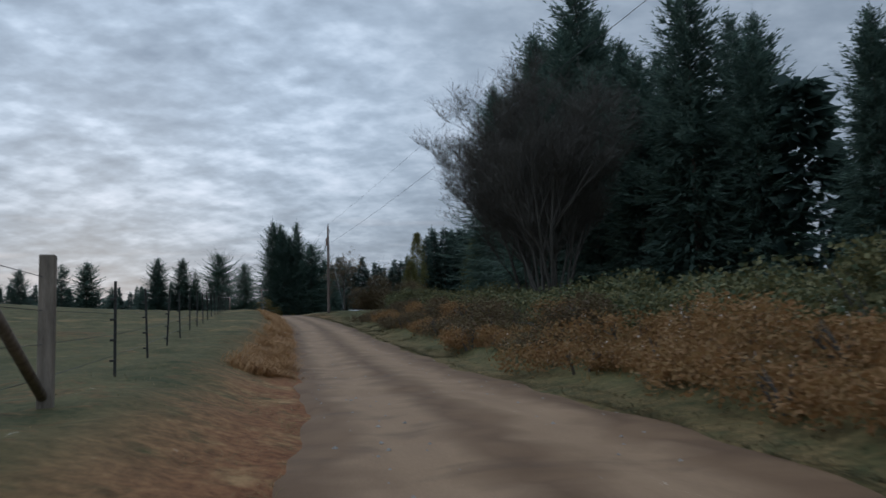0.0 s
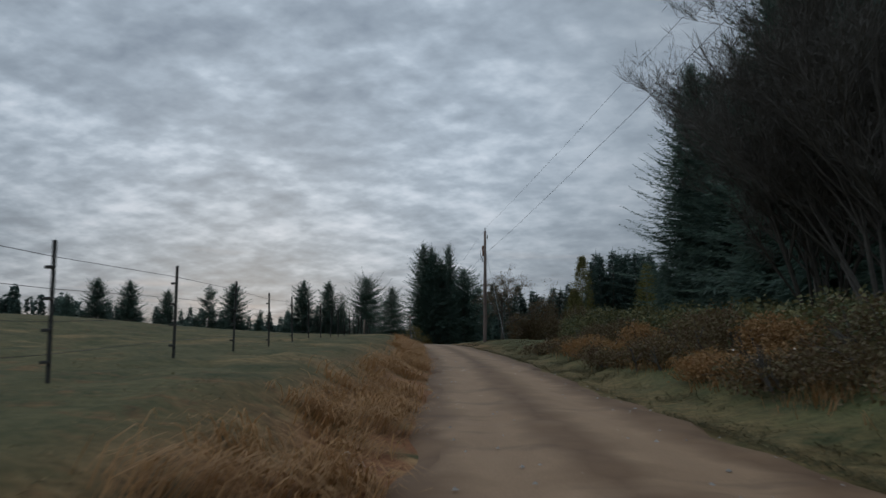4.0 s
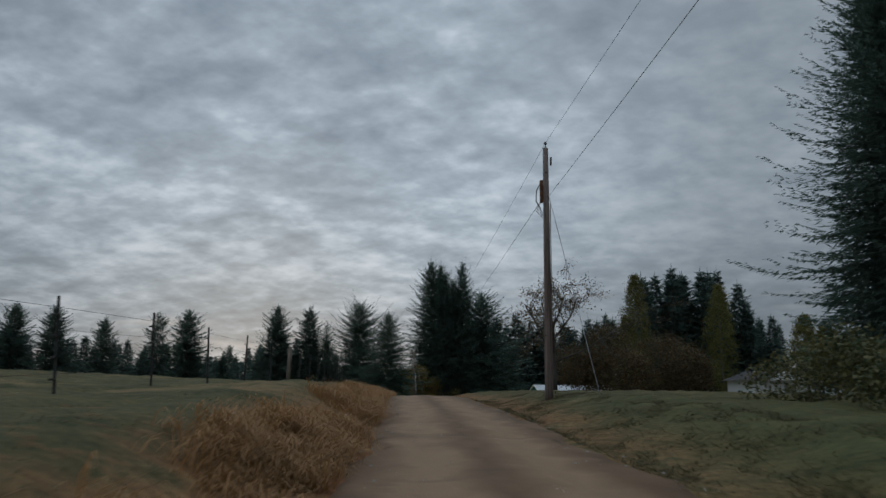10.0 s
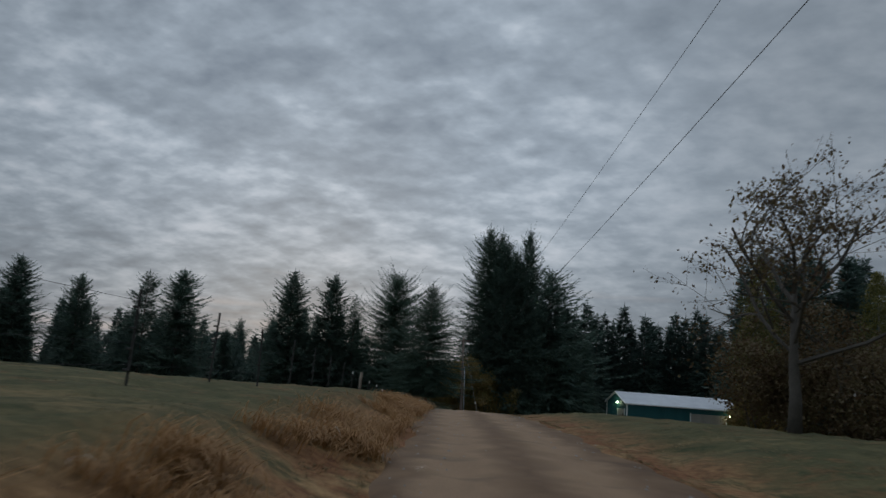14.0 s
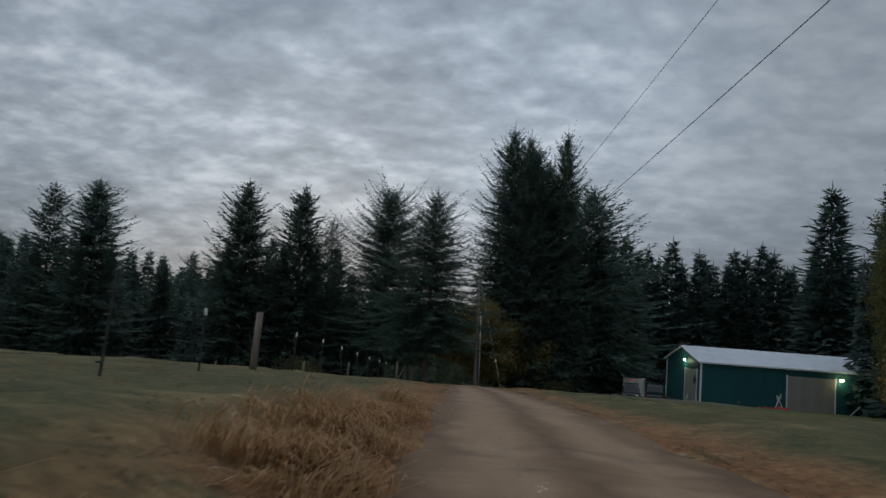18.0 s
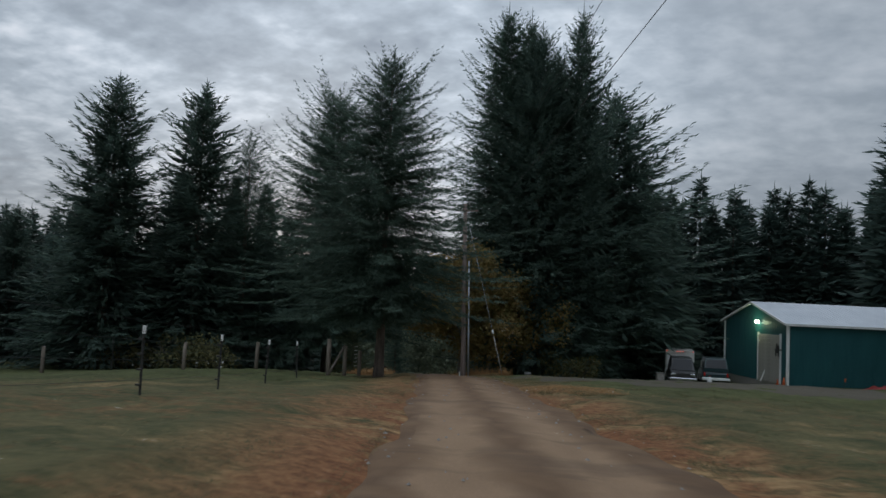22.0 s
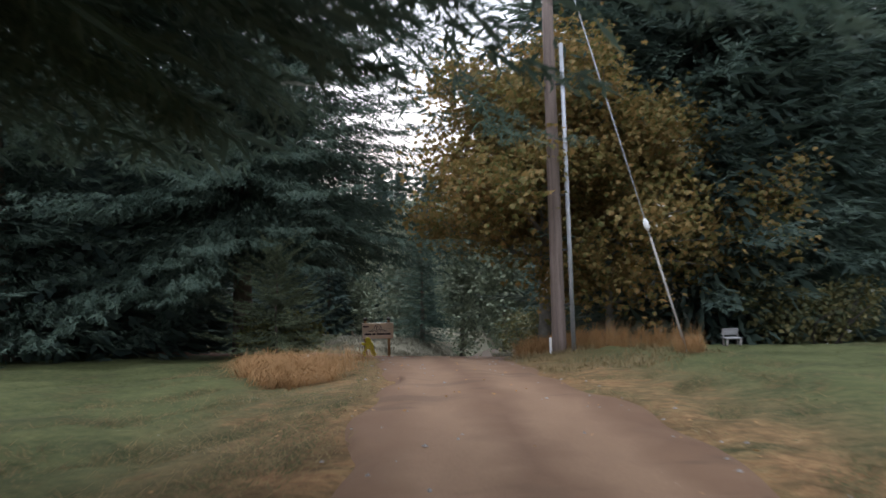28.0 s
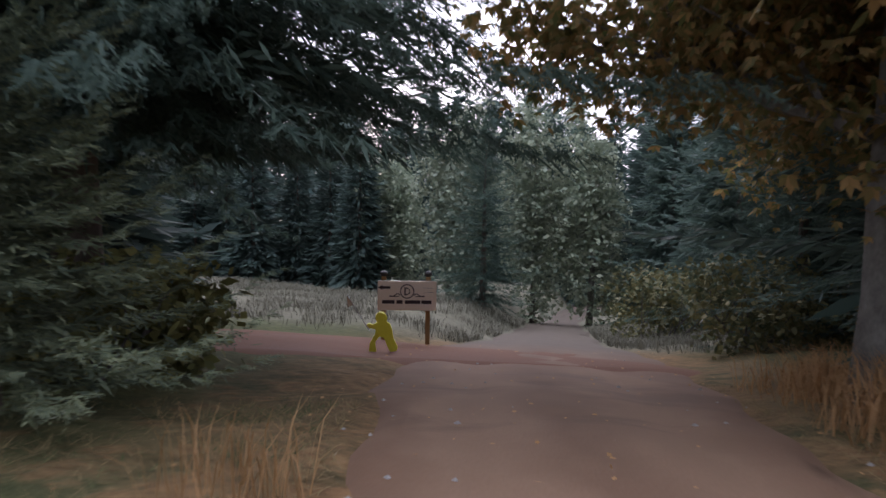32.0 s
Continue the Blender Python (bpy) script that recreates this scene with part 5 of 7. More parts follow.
def leafed_tree(name, x, y, h, r0, seed, label, bark, leaf, spread=0.7, per=10, reach=0.28, size=0.2, fork=0.25, depth=3, kids=3, up=0.2, group="", start=None, ln=0.45, slim=0.32):
    z = ground_z(x, y)
    t = thing(name, pose(x, y, z), label, "tree", group)
    out, tips = [], []
    fz = h * fork
    part("trunk", mesh_of("trunk", *tube([(0, 0, -0.3), (0.03, 0, fz * 0.5), (0, 0.04, fz), (0.03, 0, h * 0.62)], [r0 * 1.35, r0, r0 * 0.85, r0 * 0.3], 10), bark, True), bark, t)
    rnd = random.Random(seed)
    n = 9
    for s in range(n):
        a = 2.4 * s + rnd.uniform(-0.3, 0.3)
        f = fork + (0.62 - fork) * s / n
        out = []
        limbs(seed * 17 + s, (0, 0, h * f), (math.cos(a), math.sin(a), 0.55 + 0.9 * s / n), h * ln * rnd.uniform(0.75, 1.1) * (1 - 0.45 * s / n), r0 * 0.45, depth - 1, spread, kids, up, 0.12, out, tips, 5, 0.008)
        part("limb", mesh_of("limb", *join(out), bark), bark, t)
    build = palmate(seed, [tuple(p) for p in tips], per, reach, size, leaf) if name == "maple_tree" else leaf_cluster(seed, [tuple(p) for p in tips], per, reach, size, leaf, droop=0.8, slim=slim)
    part("crown", build, leaf, t)
    return t


# the small old fruit tree by the first pole, nearly bare
leafed_tree("apple_tree", 10.9, 111.5, 7.4, 0.17, 8, "old spreading fruit tree with sparse dark red leaves", M_TWIG, M_RUST, 0.85, 3, 0.16, 0.12, 0.26, 4, 3, -0.03, "", None, 0.62)
leafed_tree("russet_tree", 38.0, 117.0, 5.5, 0.14, 10, "small tree with deep red leaves by the house", M_GREYBARK, M_RUST, 0.75, 8, 0.3, 0.24, 0.25, 3, 3, 0.1, "russet trees")
# the maple behind the second pole
leafed_tree("maple_tree", 0.2, 193.4, 10.4, 0.21, 12, "maple turning yellow and brown beside the utility pole", M_GREYBARK, M_MAPLE, 0.75, 44, 0.42, 0.155, 0.2, 3, 4, 0.02, "maples beside the pole", None, 0.40, 0.36)
leafed_tree("maple_tree", 2.2, 194.6, 8.6, 0.16, 13, "maple turning yellow and brown beside the utility pole", M_GREYBARK, M_MAPLE, 0.75, 44, 0.44, 0.155, 0.14, 3, 4, 0.02, "maples beside the pole", None, 0.44, 0.36)
leafed_tree("maple_tree", 2.4, 199.5, 11.5, 0.16, 14, "maple turning yellow and brown beside the lower drive", M_GREYBARK, M_MAPLE, 0.75, 22, 0.42, 0.2, 0.2, 3, 4, 0.05, "maples beside the pole", None, 0.42, 0.26)

for k, (x, y, z, dx, dz, ln) in enumerate(((1.9, 192.6, 2.5, 0.9, -0.75, 1.7), (2.6, 192.9, 2.3, 1.0, -0.2, 2.0), (1.1, 192.4, 2.1, 0.5, -0.6, 1.1), (3.3, 193.2, 2.6, 0.9, -0.35, 1.6))):
    twigs, ends = [], []
    limbs(900 + k, (0, 0, 0), (dx, -0.35, dz), ln, 0.022, 2, 0.75, 2, -0.12, 0.16, twigs, ends, 5, 0.005)
    bough = thing("dead_bough", pose(x, y, ground_z(x, y) + z), "bare grey bough hanging below the maple leaves", "branch", "dead boughs")
    part("twigs", mesh_of("twigs", *join(twigs), M_GREYBARK, True), M_GREYBARK, bough)


def poplar(x, y, h, r, seed):
    z = ground_z(x, y)
    t = thing("poplar_tree", pose(x, y, z), "upright poplar with yellow-green leaves", "tree", "poplars")
    part("trunk", mesh_of("trunk", *tube([(0, 0, -0.3), (0, 0, h * 0.4), (0, 0, h * 0.9)], [0.28, 0.2, 0.05], 8), M_GREYBARK, True), M_GREYBARK, t)
    rr = np.random.RandomState(seed)
    n = 900
    f = rr.rand(n) ** 0.8
    rad = r * np.minimum(1.15 * (f + 0.12) ** 0.5, 1.6 * (1 - f) ** 0.6) * (0.75 + 0.35 * rr.rand(n)) * np.sqrt(rr.rand(n) * 0.7 + 0.3)
    a = rr.rand(n) * 6.283
    rad *= 1 + 0.25 * np.sin(3 * a + 9 * f)
    c = np.stack([rad * np.cos(a), rad * np.sin(a), h * (0.06 + 0.93 * f)], 1)
    part("crown", leaf_cluster(seed + 1, c, 18, 0.28, 0.2, M_POPLAR, droop=-0.7), M_POPLAR, t)


poplar(35.3, 181.0, 20.8 - ground_z(35.3, 181), 2.7, 21)
poplar(48.6, 180.8, 19.3 - ground_z(48.6, 180.8), 2.6, 22)
poplar(49.7, 155.6, 12.0, 2.2, 23)
poplar(53.0, 157.0, 11.0, 2.0, 24)
poplar(33.0, 177.5, 15.0, 2.3, 25)


def shrub(x, y, rx, ry_, h, seed, n, per, reach, size, material, label, group="shrubs", name="shrub", category="shrub"):
    z = ground_z(x, y)
    t = thing(name, pose(x, y, z - 0.05), label, category, group)
    pts = blob_points(seed, n, rx, ry_, h, 0.0)
    part("foliage", leaf_cluster(seed + 5, pts, per, reach, size, material, "foliage"), material, t)
    out, tips = [], []
    rnd = random.Random(seed)
    for s in range(5):
        a = rnd.uniform(0, 6.283)
        out = []
        limbs(seed * 13 + s, (0.3 * rx * math.cos(a), 0.3 * ry_ * math.sin(a), 0), (0.5 * math.cos(a), 0.5 * math.sin(a), 1), h * 0.75, 0.035, 1, 0.6, 3, 0.1, 0.15, out, tips, 4, 0.006)
        part("stem", mesh_of("stem", *join(out), M_TWIG), M_TWIG, t)
    return t


shrub(20.3, 125.0, 5.4, 4.6, 6.2, 31, 2200, 16, 0.3, 0.15, M_RUST, "broad rounded shrub with dull russet leaves")
shrub(16.0, 127.0, 3.0, 3.0, 4.2, 32, 1000, 16, 0.3, 0.15, M_RUST, "broad rounded shrub with dull russet leaves")
shrub(33.0, 171.0, 4.6, 4.2, 8.6, 33, 1500, 14, 0.32, 0.2, M_MAPLE, "tall shrub with olive-brown leaves under a poplar")
shrub(29.5, 166.0, 3.0, 3.0, 5.0, 34, 900, 14, 0.32, 0.2, M_MAPLE, "tall shrub with olive-brown leaves under a poplar")
# blackberry banks along the right of the first stretch
rb = random.Random(77)
for i, (y, d, rx, ry_, h) in enumerate(((3, 6.6, 2.2, 2.6, 2.2), (7.5, 6.6, 2.2, 2.8, 2.2), (12, 7.0, 2.2, 2.6, 2.2), (16.5, 7.6, 2.0, 2.6, 1.9), (21, 8.4, 1.9, 2.6, 1.35), (25.5, 8.2, 1.9, 2.6, 1.3), (30, 8.0, 1.9, 2.6, 1.35), (34.5, 7.8, 1.9, 2.6, 1.4), (39, 7.6, 1.9, 2.6, 1.4), (43.5, 7.4, 1.9, 2.6, 1.4), (48, 7.4, 1.9, 2.6, 1.5), (52.5, 7.6, 1.9, 2.6, 1.5), (57, 7.8, 2.0, 2.6, 1.6), (61.5, 8.0, 2.0, 2.6, 1.7), (66, 8.4, 2.1, 2.6, 1.7), (71, 9.2, 2.2, 2.8, 1.8), (76, 10.0, 2.2, 2.8, 1.8), (81, 11.0, 2.4, 2.8, 1.8))):
    shrub(float(road_x(y)) + d, y, rx, ry_, h, 100 + i, 640, 9, 0.16, 0.12, M_BRAMBLE, "tangled green blackberry thicket on the verge", "blackberry thickets", "bramble_thicket", "bramble")
for i in range(14):
    y = 6 + i * 5.2
    shrub(float(road_x(y)) + 12.5 + rb.uniform(-1, 1), y, 3.0, 3.2, rb.uniform(1.2, 2.0), 140 + i, 420, 8, 0.22, 0.2, M_BRAMBLE, "tangled green blackberry thicket under the firs", "blackberry thickets", "bramble_thicket", "bramble")
for i in range(15):
    y = 7 + i * 3.7
    edge = float(road_x(y)) + float(smooth_at(y, HALF_Y, HALF_W))
    m_ = M_FERN if i < 5 or i % 3 == 0 else M_RUST
    for d, h in ((1.3, 0.6), (2.6, 0.85)) if y < 24 else ((1.9, 0.7), (3.7, 1.1)):
        shrub(edge + d + rb.uniform(-0.3, 0.3), y + rb.uniform(-0.8, 0.8), 1.2, 2.3, h * rb.uniform(0.85, 1.2), 170 + 2 * i + (d > 2.6), 480, 9, 0.10, 0.075, m_, "rust-orange dying bracken at the road edge" if m_ is M_FERN else "dull russet weeds at the road edge", "bracken patches", "bracken_patch", "bracken")
# undergrowth at the lower end of the drive
# The yellow-green shrub is added to imitate a fir bough lit by headlights.
for i, (x, y, rx, ry_, h, m_, lab) in enumerate(((-7.6, 192.2, 1.2, 1.0, 1.1, M_POPLAR, "low yellow-green shrub in place of a headlit fir bough"), (4.5, 197.0, 2.4, 2.0, 2.6, M_BRAMBLE, "dark green undergrowth below the firs"), (1.2, 203.0, 2.0, 2.6, 2.0, M_BRAMBLE, "dark green undergrowth below the firs"),
                                     (0.0, 210.0, 2.0, 3.0, 2.4, M_BRAMBLE, "dark green undergrowth below the firs"), (-16.0, 184.5, 3.0, 2.0, 2.0, M_BRAMBLE, "dark green undergrowth below the firs"), (-21.0, 186.0, 3.0, 2.0, 2.0, M_BRAMBLE, "dark green undergrowth below the firs"), (8.0, 194.0, 2.5, 1.5, 2.2, M_BRAMBLE, "dark green undergrowth below the firs"))):
    shrub(x, y, rx, ry_, h, 200 + i, 420, 9, 0.18, 0.16, m_, lab, "undergrowth")
# pale broadleaf trees down the hill
for i, (x, y, h, w) in enumerate(((-9.4, 227, 10.0, 2.3), (-5.0, 232, 14.0, 2.8), (-1.6, 230, 13.0, 2.4), (-13.8, 231, 9.0, 2.6))):
    z = ground_z(x, y)
    t = thing("willow_tree", pose(x, y, z), "hazy pale green broadleaf tree down the hill", "tree", "pale trees down the hill")
    part("trunk", mesh_of("trunk", *tube([(0, 0, -0.3), (0.1, 0, h * 0.4), (0, 0, h * 0.85)], [0.2, 0.14, 0.04], 8), M_GREYBARK, True), M_GREYBARK, t)
    part("crown", leaf_cluster(300 + i, blob_points(310 + i, 900, w, w, h * 0.95, 0.4, 11), 9, 0.3, 0.3, M_WILLOW, droop=0.4), M_WILLOW, t)


# ---- the metal shed ----
SHED = pose(21.7, 190.9, -2.05, 0, 0, 5.5)
shed = thing("metal_shed", SHED, "teal metal-clad shed with a pale roof and two roll-up doors", "shed")
SL, SW, SE, SR = 19.0, 9.5, 4.05, 5.45


def ribbed(w, h, pitch=0.23):
    """A sheet of ribbed cladding, w along x and h up, its face towards -y."""
    V, F = [], []
    n = int(w / pitch)
    xs = []
    for i in range(n):
        a = i * w / n
        xs += [(a, 0), (a + 0.62 * w / n, 0), (a + 0.68 * w / n, -0.022), (a + 0.92 * w / n, -0.022), (a + 0.98 * w / n, 0)]
    xs.append((w, 0))
    for x, y in xs:
        V += [(x, y, 0), (x, y, h)]
    for i in range(len(xs) - 1):
        F.append((2 * i, 2 * i + 2, 2 * i + 3, 2 * i + 1))
    return V, F


def gable_sheet(w, e, r, pitch=0.23):
    V, F = ribbed(w, 1.0, pitch)
    V = [(x, y, z * (e + (r - e) * (1 - abs(x / (w / 2) - 1)))) for x, y, z in V]
    return V, F


part("front_wall", mesh_of("front_wall", *ribbed(SL, SE), M_TEAL), M_TEAL, shed)
part("back_wall", mesh_of("back_wall", *ribbed(SL, SE), M_TEAL), M_TEAL, shed, "", Matrix.Translation((SL, SW, 0)) @ pose(0, 0, 0, 0, 0, 180))
part("gable_wall", mesh_of("gable_wall", *gable_sheet(SW, SE, SR), M_TEAL), M_TEAL, shed, "", Matrix.Translation((0, SW, 0)) @ pose(0, 0, 0, 0, 0, -90))
part("gable_wall", mesh_of("gable_wall", *gable_sheet(SW, SE, SR), M_TEAL), M_TEAL, shed, "", Matrix.Translation((SL, 0, 0)) @ pose(0, 0, 0, 0, 0, 90))
for size, at in (((SL, 0.14, 0.9), (SL / 2, 0.09, -0.43)), ((SL, 0.14, 0.9), (SL / 2, SW - 0.09, -0.43)), ((0.14, SW - 0.34, 0.9), (0.09, SW / 2, -0.43)), ((0.14, SW - 0.34, 0.9), (SL - 0.09, SW / 2, -0.43))):
    part("footing", box(size, at, 0.01), M_STONE, shed, "concrete footing")
rise = math.hypot(SW / 2 + 0.2, SR - SE)
for s in (0, 1):
    sheet = ribbed(SL + 0.5, rise, 0.3)
    ang = math.degrees(math.atan2(SW / 2, SR - SE))
    m = Matrix.Translation((-0.25, -0.2, SE)) @ pose(0, 0, 0, -ang, 0, 0) if s == 0 else Matrix.Translation((SL + 0.25, SW + 0.2, SE)) @ pose(0, 0, 0, 0, 0, 180) @ pose(0, 0, 0, -ang, 0, 0)
    part("roof_slope", mesh_of("roof_slope", *sheet, M_ROOF), M_ROOF, shed, "pale ribbed metal roofing", m)
for x, y in ((0, 0), (SL, 0), (0, SW), (SL, SW)):
    part("corner_trim", box((0.16, 0.16, SE), (x, y, SE / 2), 0.01), M_WHITE, shed, "white corner trim")
for s in (0, 1):
    a, b = Vector((-0.27, -0.2 if s == 0 else SW + 0.2, SE - 0.05)), Vector((-0.27, SW / 2, SR - 0.02))
    part("rake_trim", mesh_of("rake_trim", *tube([a, b], [0.09, 0.09], 4), M_WHITE), M_WHITE, shed, "white rake trim")
part("eave_trim", box((SL + 0.5, 0.06, 0.16), (SL / 2, -0.22, SE - 0.06), 0.01), M_WHITE, shed, "white eave trim")


def roll_door(w, h, m):
    d = part("roll_door", box((w, 0.05, h), (w / 2, -0.05, h / 2), 0.005), M_DOORGREY, shed, "dusty grey roll-up door, closed", m)
    n = 12
    sl = bpy.data.meshes.new("slat")
    b = box((w - 0.04, 0.03, h / n - 0.03), (w / 2, -0.085, 0), 0.008)
    b.to_mesh(sl), b.free()
    sl.materials.append(M_DOORGREY)
    for i in range(n):
        part("slat", sl, M_DOORGREY, d, "", Matrix.Translation((0, 0, (i + 0.5) * h / n)))
    for x in (-0.06, w + 0.06):
        part("jamb", box((0.12, 0.1, h + 0.1), (x, -0.06, h / 2 + 0.05), 0.008), M_WHITE, d, "pale door jamb")


roll_door(3.0, 3.25, Matrix.Translation((0, 3.9, 0)) @ pose(0, 0, 0, 0, 0, -90))
roll_door(4.6, 3.3, Matrix.Translation((8.4, 0, 0)))


def wall_lamp(x, y, z, turn, glass, label, power, color):
    t = thing("wall_lamp", SHED @ Matrix.Translation((x, y, z)) @ pose(0, 0, 0, 0, 0, turn), label, "lamp", "lit lamps on the shed")
    part("housing", box((0.3, 0.14, 0.22), (0, -0.07, 0.06), 0.03), M_STEEL, t)
    part("lens", box((0.34, 0.2, 0.2), (0, -0.2, -0.02), 0.05), glass, t, "glowing lens")
    lamp = new("lamp_light", bpy.data.lights.new("lamp_light", "POINT"))
    lamp.data.energy, lamp.data.color, lamp.data.shadow_soft_size = power, color, 0.12
    lamp.matrix_basis = SHED @ Matrix.Translation((x, y, z)) @ pose(0, 0, 0, 0, 0, turn) @ Matrix.Translation((0, -0.5, -0.1))


wall_lamp(0, 3.9, 4.1, -90, M_LAMP, "lit greenish-white lamp above the gable door", 26, (0.8, 1.0, 0.6))
wall_lamp(13.6, 0, 3.25, 0, M_LAMPWARM, "lit yellowish lamp beside the long-side door", 26, (1.0, 0.92, 0.5))
# clutter along the shed
cone = thing("traffic_cone", SHED @ pose(-0.35, -0.2, 0.02), "small orange cone against the shed corner", "cone", "orange cones")
part("body", mesh_of("body", *tube([(0, 0, 0.03), (0, 0, 0.7)], [0.19, 0.03], 14), M_CONE, True), M_CONE, cone)
part("base", box((0.42, 0.42, 0.04), (0, 0, 0.0), 0.01), M_CONE, cone)
cone.scale = (0.62, 0.62, 0.72)
small = copy_thing(cone, SHED @ pose(-0.75, -0.15, 0.02))
small.scale = (0.5, 0.5, 0.55)
stake = thing("reflector_stake", SHED @ pose(3.3, -0.9, 0.0, 0, 8, 0), "thin stake with a small orange reflector", "stake")
part("rod", box((0.03, 0.02, 0.7), (0, 0, 0.35), 0.003), M_STEEL, stake)
part("reflector", box((0.09, 0.03, 0.24), (0, -0.02, 0.58), 0.01), M_CONE, stake, "bright orange reflector")
tarp = thing("tarp_heap", SHED @ pose(6.6, -1.5, -0.05, 0, 0, 0), "crumpled red tarpaulin heaped along the shed wall", "tarp")
rt = np.random.RandomState(44)
TU, TV = np.meshgrid(np.linspace(-1, 1, 36), np.linspace(-1, 1, 14))
TZ = 0.52 * np.maximum(1 - np.abs(TU) ** 2.4, 0) * np.maximum(1 - np.abs(TV) ** 2.2, 0) * (0.75 + 0.25 * np.sin(TU * 7 + TV * 2) + 0.18 * np.sin(TU * 15 - TV * 5)) + 0.03 * rt.rand(*TU.shape) * (np.abs(TU) < 0.98)
ti = (np.arange(13)[:, None] * 36 + np.arange(35)[None]).ravel()
part("sheet", np_mesh("sheet", np.stack([TU * 2.4, TV * 0.75, TZ], -1).reshape(-1, 3), np.stack([ti, ti + 1, ti + 37, ti + 36], 1), M_TARP), M_TARP, tarp)
for k in range(4):
    part("weight_stone", mesh_of("weight_stone", *tube([(-2.6 - 0.25 * k, -0.5, -0.02), (-2.6 - 0.25 * k, -0.5, 0.1), (-2.6 - 0.25 * k, -0.5, 0.17)], [0.11, 0.12, 0.05], 7), M_STONE), M_STONE, tarp, "pale stone")
for x, y, h, lean in ((6.9, -0.6, 1.7, 22), (7.9, -0.5, 1.6, -28), (14.2, -0.6, 1.4, 48), (-0.4, 2.9, 1.5, 24)):
    t = thing("leaning_board", SHED @ pose(x, y, 0, 0, lean, 0), "pale board leaning against the shed", "board", "leaning boards")
    part("plank", box((0.09, 0.05, h), (0, 0, h / 2), 0.006), M_WHITE, t)
    part("crosspiece", box((0.4, 0.03, 0.06), (0, -0.03, h * 0.8), 0.004), M_WHITE, t)
hoop = thing("basket_mount", SHED @ Matrix.Translation((-0.1, 0.62, 2.3)) @ pose(0, 0, 0, 0, 0, -90), "dark bracket mounted on the gable wall", "bracket")
part("arm", box((0.9, 0.06, 0.08), (0.1, -0.3, 0), 0.01), M_STEEL, hoop)
part("plate", box((0.4, 0.05, 0.5), (-0.3, -0.12, 0), 0.01), M_STEEL, hoop)
for k, (x, z, s) in enumerate(((-0.4, -0.25, 0.2), (0.0, -0.3, 0.16), (-0.25, 0.25, 0.15))):
    part("spoke", box((0.06, 0.05, s * 2), (x, -0.2, z), 0.01), M_STEEL, hoop)
tank = thing("storage_bin", pose(14.5, 195.2, ground_z(14.5, 195.2)), "squat pale bin standing beside the parked truck", "bin")
part("tub", box((0.52, 0.52, 0.85), (0, 0, 0.42), 0.05), M_STONE, tank)
part("lid", box((0.56, 0.56, 0.06), (0, 0, 0.87), 0.02), M_STONE, tank)
jug = thing("white_jug", pose(17.5, 193.6, ground_z(17.5, 193.6)), "white plastic jug on the gravel", "jug")
part("body", mesh_of("body", *tube([(0, 0, 0), (0, 0, 0.35), (0, 0, 0.5), (0, 0, 0.62)], [0.16, 0.17, 0.1, 0.05], 12), M_WHITE, True), M_WHITE, jug)
part("cap", mesh_of("cap", *tube([(0, 0, 0.62), (0, 0, 0.68)], [0.055, 0.055], 10), M_RED, True), M_RED, jug)


# ---- parked vehicles ----
def wheel(parent, x, y, r, w):
    t = part("wheel", mesh_of("tyre", *tube([(0, -w / 2, 0), (0, -w / 2 + 0.03, 0), (0, w / 2 - 0.03, 0), (0, w / 2, 0)], [r * 0.9, r, r, r * 0.9], 20), M_RUBBER, True), M_RUBBER, parent, "black tyre", Matrix.Translation((x, y, r)))
    part("rim", mesh_of("rim", *tube([(0, -w / 2 - 0.01, 0), (0, w / 2 + 0.01, 0)], [r * 0.6, r * 0.6], 16), M_GALV, True), M_GALV, t)


def hull(sections, w):
    """A body from side-view sections: (x, z low, z high, half-width share)."""
    V, F = [], []
    for x, a, b, k in sections:
        h = w / 2 * k
        V += [(x, -h, a), (x, -h * 1.02, (a + b) / 2), (x, -h * 0.9, b), (x, h * 0.9, b), (x, h * 1.02, (a + b) / 2), (x, h, a)]
    for i in range(len(sections) - 1):
        for k in range(6):
            j = (k + 1) % 6
            F.append((i * 6 + k, i * 6 + j, (i + 1) * 6 + j, (i + 1) * 6 + k))
    F.append(tuple(range(6)))
    F.append(tuple((len(sections) - 1) * 6 + k for k in range(6))[::-1])
    return V, F


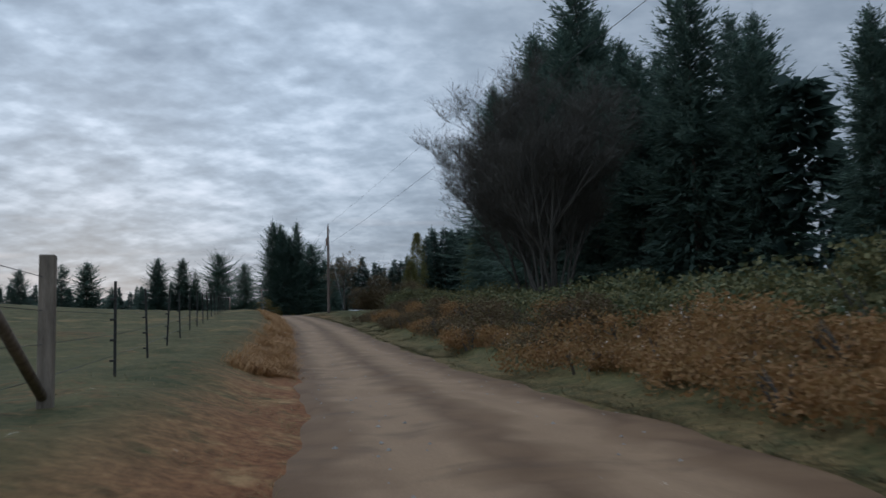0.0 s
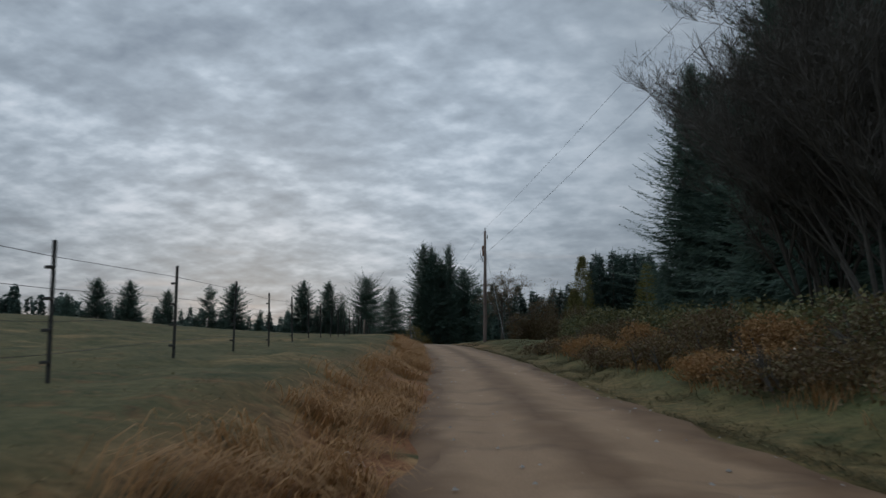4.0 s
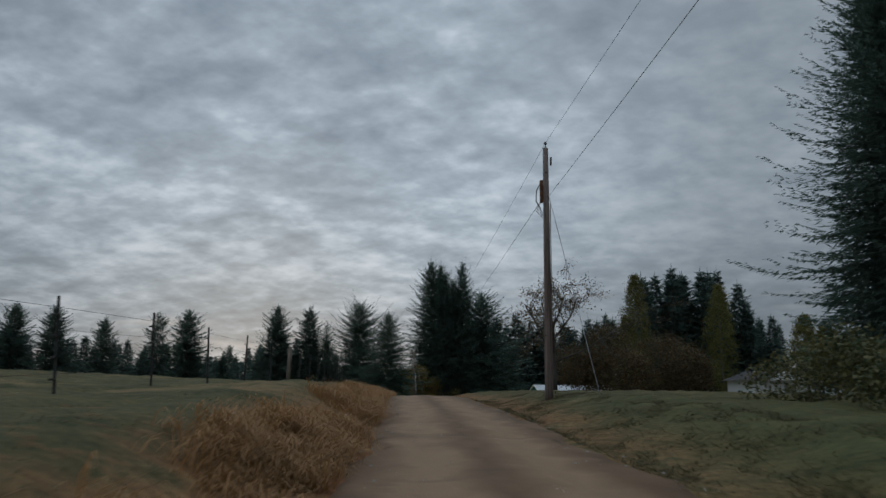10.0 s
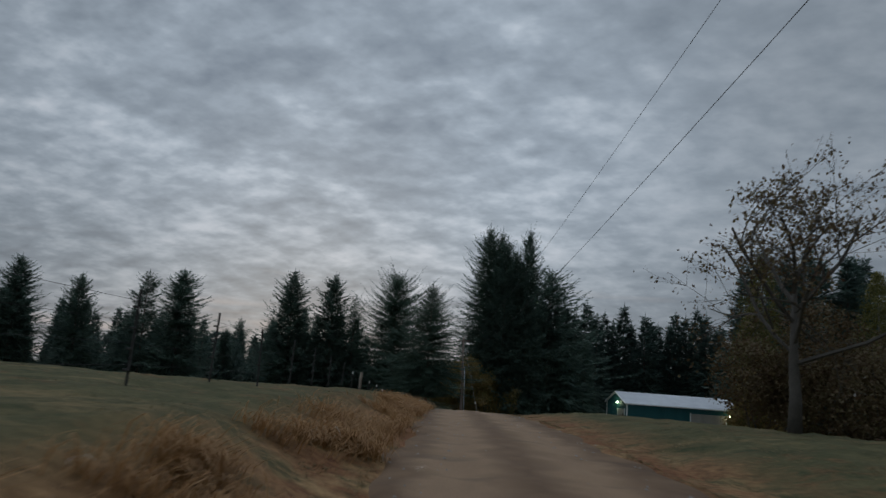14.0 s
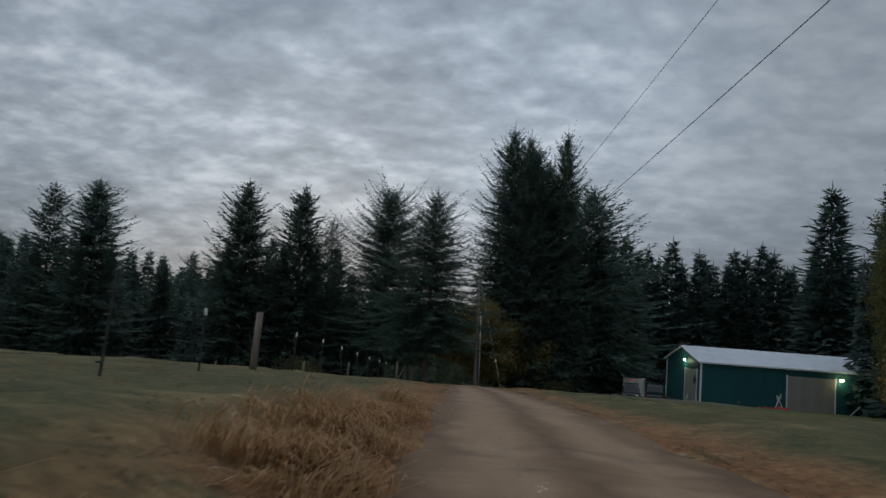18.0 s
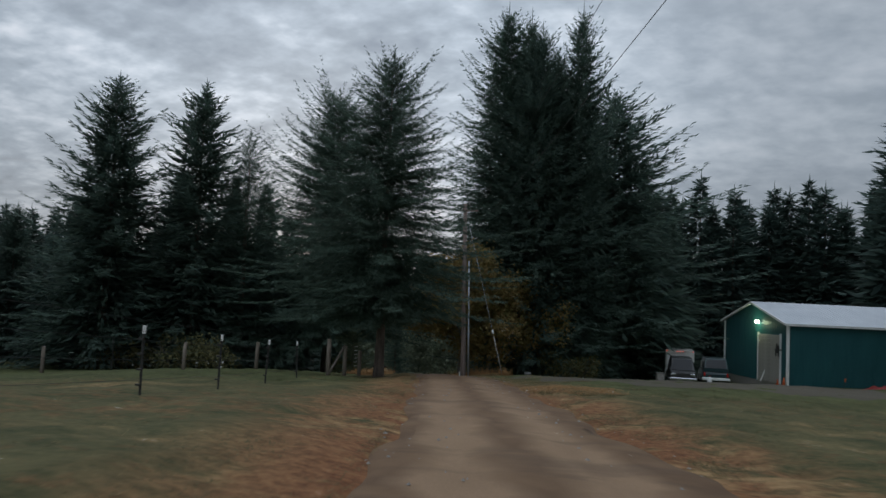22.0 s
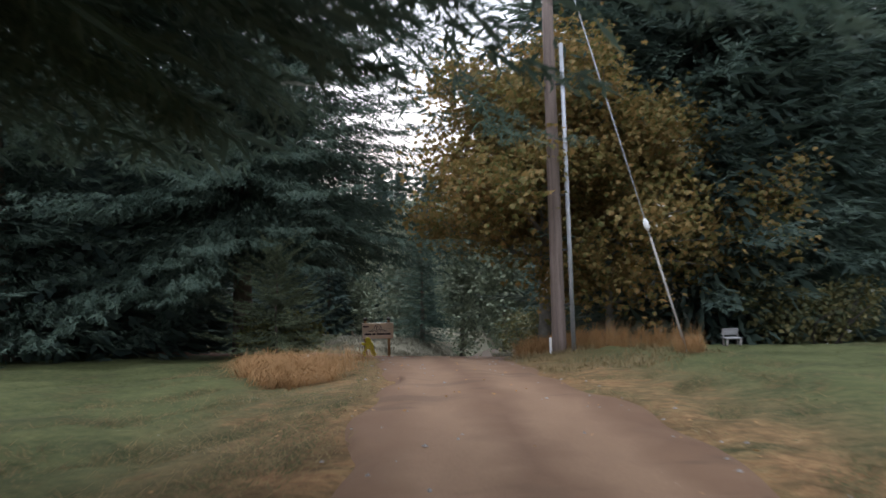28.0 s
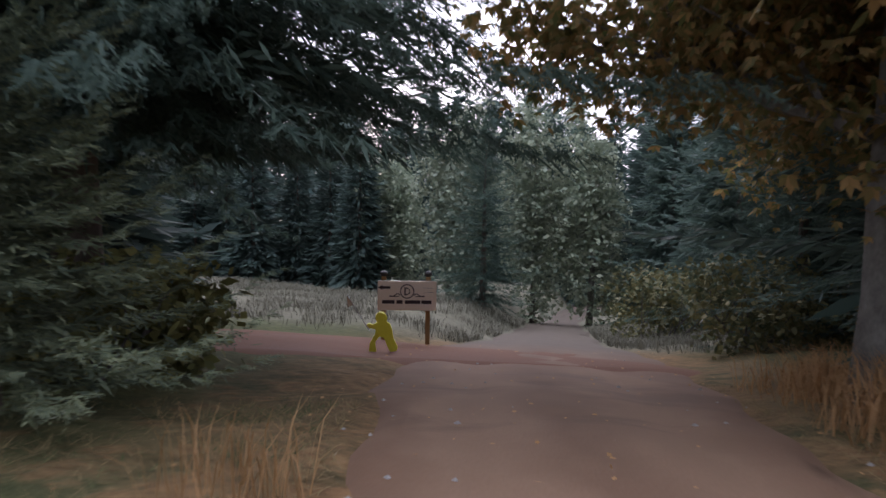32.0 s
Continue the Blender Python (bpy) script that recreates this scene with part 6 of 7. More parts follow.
def vehicle(name, m, label, paint, length, width, height, suv=True):
    t = thing(name, m, label, "car", "parked vehicles")
    L, b = length, height * 0.52
    part("body", mesh_of("body", *hull([(0, 0.45, b * 0.9, 0.86), (0.12, 0.32, b, 0.97), (L * 0.3, 0.28, b, 1), (L * 0.75, 0.28, b, 1), (L * 0.97, 0.32, b * 0.96, 0.97), (L, 0.42, b * 0.85, 0.88)], width), paint, False), paint, t)
    c0, c1 = (L * 0.22, L * 0.97) if suv else (L * 0.22, L * 0.82)
    part("cabin", mesh_of("cabin", *hull([(c0, b - 0.02, b + 0.02, 0.9), (c0 + 0.55, b - 0.02, height * 0.97, 0.82), (c0 + 0.8, b - 0.02, height, 0.8), (c1 - 0.4, b - 0.02, height, 0.8), (c1, b - 0.02, b + 0.25, 0.88)], width), paint, False), paint, t)
    hw = width * 0.36
    part("windscreen", mesh_of("windscreen", [(c0 - 0.01, -hw, b + 0.06), (c0 - 0.01, hw, b + 0.06), (c0 + 0.50, hw * 0.92, height * 0.94), (c0 + 0.50, -hw * 0.92, height * 0.94)], [(0, 1, 2, 3)], M_GLASS), M_GLASS, t, "dark glass windscreen")
    part("rear_window", mesh_of("rear_window", [(c1 + 0.01, hw, b + 0.28), (c1 + 0.01, -hw, b + 0.28), (c1 - 0.34, -hw * 0.92, height * 0.95), (c1 - 0.34, hw * 0.92, height * 0.95)], [(0, 1, 2, 3)], M_GLASS), M_GLASS, t, "dark glass rear window")
    for s in (-1, 1):
        part("side_window", box((L * 0.42, 0.02, height * 0.24), (L * 0.55, s * width * 0.435, b + height * 0.2), 0.004), M_GLASS, t, "dark glass side window")
        for x in (L * 0.17, L * 0.8):
            wheel(t, x, s * (width / 2 - 0.1), 0.34, 0.22)
        part("headlamp", box((0.06, 0.34, 0.16), (-0.01, s * width * 0.34, b * 0.8), 0.02), M_CHROME, t, "clear unlit headlamp")
        part("tail_lamp", box((0.05, 0.14, 0.28), (L + 0.01, s * width * 0.4, b * 0.82), 0.01), M_RED, t, "red tail lamp")
    part("grille", box((0.05, width * 0.4, 0.18), (-0.01, 0, b * 0.8), 0.01), M_STEEL, t)
    part("front_bumper", box((0.16, width * 0.98, 0.2), (-0.03, 0, 0.45), 0.04), M_CHROME if suv else paint, t)
    part("rear_bumper", box((0.16, width * 0.98, 0.2), (L + 0.03, 0, 0.52), 0.04), M_WHITE, t, "pale white bumper")
    part("licence_plate", box((0.02, 0.32, 0.15), (L + 0.115, 0, 0.52), 0.002), M_WHITE, t)
    return t


vehicle("pickup_truck", pose(15.85, 194.2, ground_z(16.1, 194.6) - 0.02, 0, 0, 78), "dusty grey sport utility parked nose out", M_CARGREY, 4.6, 1.9, 1.85)
vehicle("car", pose(19.35, 199.2, ground_z(18.6, 196.5) - 0.02, 0, 0, -103), "dark teal sport utility parked beside the shed, tail out", M_CARTEAL, 4.4, 1.95, 1.95)
tr = thing("box_trailer", pose(17.75, 202.2, ground_z(16.8, 200.2), 0, 0, -14), "white box trailer with red marker lamps", "trailer", "parked vehicles")
part("box_body", box((2.15, 4.4, 2.15), (0, 0, 1.52), 0.04), M_WHITE, tr)
part("chassis", box((1.95, 4.5, 0.16), (0, 0, 0.4), 0.02), M_STEEL, tr)
for s in (-1, 1):
    part("wheel", mesh_of("tyre", *tube([(s * 0.86, 0.3, 0.34), (s * 1.06, 0.3, 0.34)], [0.34, 0.34], 18), M_RUBBER, True), M_RUBBER, tr, "black tyre")
for x in (-0.97, -0.2, 0.0, 0.2, 0.97):
    part("marker_lamp", box((0.08, 0.05, 0.05), (x, -2.22, 2.53), 0.01), M_MARKER, tr, "small red marker lamp")

# ---- the white house ----
HOUSE = pose(30.2, 131.5, 1.0, 0, 0, -33)
hs = thing("bungalow", HOUSE, "long low white bungalow with a dark shingle roof", "house")
HL, HW, HE, HR = 19.0, 7.5, 2.45, 3.35


def block_wall(name, w, h, holes, m, th=0.15):
    """A wall with real openings: w along x, h up."""
    xs = sorted({0, w, *[v for a, b, c, d in holes for v in (a, c)]})
    zs = sorted({0, h, *[v for a, b, c, d in holes for v in (b, d)]})
    b = bmesh.new()
    for i in range(len(xs) - 1):
        for j in range(len(zs) - 1):
            cx, cz = (xs[i] + xs[i + 1]) / 2, (zs[j] + zs[j + 1]) / 2
            if any(a < cx < c and e < cz < d for a, e, c, d in holes):
                continue
            box((xs[i + 1] - xs[i], th, zs[j + 1] - zs[j]), (cx, th / 2, cz), 0, bm=b)
    return part(name, b, M_HOUSE, hs, "", m)


front_holes = [(7.6, 0.95, 8.1, 1.85), (10.2, 1.0, 12.0, 1.9), (15.0, 1.0, 16.6, 1.9)]
block_wall("front_wall", HL, HE, front_holes, Matrix.Identity(4))
block_wall("back_wall", HL, HE, [], Matrix.Translation((HL, HW, 0)) @ pose(0, 0, 0, 0, 0, 180))
block_wall("end_wall", HW - 0.3, HE, [], Matrix.Translation((0, HW - 0.15, 0)) @ pose(0, 0, 0, 0, 0, -90))
block_wall("end_wall", HW - 0.3, HE, [], Matrix.Translation((HL, 0.15, 0)) @ pose(0, 0, 0, 0, 0, 90))
for a, b_, c, d in front_holes:
    w = part("window", box((c - a, 0.03, d - b_), ((a + c) / 2, 0.08, (b_ + d) / 2), 0), M_GLASS, hs, "dark window glass")
    part("window_frame", box((0.05, 0.06, d - b_), ((a + c) / 2, 0.04, (b_ + d) / 2), 0.004), M_WHITE, w)
    part("window_sill", box((c - a + 0.1, 0.1, 0.05), ((a + c) / 2, -0.05, b_ - 0.02), 0.006), M_WHITE, w)
V = [(-0.4, -0.4, HE - 0.06), (HL + 0.4, -0.4, HE - 0.06), (HL + 0.4, HW + 0.4, HE - 0.06), (-0.4, HW + 0.4, HE - 0.06), (0.9, HW / 2, HR), (HL - 0.4, HW / 2, HR)]
part("roof", mesh_of("roof", V, [(0, 1, 5, 4), (2, 3, 4, 5), (3, 0, 4), (1, 2, 5), (3, 2, 1, 0)], M_SHINGLE), M_SHINGLE, hs, "dark shingle roof")
V = [(3.0, -0.55, HE - 0.02), (6.8, -0.55, HE - 0.02), (4.9, -0.55, HE + 0.75), (3.0, HW / 2, HE + 0.1), (6.8, HW / 2, HE + 0.1), (4.9, HW / 2, HE + 0.78)]
part("porch_gable", mesh_of("porch_gable", V, [(0, 1, 2), (0, 2, 5, 3), (2, 1, 4, 5), (1, 0, 3, 4)], M_HOUSE), M_HOUSE, hs, "pale gable over the porch")
for x in (3.2, 6.6):
    part("porch_post", box((0.12, 0.12, HE), (x, -0.5, HE / 2), 0.01), M_WHITE, hs)
part("front_door", box((0.9, 0.06, 2.0), (5.3, -0.04, 1.0), 0.01), M_DOORGREY, hs, "dull grey door")
for x, h in ((2.0, 0.25), (9.0, 0.3), (14.0, 0.25)):
    part("roof_vent", box((0.25, 0.25, h), (x, HW / 2 - 1.0, HR - 0.2), 0.02), M_WHITE, hs)

# ---- sign, warning figure and bench at the turn ----
SG = pose(-6.25, 201.25, -4.62, 0, 0, 12)
sg = thing("roadside_sign", SG, "pale painted board sign on two amber posts with a dark monogram", "sign")
for x in (-0.5, 0.45):
    p = part("sign_post", box((0.1, 0.1, 1.65), (x, 0.08, 0.75), 0.008), M_SIGNPOST, sg, "amber timber post")
    bm_ = bmesh.new()
    bmesh.ops.create_uvsphere(bm_, u_segments=12, v_segments=8, radius=0.085)
    bmesh.ops.scale(bm_, vec=(1, 1, 0.8), verts=bm_.verts)
    part("cap_light", bm_, M_STEEL, p, "dark round post cap", Matrix.Translation((x, 0.08, 1.63)))
bd = part("board", box((1.26, 0.04, 0.64), (0, 0, 1.17), 0.008), M_SIGN, sg, "pale cream sign board")


def on_board(name, x, z, w, h, turn=0.0, material=M_SIGNDARK):
    part(name, box((w, 0.006, h), (0, 0, 0), 0), material, bd, "", Matrix.Translation((x, -0.024, z)) @ pose(0, 0, 0, 0, turn, 0))


on_board("arrow_shaft", -0.46, 1.345, 0.2, 0.055)
part("arrow_head", mesh_of("arrow_head", [(-0.62, -0.024, 1.345), (-0.53, -0.024, 1.395), (-0.53, -0.024, 1.295)], [(0, 2, 1)], M_SIGNDARK), M_SIGNDARK, bd)
ring = [(0.0 + 0.145 * math.cos(a * math.pi / 16), -0.024, 1.265 + 0.145 * math.sin(a * math.pi / 16)) for a in range(33)]
part("monogram_ring", mesh_of("monogram_ring", *tube(ring, [0.012] * 33, 5), M_SIGNDARK), M_SIGNDARK, bd)
on_board("monogram_stem", -0.045, 1.265, 0.03, 0.17)
arc = [(-0.045 + 0.105 * math.sin(a * math.pi / 10), -0.024, 1.265 + 0.078 * math.cos(a * math.pi / 10)) for a in range(11)]
part("monogram_bow", mesh_of("monogram_bow", *tube(arc, [0.012] * 11, 5), M_SIGNDARK), M_SIGNDARK, bd)
for s in (-1, 1):
    curl = [(s * (0.15 + 0.02 * k), -0.024, 1.175 + 0.05 * math.sin(k * 0.55) * (1 - k / 14)) for k in range(12)]
    part("scroll", mesh_of("scroll", *tube(curl, [0.011] * 12, 5), M_SIGNDARK), M_SIGNDARK, bd)
    on_board("scroll_leaf", s * 0.28, 1.155, 0.2, 0.02)
for x, w in ((-0.40, 0.27), (-0.16, 0.13), (0.12, 0.33), (0.415, 0.22)):
    on_board("text_bar", x, 1.035, w, 0.075)
on_board("faint_stain", 0.46, 1.34, 0.22, 0.004)
on_board("faint_stain", 0.46, 1.25, 0.22, 0.004)

FG = pose(-6.1, 198.3, float(ground_z(-6.1, 198.3)) + 0.05, 0, 0, 12) @ Matrix.Scale(0.87, 4)
outline = [(-0.22, 0.0), (-0.07, 0.0), (-0.10, 0.2), (-0.02, 0.32), (0.08, 0.3), (0.18, 0.06), (0.22, 0.0), (0.34, 0.02), (0.36, 0.1), (0.27, 0.28), (0.24, 0.47), (0.2, 0.58), (0.13, 0.62),
           (0.14, 0.72), (0.09, 0.8), (0.0, 0.82), (-0.08, 0.78), (-0.1, 0.69), (-0.05, 0.61), (-0.14, 0.56), (-0.24, 0.59), (-0.28, 0.53), (-0.22, 0.49), (-0.08, 0.47), (-0.1, 0.36), (-0.2, 0.18)]
bm_ = bmesh.new()
vs = [bm_.verts.new((x, -0.04, z)) for x, z in outline]
fc = bm_.faces.new(vs)
ex = bmesh.ops.extrude_face_region(bm_, geom=[fc])
bmesh.ops.translate(bm_, vec=(0, 0.09, 0), verts=[v for v in ex["geom"] if isinstance(v, bmesh.types.BMVert)])
bmesh.ops.recalc_face_normals(bm_, faces=bm_.faces)
bmesh.ops.bevel(bm_, geom=list(bm_.edges), offset=0.012, segments=2, affect="EDGES")
fig = part("warning_figure", bm_, M_YELLOW, None, "", FG)
tagged(fig, "bright yellow moulded plastic caution figure on the dirt", "caution figure")
fl = thing("warning_flag", FG @ Matrix.Translation((-0.25, -0.05, 0.5)), "small pale pennant on a thin staff held by the figure", "flag")
part("staff", mesh_of("staff", *tube([(0.03, 0, -0.05), (-0.42, 0, 0.66)], [0.012, 0.01], 6), M_WHITE), M_WHITE, fl)
part("pennant", mesh_of("pennant", [(-0.42, 0, 0.66), (-0.30, 0.01, 0.46), (-0.41, 0, 0.40), (-0.42, 0.012, 0.66), (-0.30, 0.022, 0.46), (-0.41, 0.012, 0.40)], [(0, 2, 1), (3, 4, 5), (0, 1, 4, 3), (1, 2, 5, 4), (2, 0, 3, 5)], M_SIGN), M_SIGN, fl)
be = thing("small_bench", pose(4.65, 190.1, ground_z(4.65, 190.1), 0, 0, 10), "small pale wooden bench in the grass", "bench")
part("seat", box((0.42, 0.26, 0.035), (0, 0, 0.2), 0.01), M_BENCH, be)
part("backrest", box((0.42, 0.03, 0.17), (0, 0.12, 0.34), 0.012), M_BENCH, be)
for x in (-0.18, 0.18):
    part("back_post", box((0.035, 0.035, 0.26), (x, 0.1, 0.3), 0.006), M_BENCH, be)
for x in (-0.17, 0.17):
    for y in (-0.1, 0.1):
        part("leg", box((0.045, 0.045, 0.2), (x, y, 0.09), 0.004), M_STONE, be)


# ---- grasses and litter ----
def blades(name, seed, x, y, h, material, label, lean=0.35, width=0.012, category="grass"):
    """Bent grass blades standing at the given places; one object of many."""
    r = np.random.RandomState(seed)
    n = len(x)
    z = land(x, y) + 0.0
    P = np.stack([x, y, z - 0.02], 1)
    a = r.rand(n) * 6.283
    out = np.stack([np.cos(a), np.sin(a), np.zeros(n)], 1)
    k = lean * (0.4 + r.rand(n))
    h = h * (0.55 + 0.7 * r.rand(n))
    mid = P + out * (h * k * 0.35)[:, None] + np.array([0, 0, 1.0]) * (h * 0.6)[:, None]
    tip = P + out * (h * k)[:, None] + np.array([0, 0, 1.0]) * (h * (1 - 0.35 * k))[:, None]
    s = np.stack([-np.sin(a), np.cos(a), np.zeros(n)], 1) * (width * (0.6 + 0.8 * r.rand(n)))[:, None]
    V = np.stack([P - s, P + s, mid + s * 0.8, mid - s * 0.8, tip], 1).reshape(-1, 3)
    i = np.arange(n)[:, None] * 5
    F = np.concatenate([i + [0, 1, 2], i + [0, 2, 3], i + [3, 2, 4]], 1).reshape(-1, 3)
    return tagged(new(name, np_mesh(name, V, F, material)), label, category, kind="stuff")


def strewn(seed, n, y0, y1, d0, d1, side, clump=0.0, power=1.0):
    """Places beside the road: d from the road's edge, on side -1 or 1; clump gathers them into tufts."""
    r = np.random.RandomState(seed)
    y = r.uniform(y0, y1, n)
    d = d0 + (d1 - d0) * r.rand(n) ** power
    if clump:
        m = max(8, int(n / 60))
        cy, cd = r.uniform(y0, y1, m), d0 + (d1 - d0) * r.rand(m) ** power
        k = r.randint(0, m, n)
        y, d = cy[k] + clump * r.randn(n), cd[k] + clump * 0.8 * r.randn(n)
        d = np.maximum(d, d0 * 0.5)
    x = road_x(y) + side * (smooth_at(y, HALF_Y, HALF_W) + d)
    return x, y


def grass(name, seed, n, y0, y1, d0, d1, side, h, material, label, clump=0.0, power=1.0, lean=0.5, width=0.012):
    x, y = strewn(seed, n, y0, y1, d0, d1, side, clump, power)
    return blades(name, seed + 1, x, y, np.full(len(x), h), material, label, lean, width)


def tussocks(name, seed, count, per, y0, y1, d0, d1, side, h, material, label, width=0.006):
    """Lodged clumps: the blades of a clump arch over to one side together."""
    r = np.random.RandomState(seed)
    cx, cy = strewn(seed, count, y0, y1, d0, d1, side, 0.0, 1.3)
    keep = np.sin(cy * 0.55 + seed) + 0.6 * np.sin(cy * 1.3) + 0.7 * r.randn(count) > -0.7
    return lodged(name, seed, cx[keep], cy[keep], per, h, material, label, width)


def lodged(name, seed, cx, cy, per, h, material, label, width=0.006):
    r = np.random.RandomState(seed + 50)
    m = len(cx)
    ca, ch = r.normal(-0.6, 1.1, m), h * r.uniform(0.55, 1.25, m)
    k = np.repeat(np.arange(m), per)
    n = len(k)
    x, y = cx[k] + 0.16 * r.randn(n), cy[k] + 0.2 * r.randn(n)
    a, ln = ca[k] + 0.55 * r.randn(n), ch[k] * r.uniform(0.6, 1.15, n)
    out = np.stack([np.cos(a), np.sin(a), np.zeros(n)], 1)
    up = np.array([0, 0, 1.0])
    P = np.stack([x, y, land(x, y) - 0.02], 1)
    lift = r.uniform(0.45, 0.85, n)
    A = P + out * (ln * 0.22)[:, None] + up * (ln * 0.5 * lift)[:, None]
    B = A + out * (ln * 0.36)[:, None] + up * (ln * (0.28 * lift - 0.08))[:, None]
    T = B + out * (ln * 0.34)[:, None] - up * (ln * r.uniform(0.02, 0.26, n))[:, None]
    s_ = np.stack([-np.sin(a), np.cos(a), np.zeros(n)], 1) * (width * (0.6 + 0.8 * r.rand(n)))[:, None]
    V = np.stack([P - s_, P + s_, A + s_, A - s_, B + s_ * 0.8, B - s_ * 0.8, T], 1).reshape(-1, 3)
    i = np.arange(n)[:, None] * 7
    F = np.concatenate([i + [0, 1, 2], i + [0, 2, 3], i + [3, 2, 4], i + [3, 4, 5], i + [5, 4, 6]], 1).reshape(-1, 3)
    return tagged(new(name, np_mesh(name, V, F, material)), label, "grass", kind="stuff")


def turf(name, seed, n, y0, y1, d0, d1, side, h, material, label, power=1.2, width=0.0055):
    """Short sward: one leaning blade each, spread in loose drifts."""
    r = np.random.RandomState(seed)
    x, y = strewn(seed, n * 2, y0, y1, d0, d1, side, 0.0, power)
    keep = np.sin(x * 1.7 + 1.3 * np.sin(y * 0.8)) * np.sin(y * 1.3 + np.sin(x * 0.9)) + 0.9 * r.randn(len(x)) > 0.1
    x, y = x[keep][:n], y[keep][:n]
    n = len(x)
    a = r.rand(n) * 6.283
    hh = h * (0.5 + 0.9 * r.rand(n))
    P = np.stack([x, y, land(x, y) - 0.015], 1)
    tip = P + np.stack([np.cos(a) * hh * 1.7, np.sin(a) * hh * 1.7, hh * 0.55], 1)
    s_ = np.stack([-np.sin(a), np.cos(a), np.zeros(n)], 1) * (width * (0.6 + 0.8 * r.rand(n)))[:, None]
    V = np.stack([P - s_, P + s_, tip], 1).reshape(-1, 3)
    return tagged(new(name, np_mesh(name, V, np.arange(n * 3).reshape(-1, 3), material)), label, "grass", kind="stuff")


tussocks("tall_dry_grass", 1, 260, 80, 24, 74, 0.3, 1.3, -1, 0.5, M_DRY, "lodged tussocks of bleached tan grass on the bank")
tussocks("tall_dry_grass", 2, 350, 80, 66, 132, 0.3, 1.4, -1, 0.52, M_DRY, "lodged tussocks of bleached tan grass on the bank")
turf("pasture_grass", 3, 110000, 6, 135, 0.5, 14, -1, 0.032, M_GREEN, "short dull green pasture grass", 1.6)
turf("pasture_grass", 4, 60000, 120, 170, 0.2, 13, -1, 0.032, M_GREEN, "short dull green pasture grass", 1.5)
turf("dry_pasture_grass", 5, 40000, 6, 172, 0.1, 11, -1, 0.036, M_STRAW, "thin dry grass scattered over the pasture", 1.7)
turf("verge_grass", 6, 90000, 2, 96, 0.0, 3.6, 1, 0.09, M_VERGE, "rank green and brown grass along the road edge", 1.2, 0.007)
grass("dry_verge_grass", 7, 12000, 10, 64, 1.8, 4.4, 1, 0.4, M_FERN, "reddish dry stalks along the verge", 0.4, 1.0, 0.8, 0.008)
turf("dry_verge_grass", 8, 80000, 62, 172, 0.2, 14, 1, 0.045, M_STRAW, "thin dry grass over the meadow", 1.5)
turf("meadow_grass", 9, 80000, 62, 172, 0.2, 13, 1, 0.05, M_GREEN, "short dull meadow grass", 1.5)
rh = np.random.RandomState(91)
hn = 95
hy = 183.0 + 5.0 * rh.rand(hn)
hx = -4.35 - 0.42 * (hy - 183) + 0.62 * rh.uniform(-1, 1, hn)
lodged("tussock_heap", 92, hx, hy, 75, 0.5 + 0.25 * np.sin((hy - 183.0) / 5.0 * 3.14), M_DRY, "heap of bleached tussock grass beside the drive", 0.005)
hn = 1900
ha, hr = rh.rand(hn) * 6.283, np.sqrt(rh.rand(hn))
blades("tussock_heap", 93, 3.7 + 1.7 * hr * np.cos(ha), 163.2 + 2.2 * hr * np.sin(ha), 0.2 - 0.1 * hr, M_DRY, "low heap of bleached grass at the edge of the gravel", 2.0, 0.006)
grass("tall_dry_grass", 15, 380, 184, 189, 0.2, 1.4, -1, 0.5, M_DRY, "thin dry seed stalks beside the drive", 0.25, 1.0, 0.5, 0.004)
grass("tall_dry_grass", 11, 3600, 190.5, 195.5, 0.5, 2.6, 1, 0.6, M_DRY, "tall bleached grass round the pole foot", 0.25, 1.0, 0.8, 0.006)
# These stalks get the brighter grass colour to imitate headlights on them.
hn = 1500
ha = rh.rand(hn)
clump = np.round(ha * 9) / 9 + 0.035 * rh.randn(hn)
blades("tall_dry_grass", 94, 0.75 + 2.6 * clump, 190.3 - 1.6 * clump + 0.3 * rh.randn(hn), 0.42 + 0.3 * np.sin(clump * 23.0) ** 2, M_DRY, "thin bleached stalks between the pole and the guy wire", 0.3, 0.004)
hn = 420
ha, hr = rh.rand(hn) * 6.283, 0.32 * np.sqrt(rh.rand(hn))
blades("tall_dry_grass", 95, 2.85 + hr * np.cos(ha), 186.6 + hr * np.sin(ha), 0.5 - 0.4 * hr, M_DRY, "dry grass tuft round the guy wire anchor", 0.6, 0.004)
grass("tall_dry_grass", 19, 2600, 184, 191, 0.3, 3.4, 1, 0.2, M_STRAW, "thin bleached grass beside the drive", 0.3, 1.0, 1.0, 0.005)
for k, (sd, y0, y1) in enumerate(((-1, 2, 190), (1, 2, 196))):
    turf("edge_grass", 20 + k, 36000, y0, y1, -0.4, 0.7, sd, 0.06, M_STRAW, "thin dry grass creeping over the road edge", 1.0)
turf("lawn_grass", 12, 80000, 160, 192, 0.3, 9, 1, 0.05, M_LAWN, "short green lawn grass", 1.3)
turf("lawn_grass", 14, 80000, 164, 192, 0.3, 10, -1, 0.05, M_LAWN, "short green lawn grass", 1.2)
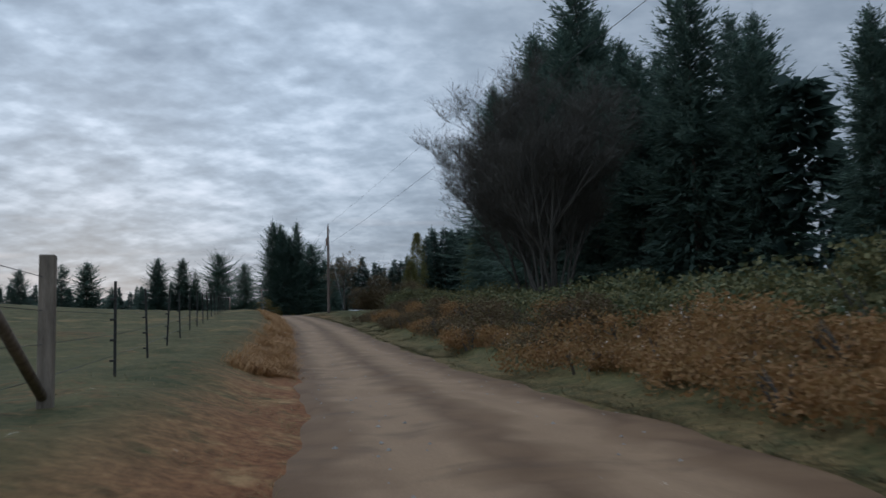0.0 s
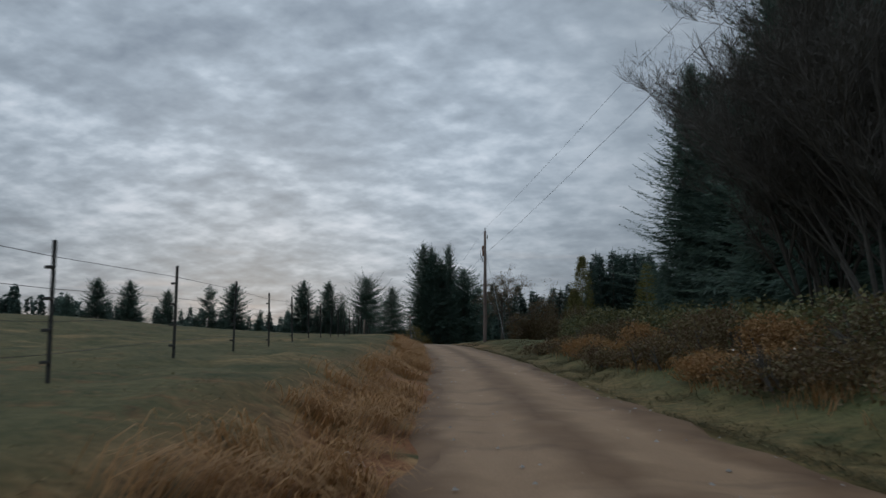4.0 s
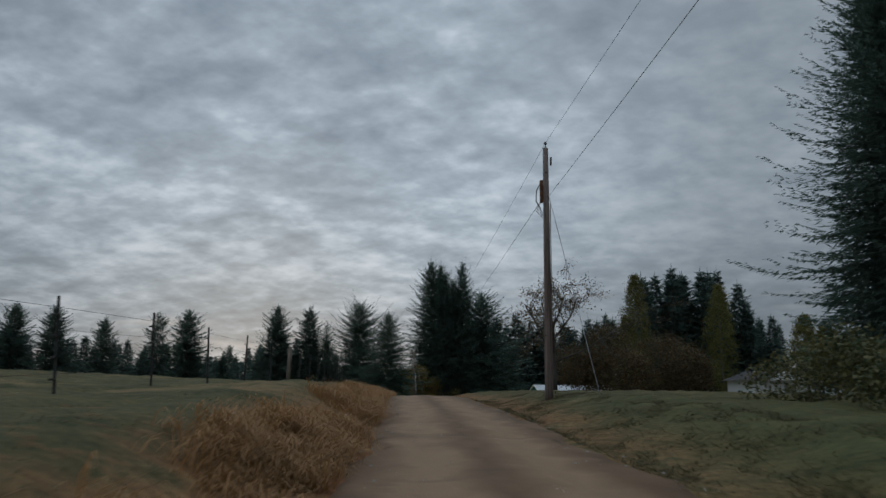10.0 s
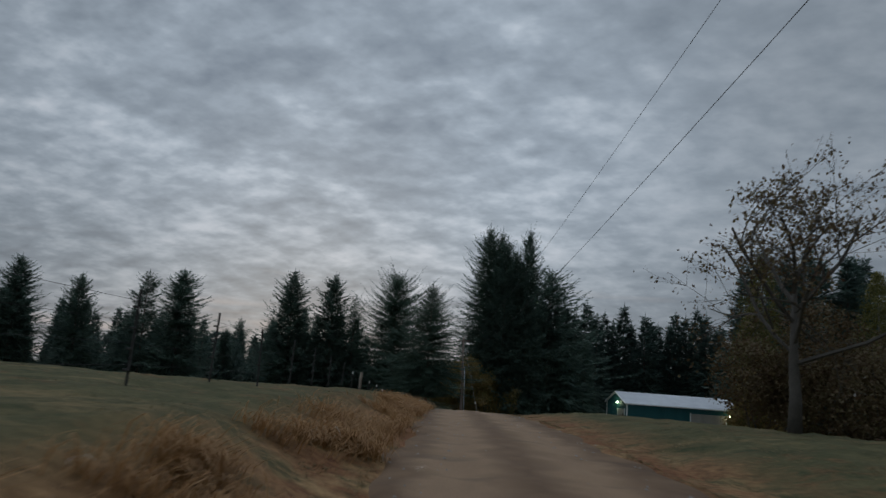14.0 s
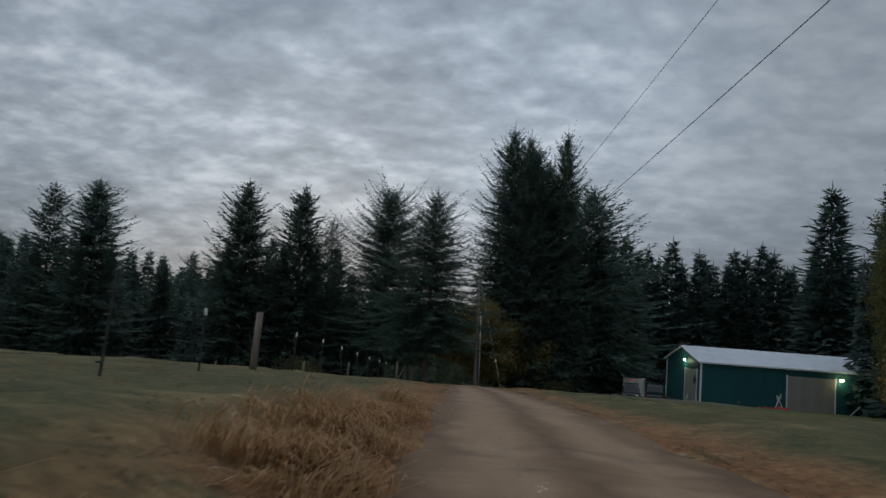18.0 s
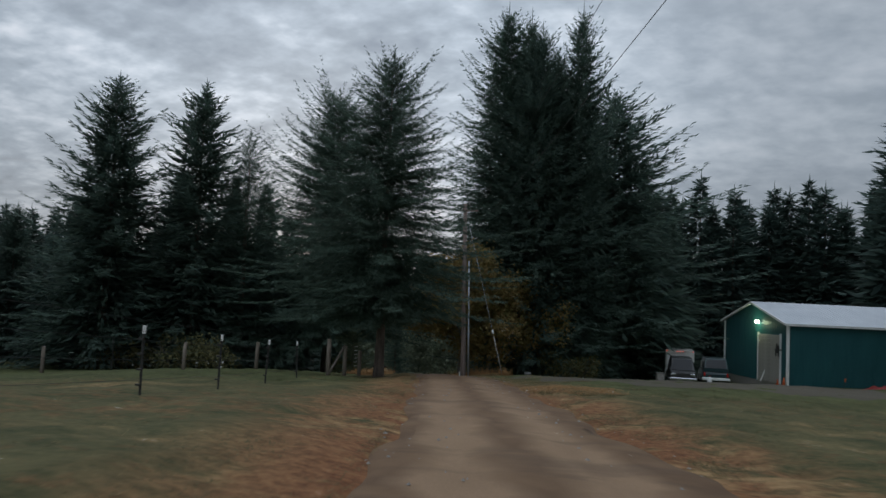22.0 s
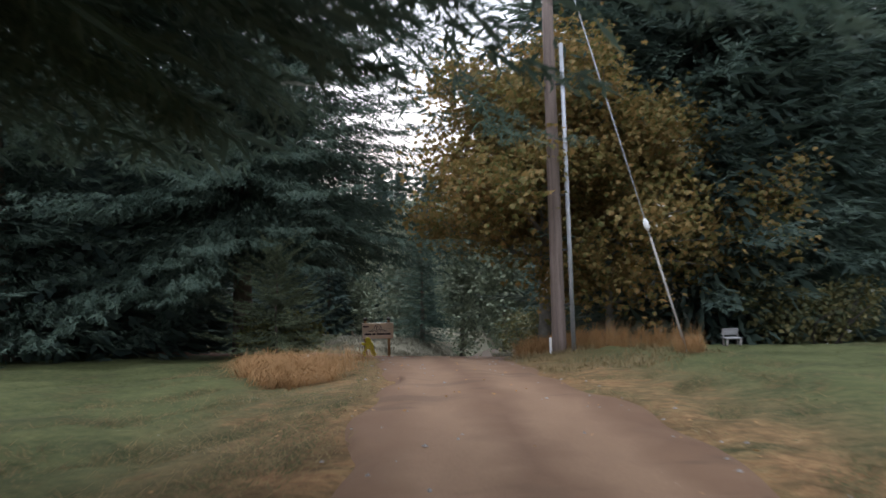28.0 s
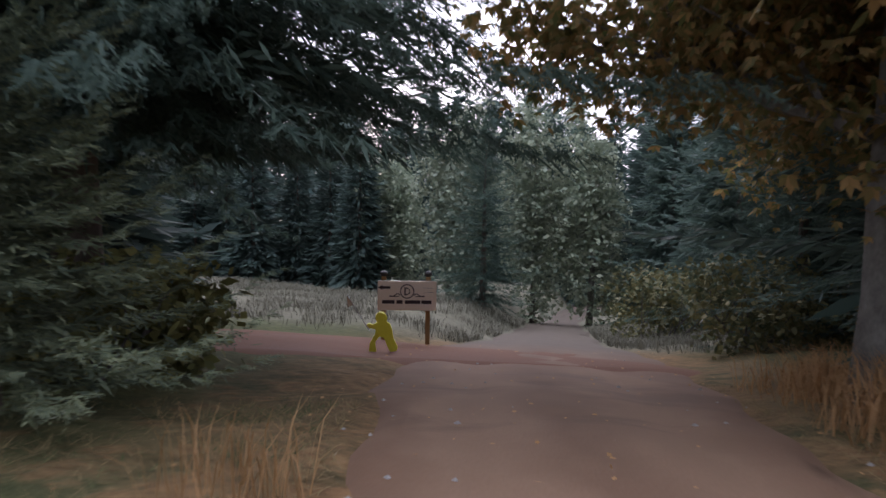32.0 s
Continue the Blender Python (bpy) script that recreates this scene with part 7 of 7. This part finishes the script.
turf("dry_lawn_grass", 16, 30000, 160, 196, 0.1, 4, 1, 0.08, M_STRAW, "thin dry grass along the drive edge", 1.2)
turf("dry_lawn_grass", 17, 30000, 164, 192, 0.1, 4, -1, 0.08, M_STRAW, "thin dry grass along the drive edge", 1.2)
grass("field_grass", 13, 16000, 203, 226, 0.2, 16, -1, 0.35, M_PALEGRASS, "pale bleached grass in the field behind the sign", 0.5, 1.0, 0.8, 0.010)
grass("field_grass", 18, 5000, 204, 222, 0.2, 4, 1, 0.35, M_PALEGRASS, "pale bleached grass beside the lower drive", 0.5, 1.0, 0.8, 0.010)

# fallen leaves and pebbles on the drive
rl = np.random.RandomState(9)
n = 350
yy = rl.uniform(160, 204, n)
xx = road_x(yy) + rl.uniform(-2.6, 2.6, n)
P = np.stack([xx, yy, np.maximum(land(xx, yy), road_z(yy) + 0.02) + 0.05], 1)
D = unit(np.concatenate([rl.randn(n, 2), 0.12 * rl.randn(n, 1)], 1))
U = unit(np.cross(D, np.array([0, 0, 1.0]) + 0.3 * rl.randn(n, 3)))
L = 0.03 + 0.035 * rl.rand(n)
tagged(new("fallen_leaves", np_mesh("fallen_leaves", *shards(P, D, U, L, L * 0.35), M_DRY)), "scattered dry fallen leaves on the drive", "leaves", kind="stuff")
V, F = [], []
for k in range(1400):
    y = rl.uniform(0, 200)
    x = float(road_x(y)) + rl.uniform(-1.9, 1.9)
    s = rl.uniform(0.012, 0.035)
    z = float(road_z(y)) + 0.02
    o = len(V)
    for dx, dy, dz in ((1, 0, 0), (0, 1, 0), (-1, 0, 0), (0, -1, 0), (0, 0, 0.7)):
        V.append((x + s * dx * rl.uniform(0.7, 1.2), y + s * dy * rl.uniform(0.7, 1.2), z + s * dz))
    F += [(o, o + 1, o + 4), (o + 1, o + 2, o + 4), (o + 2, o + 3, o + 4), (o + 3, o, o + 4)]
tagged(new("loose_gravel", mesh_of("loose_gravel", V, F, M_STONE)), "loose pale gravel stones on the drive", "gravel", kind="stuff")
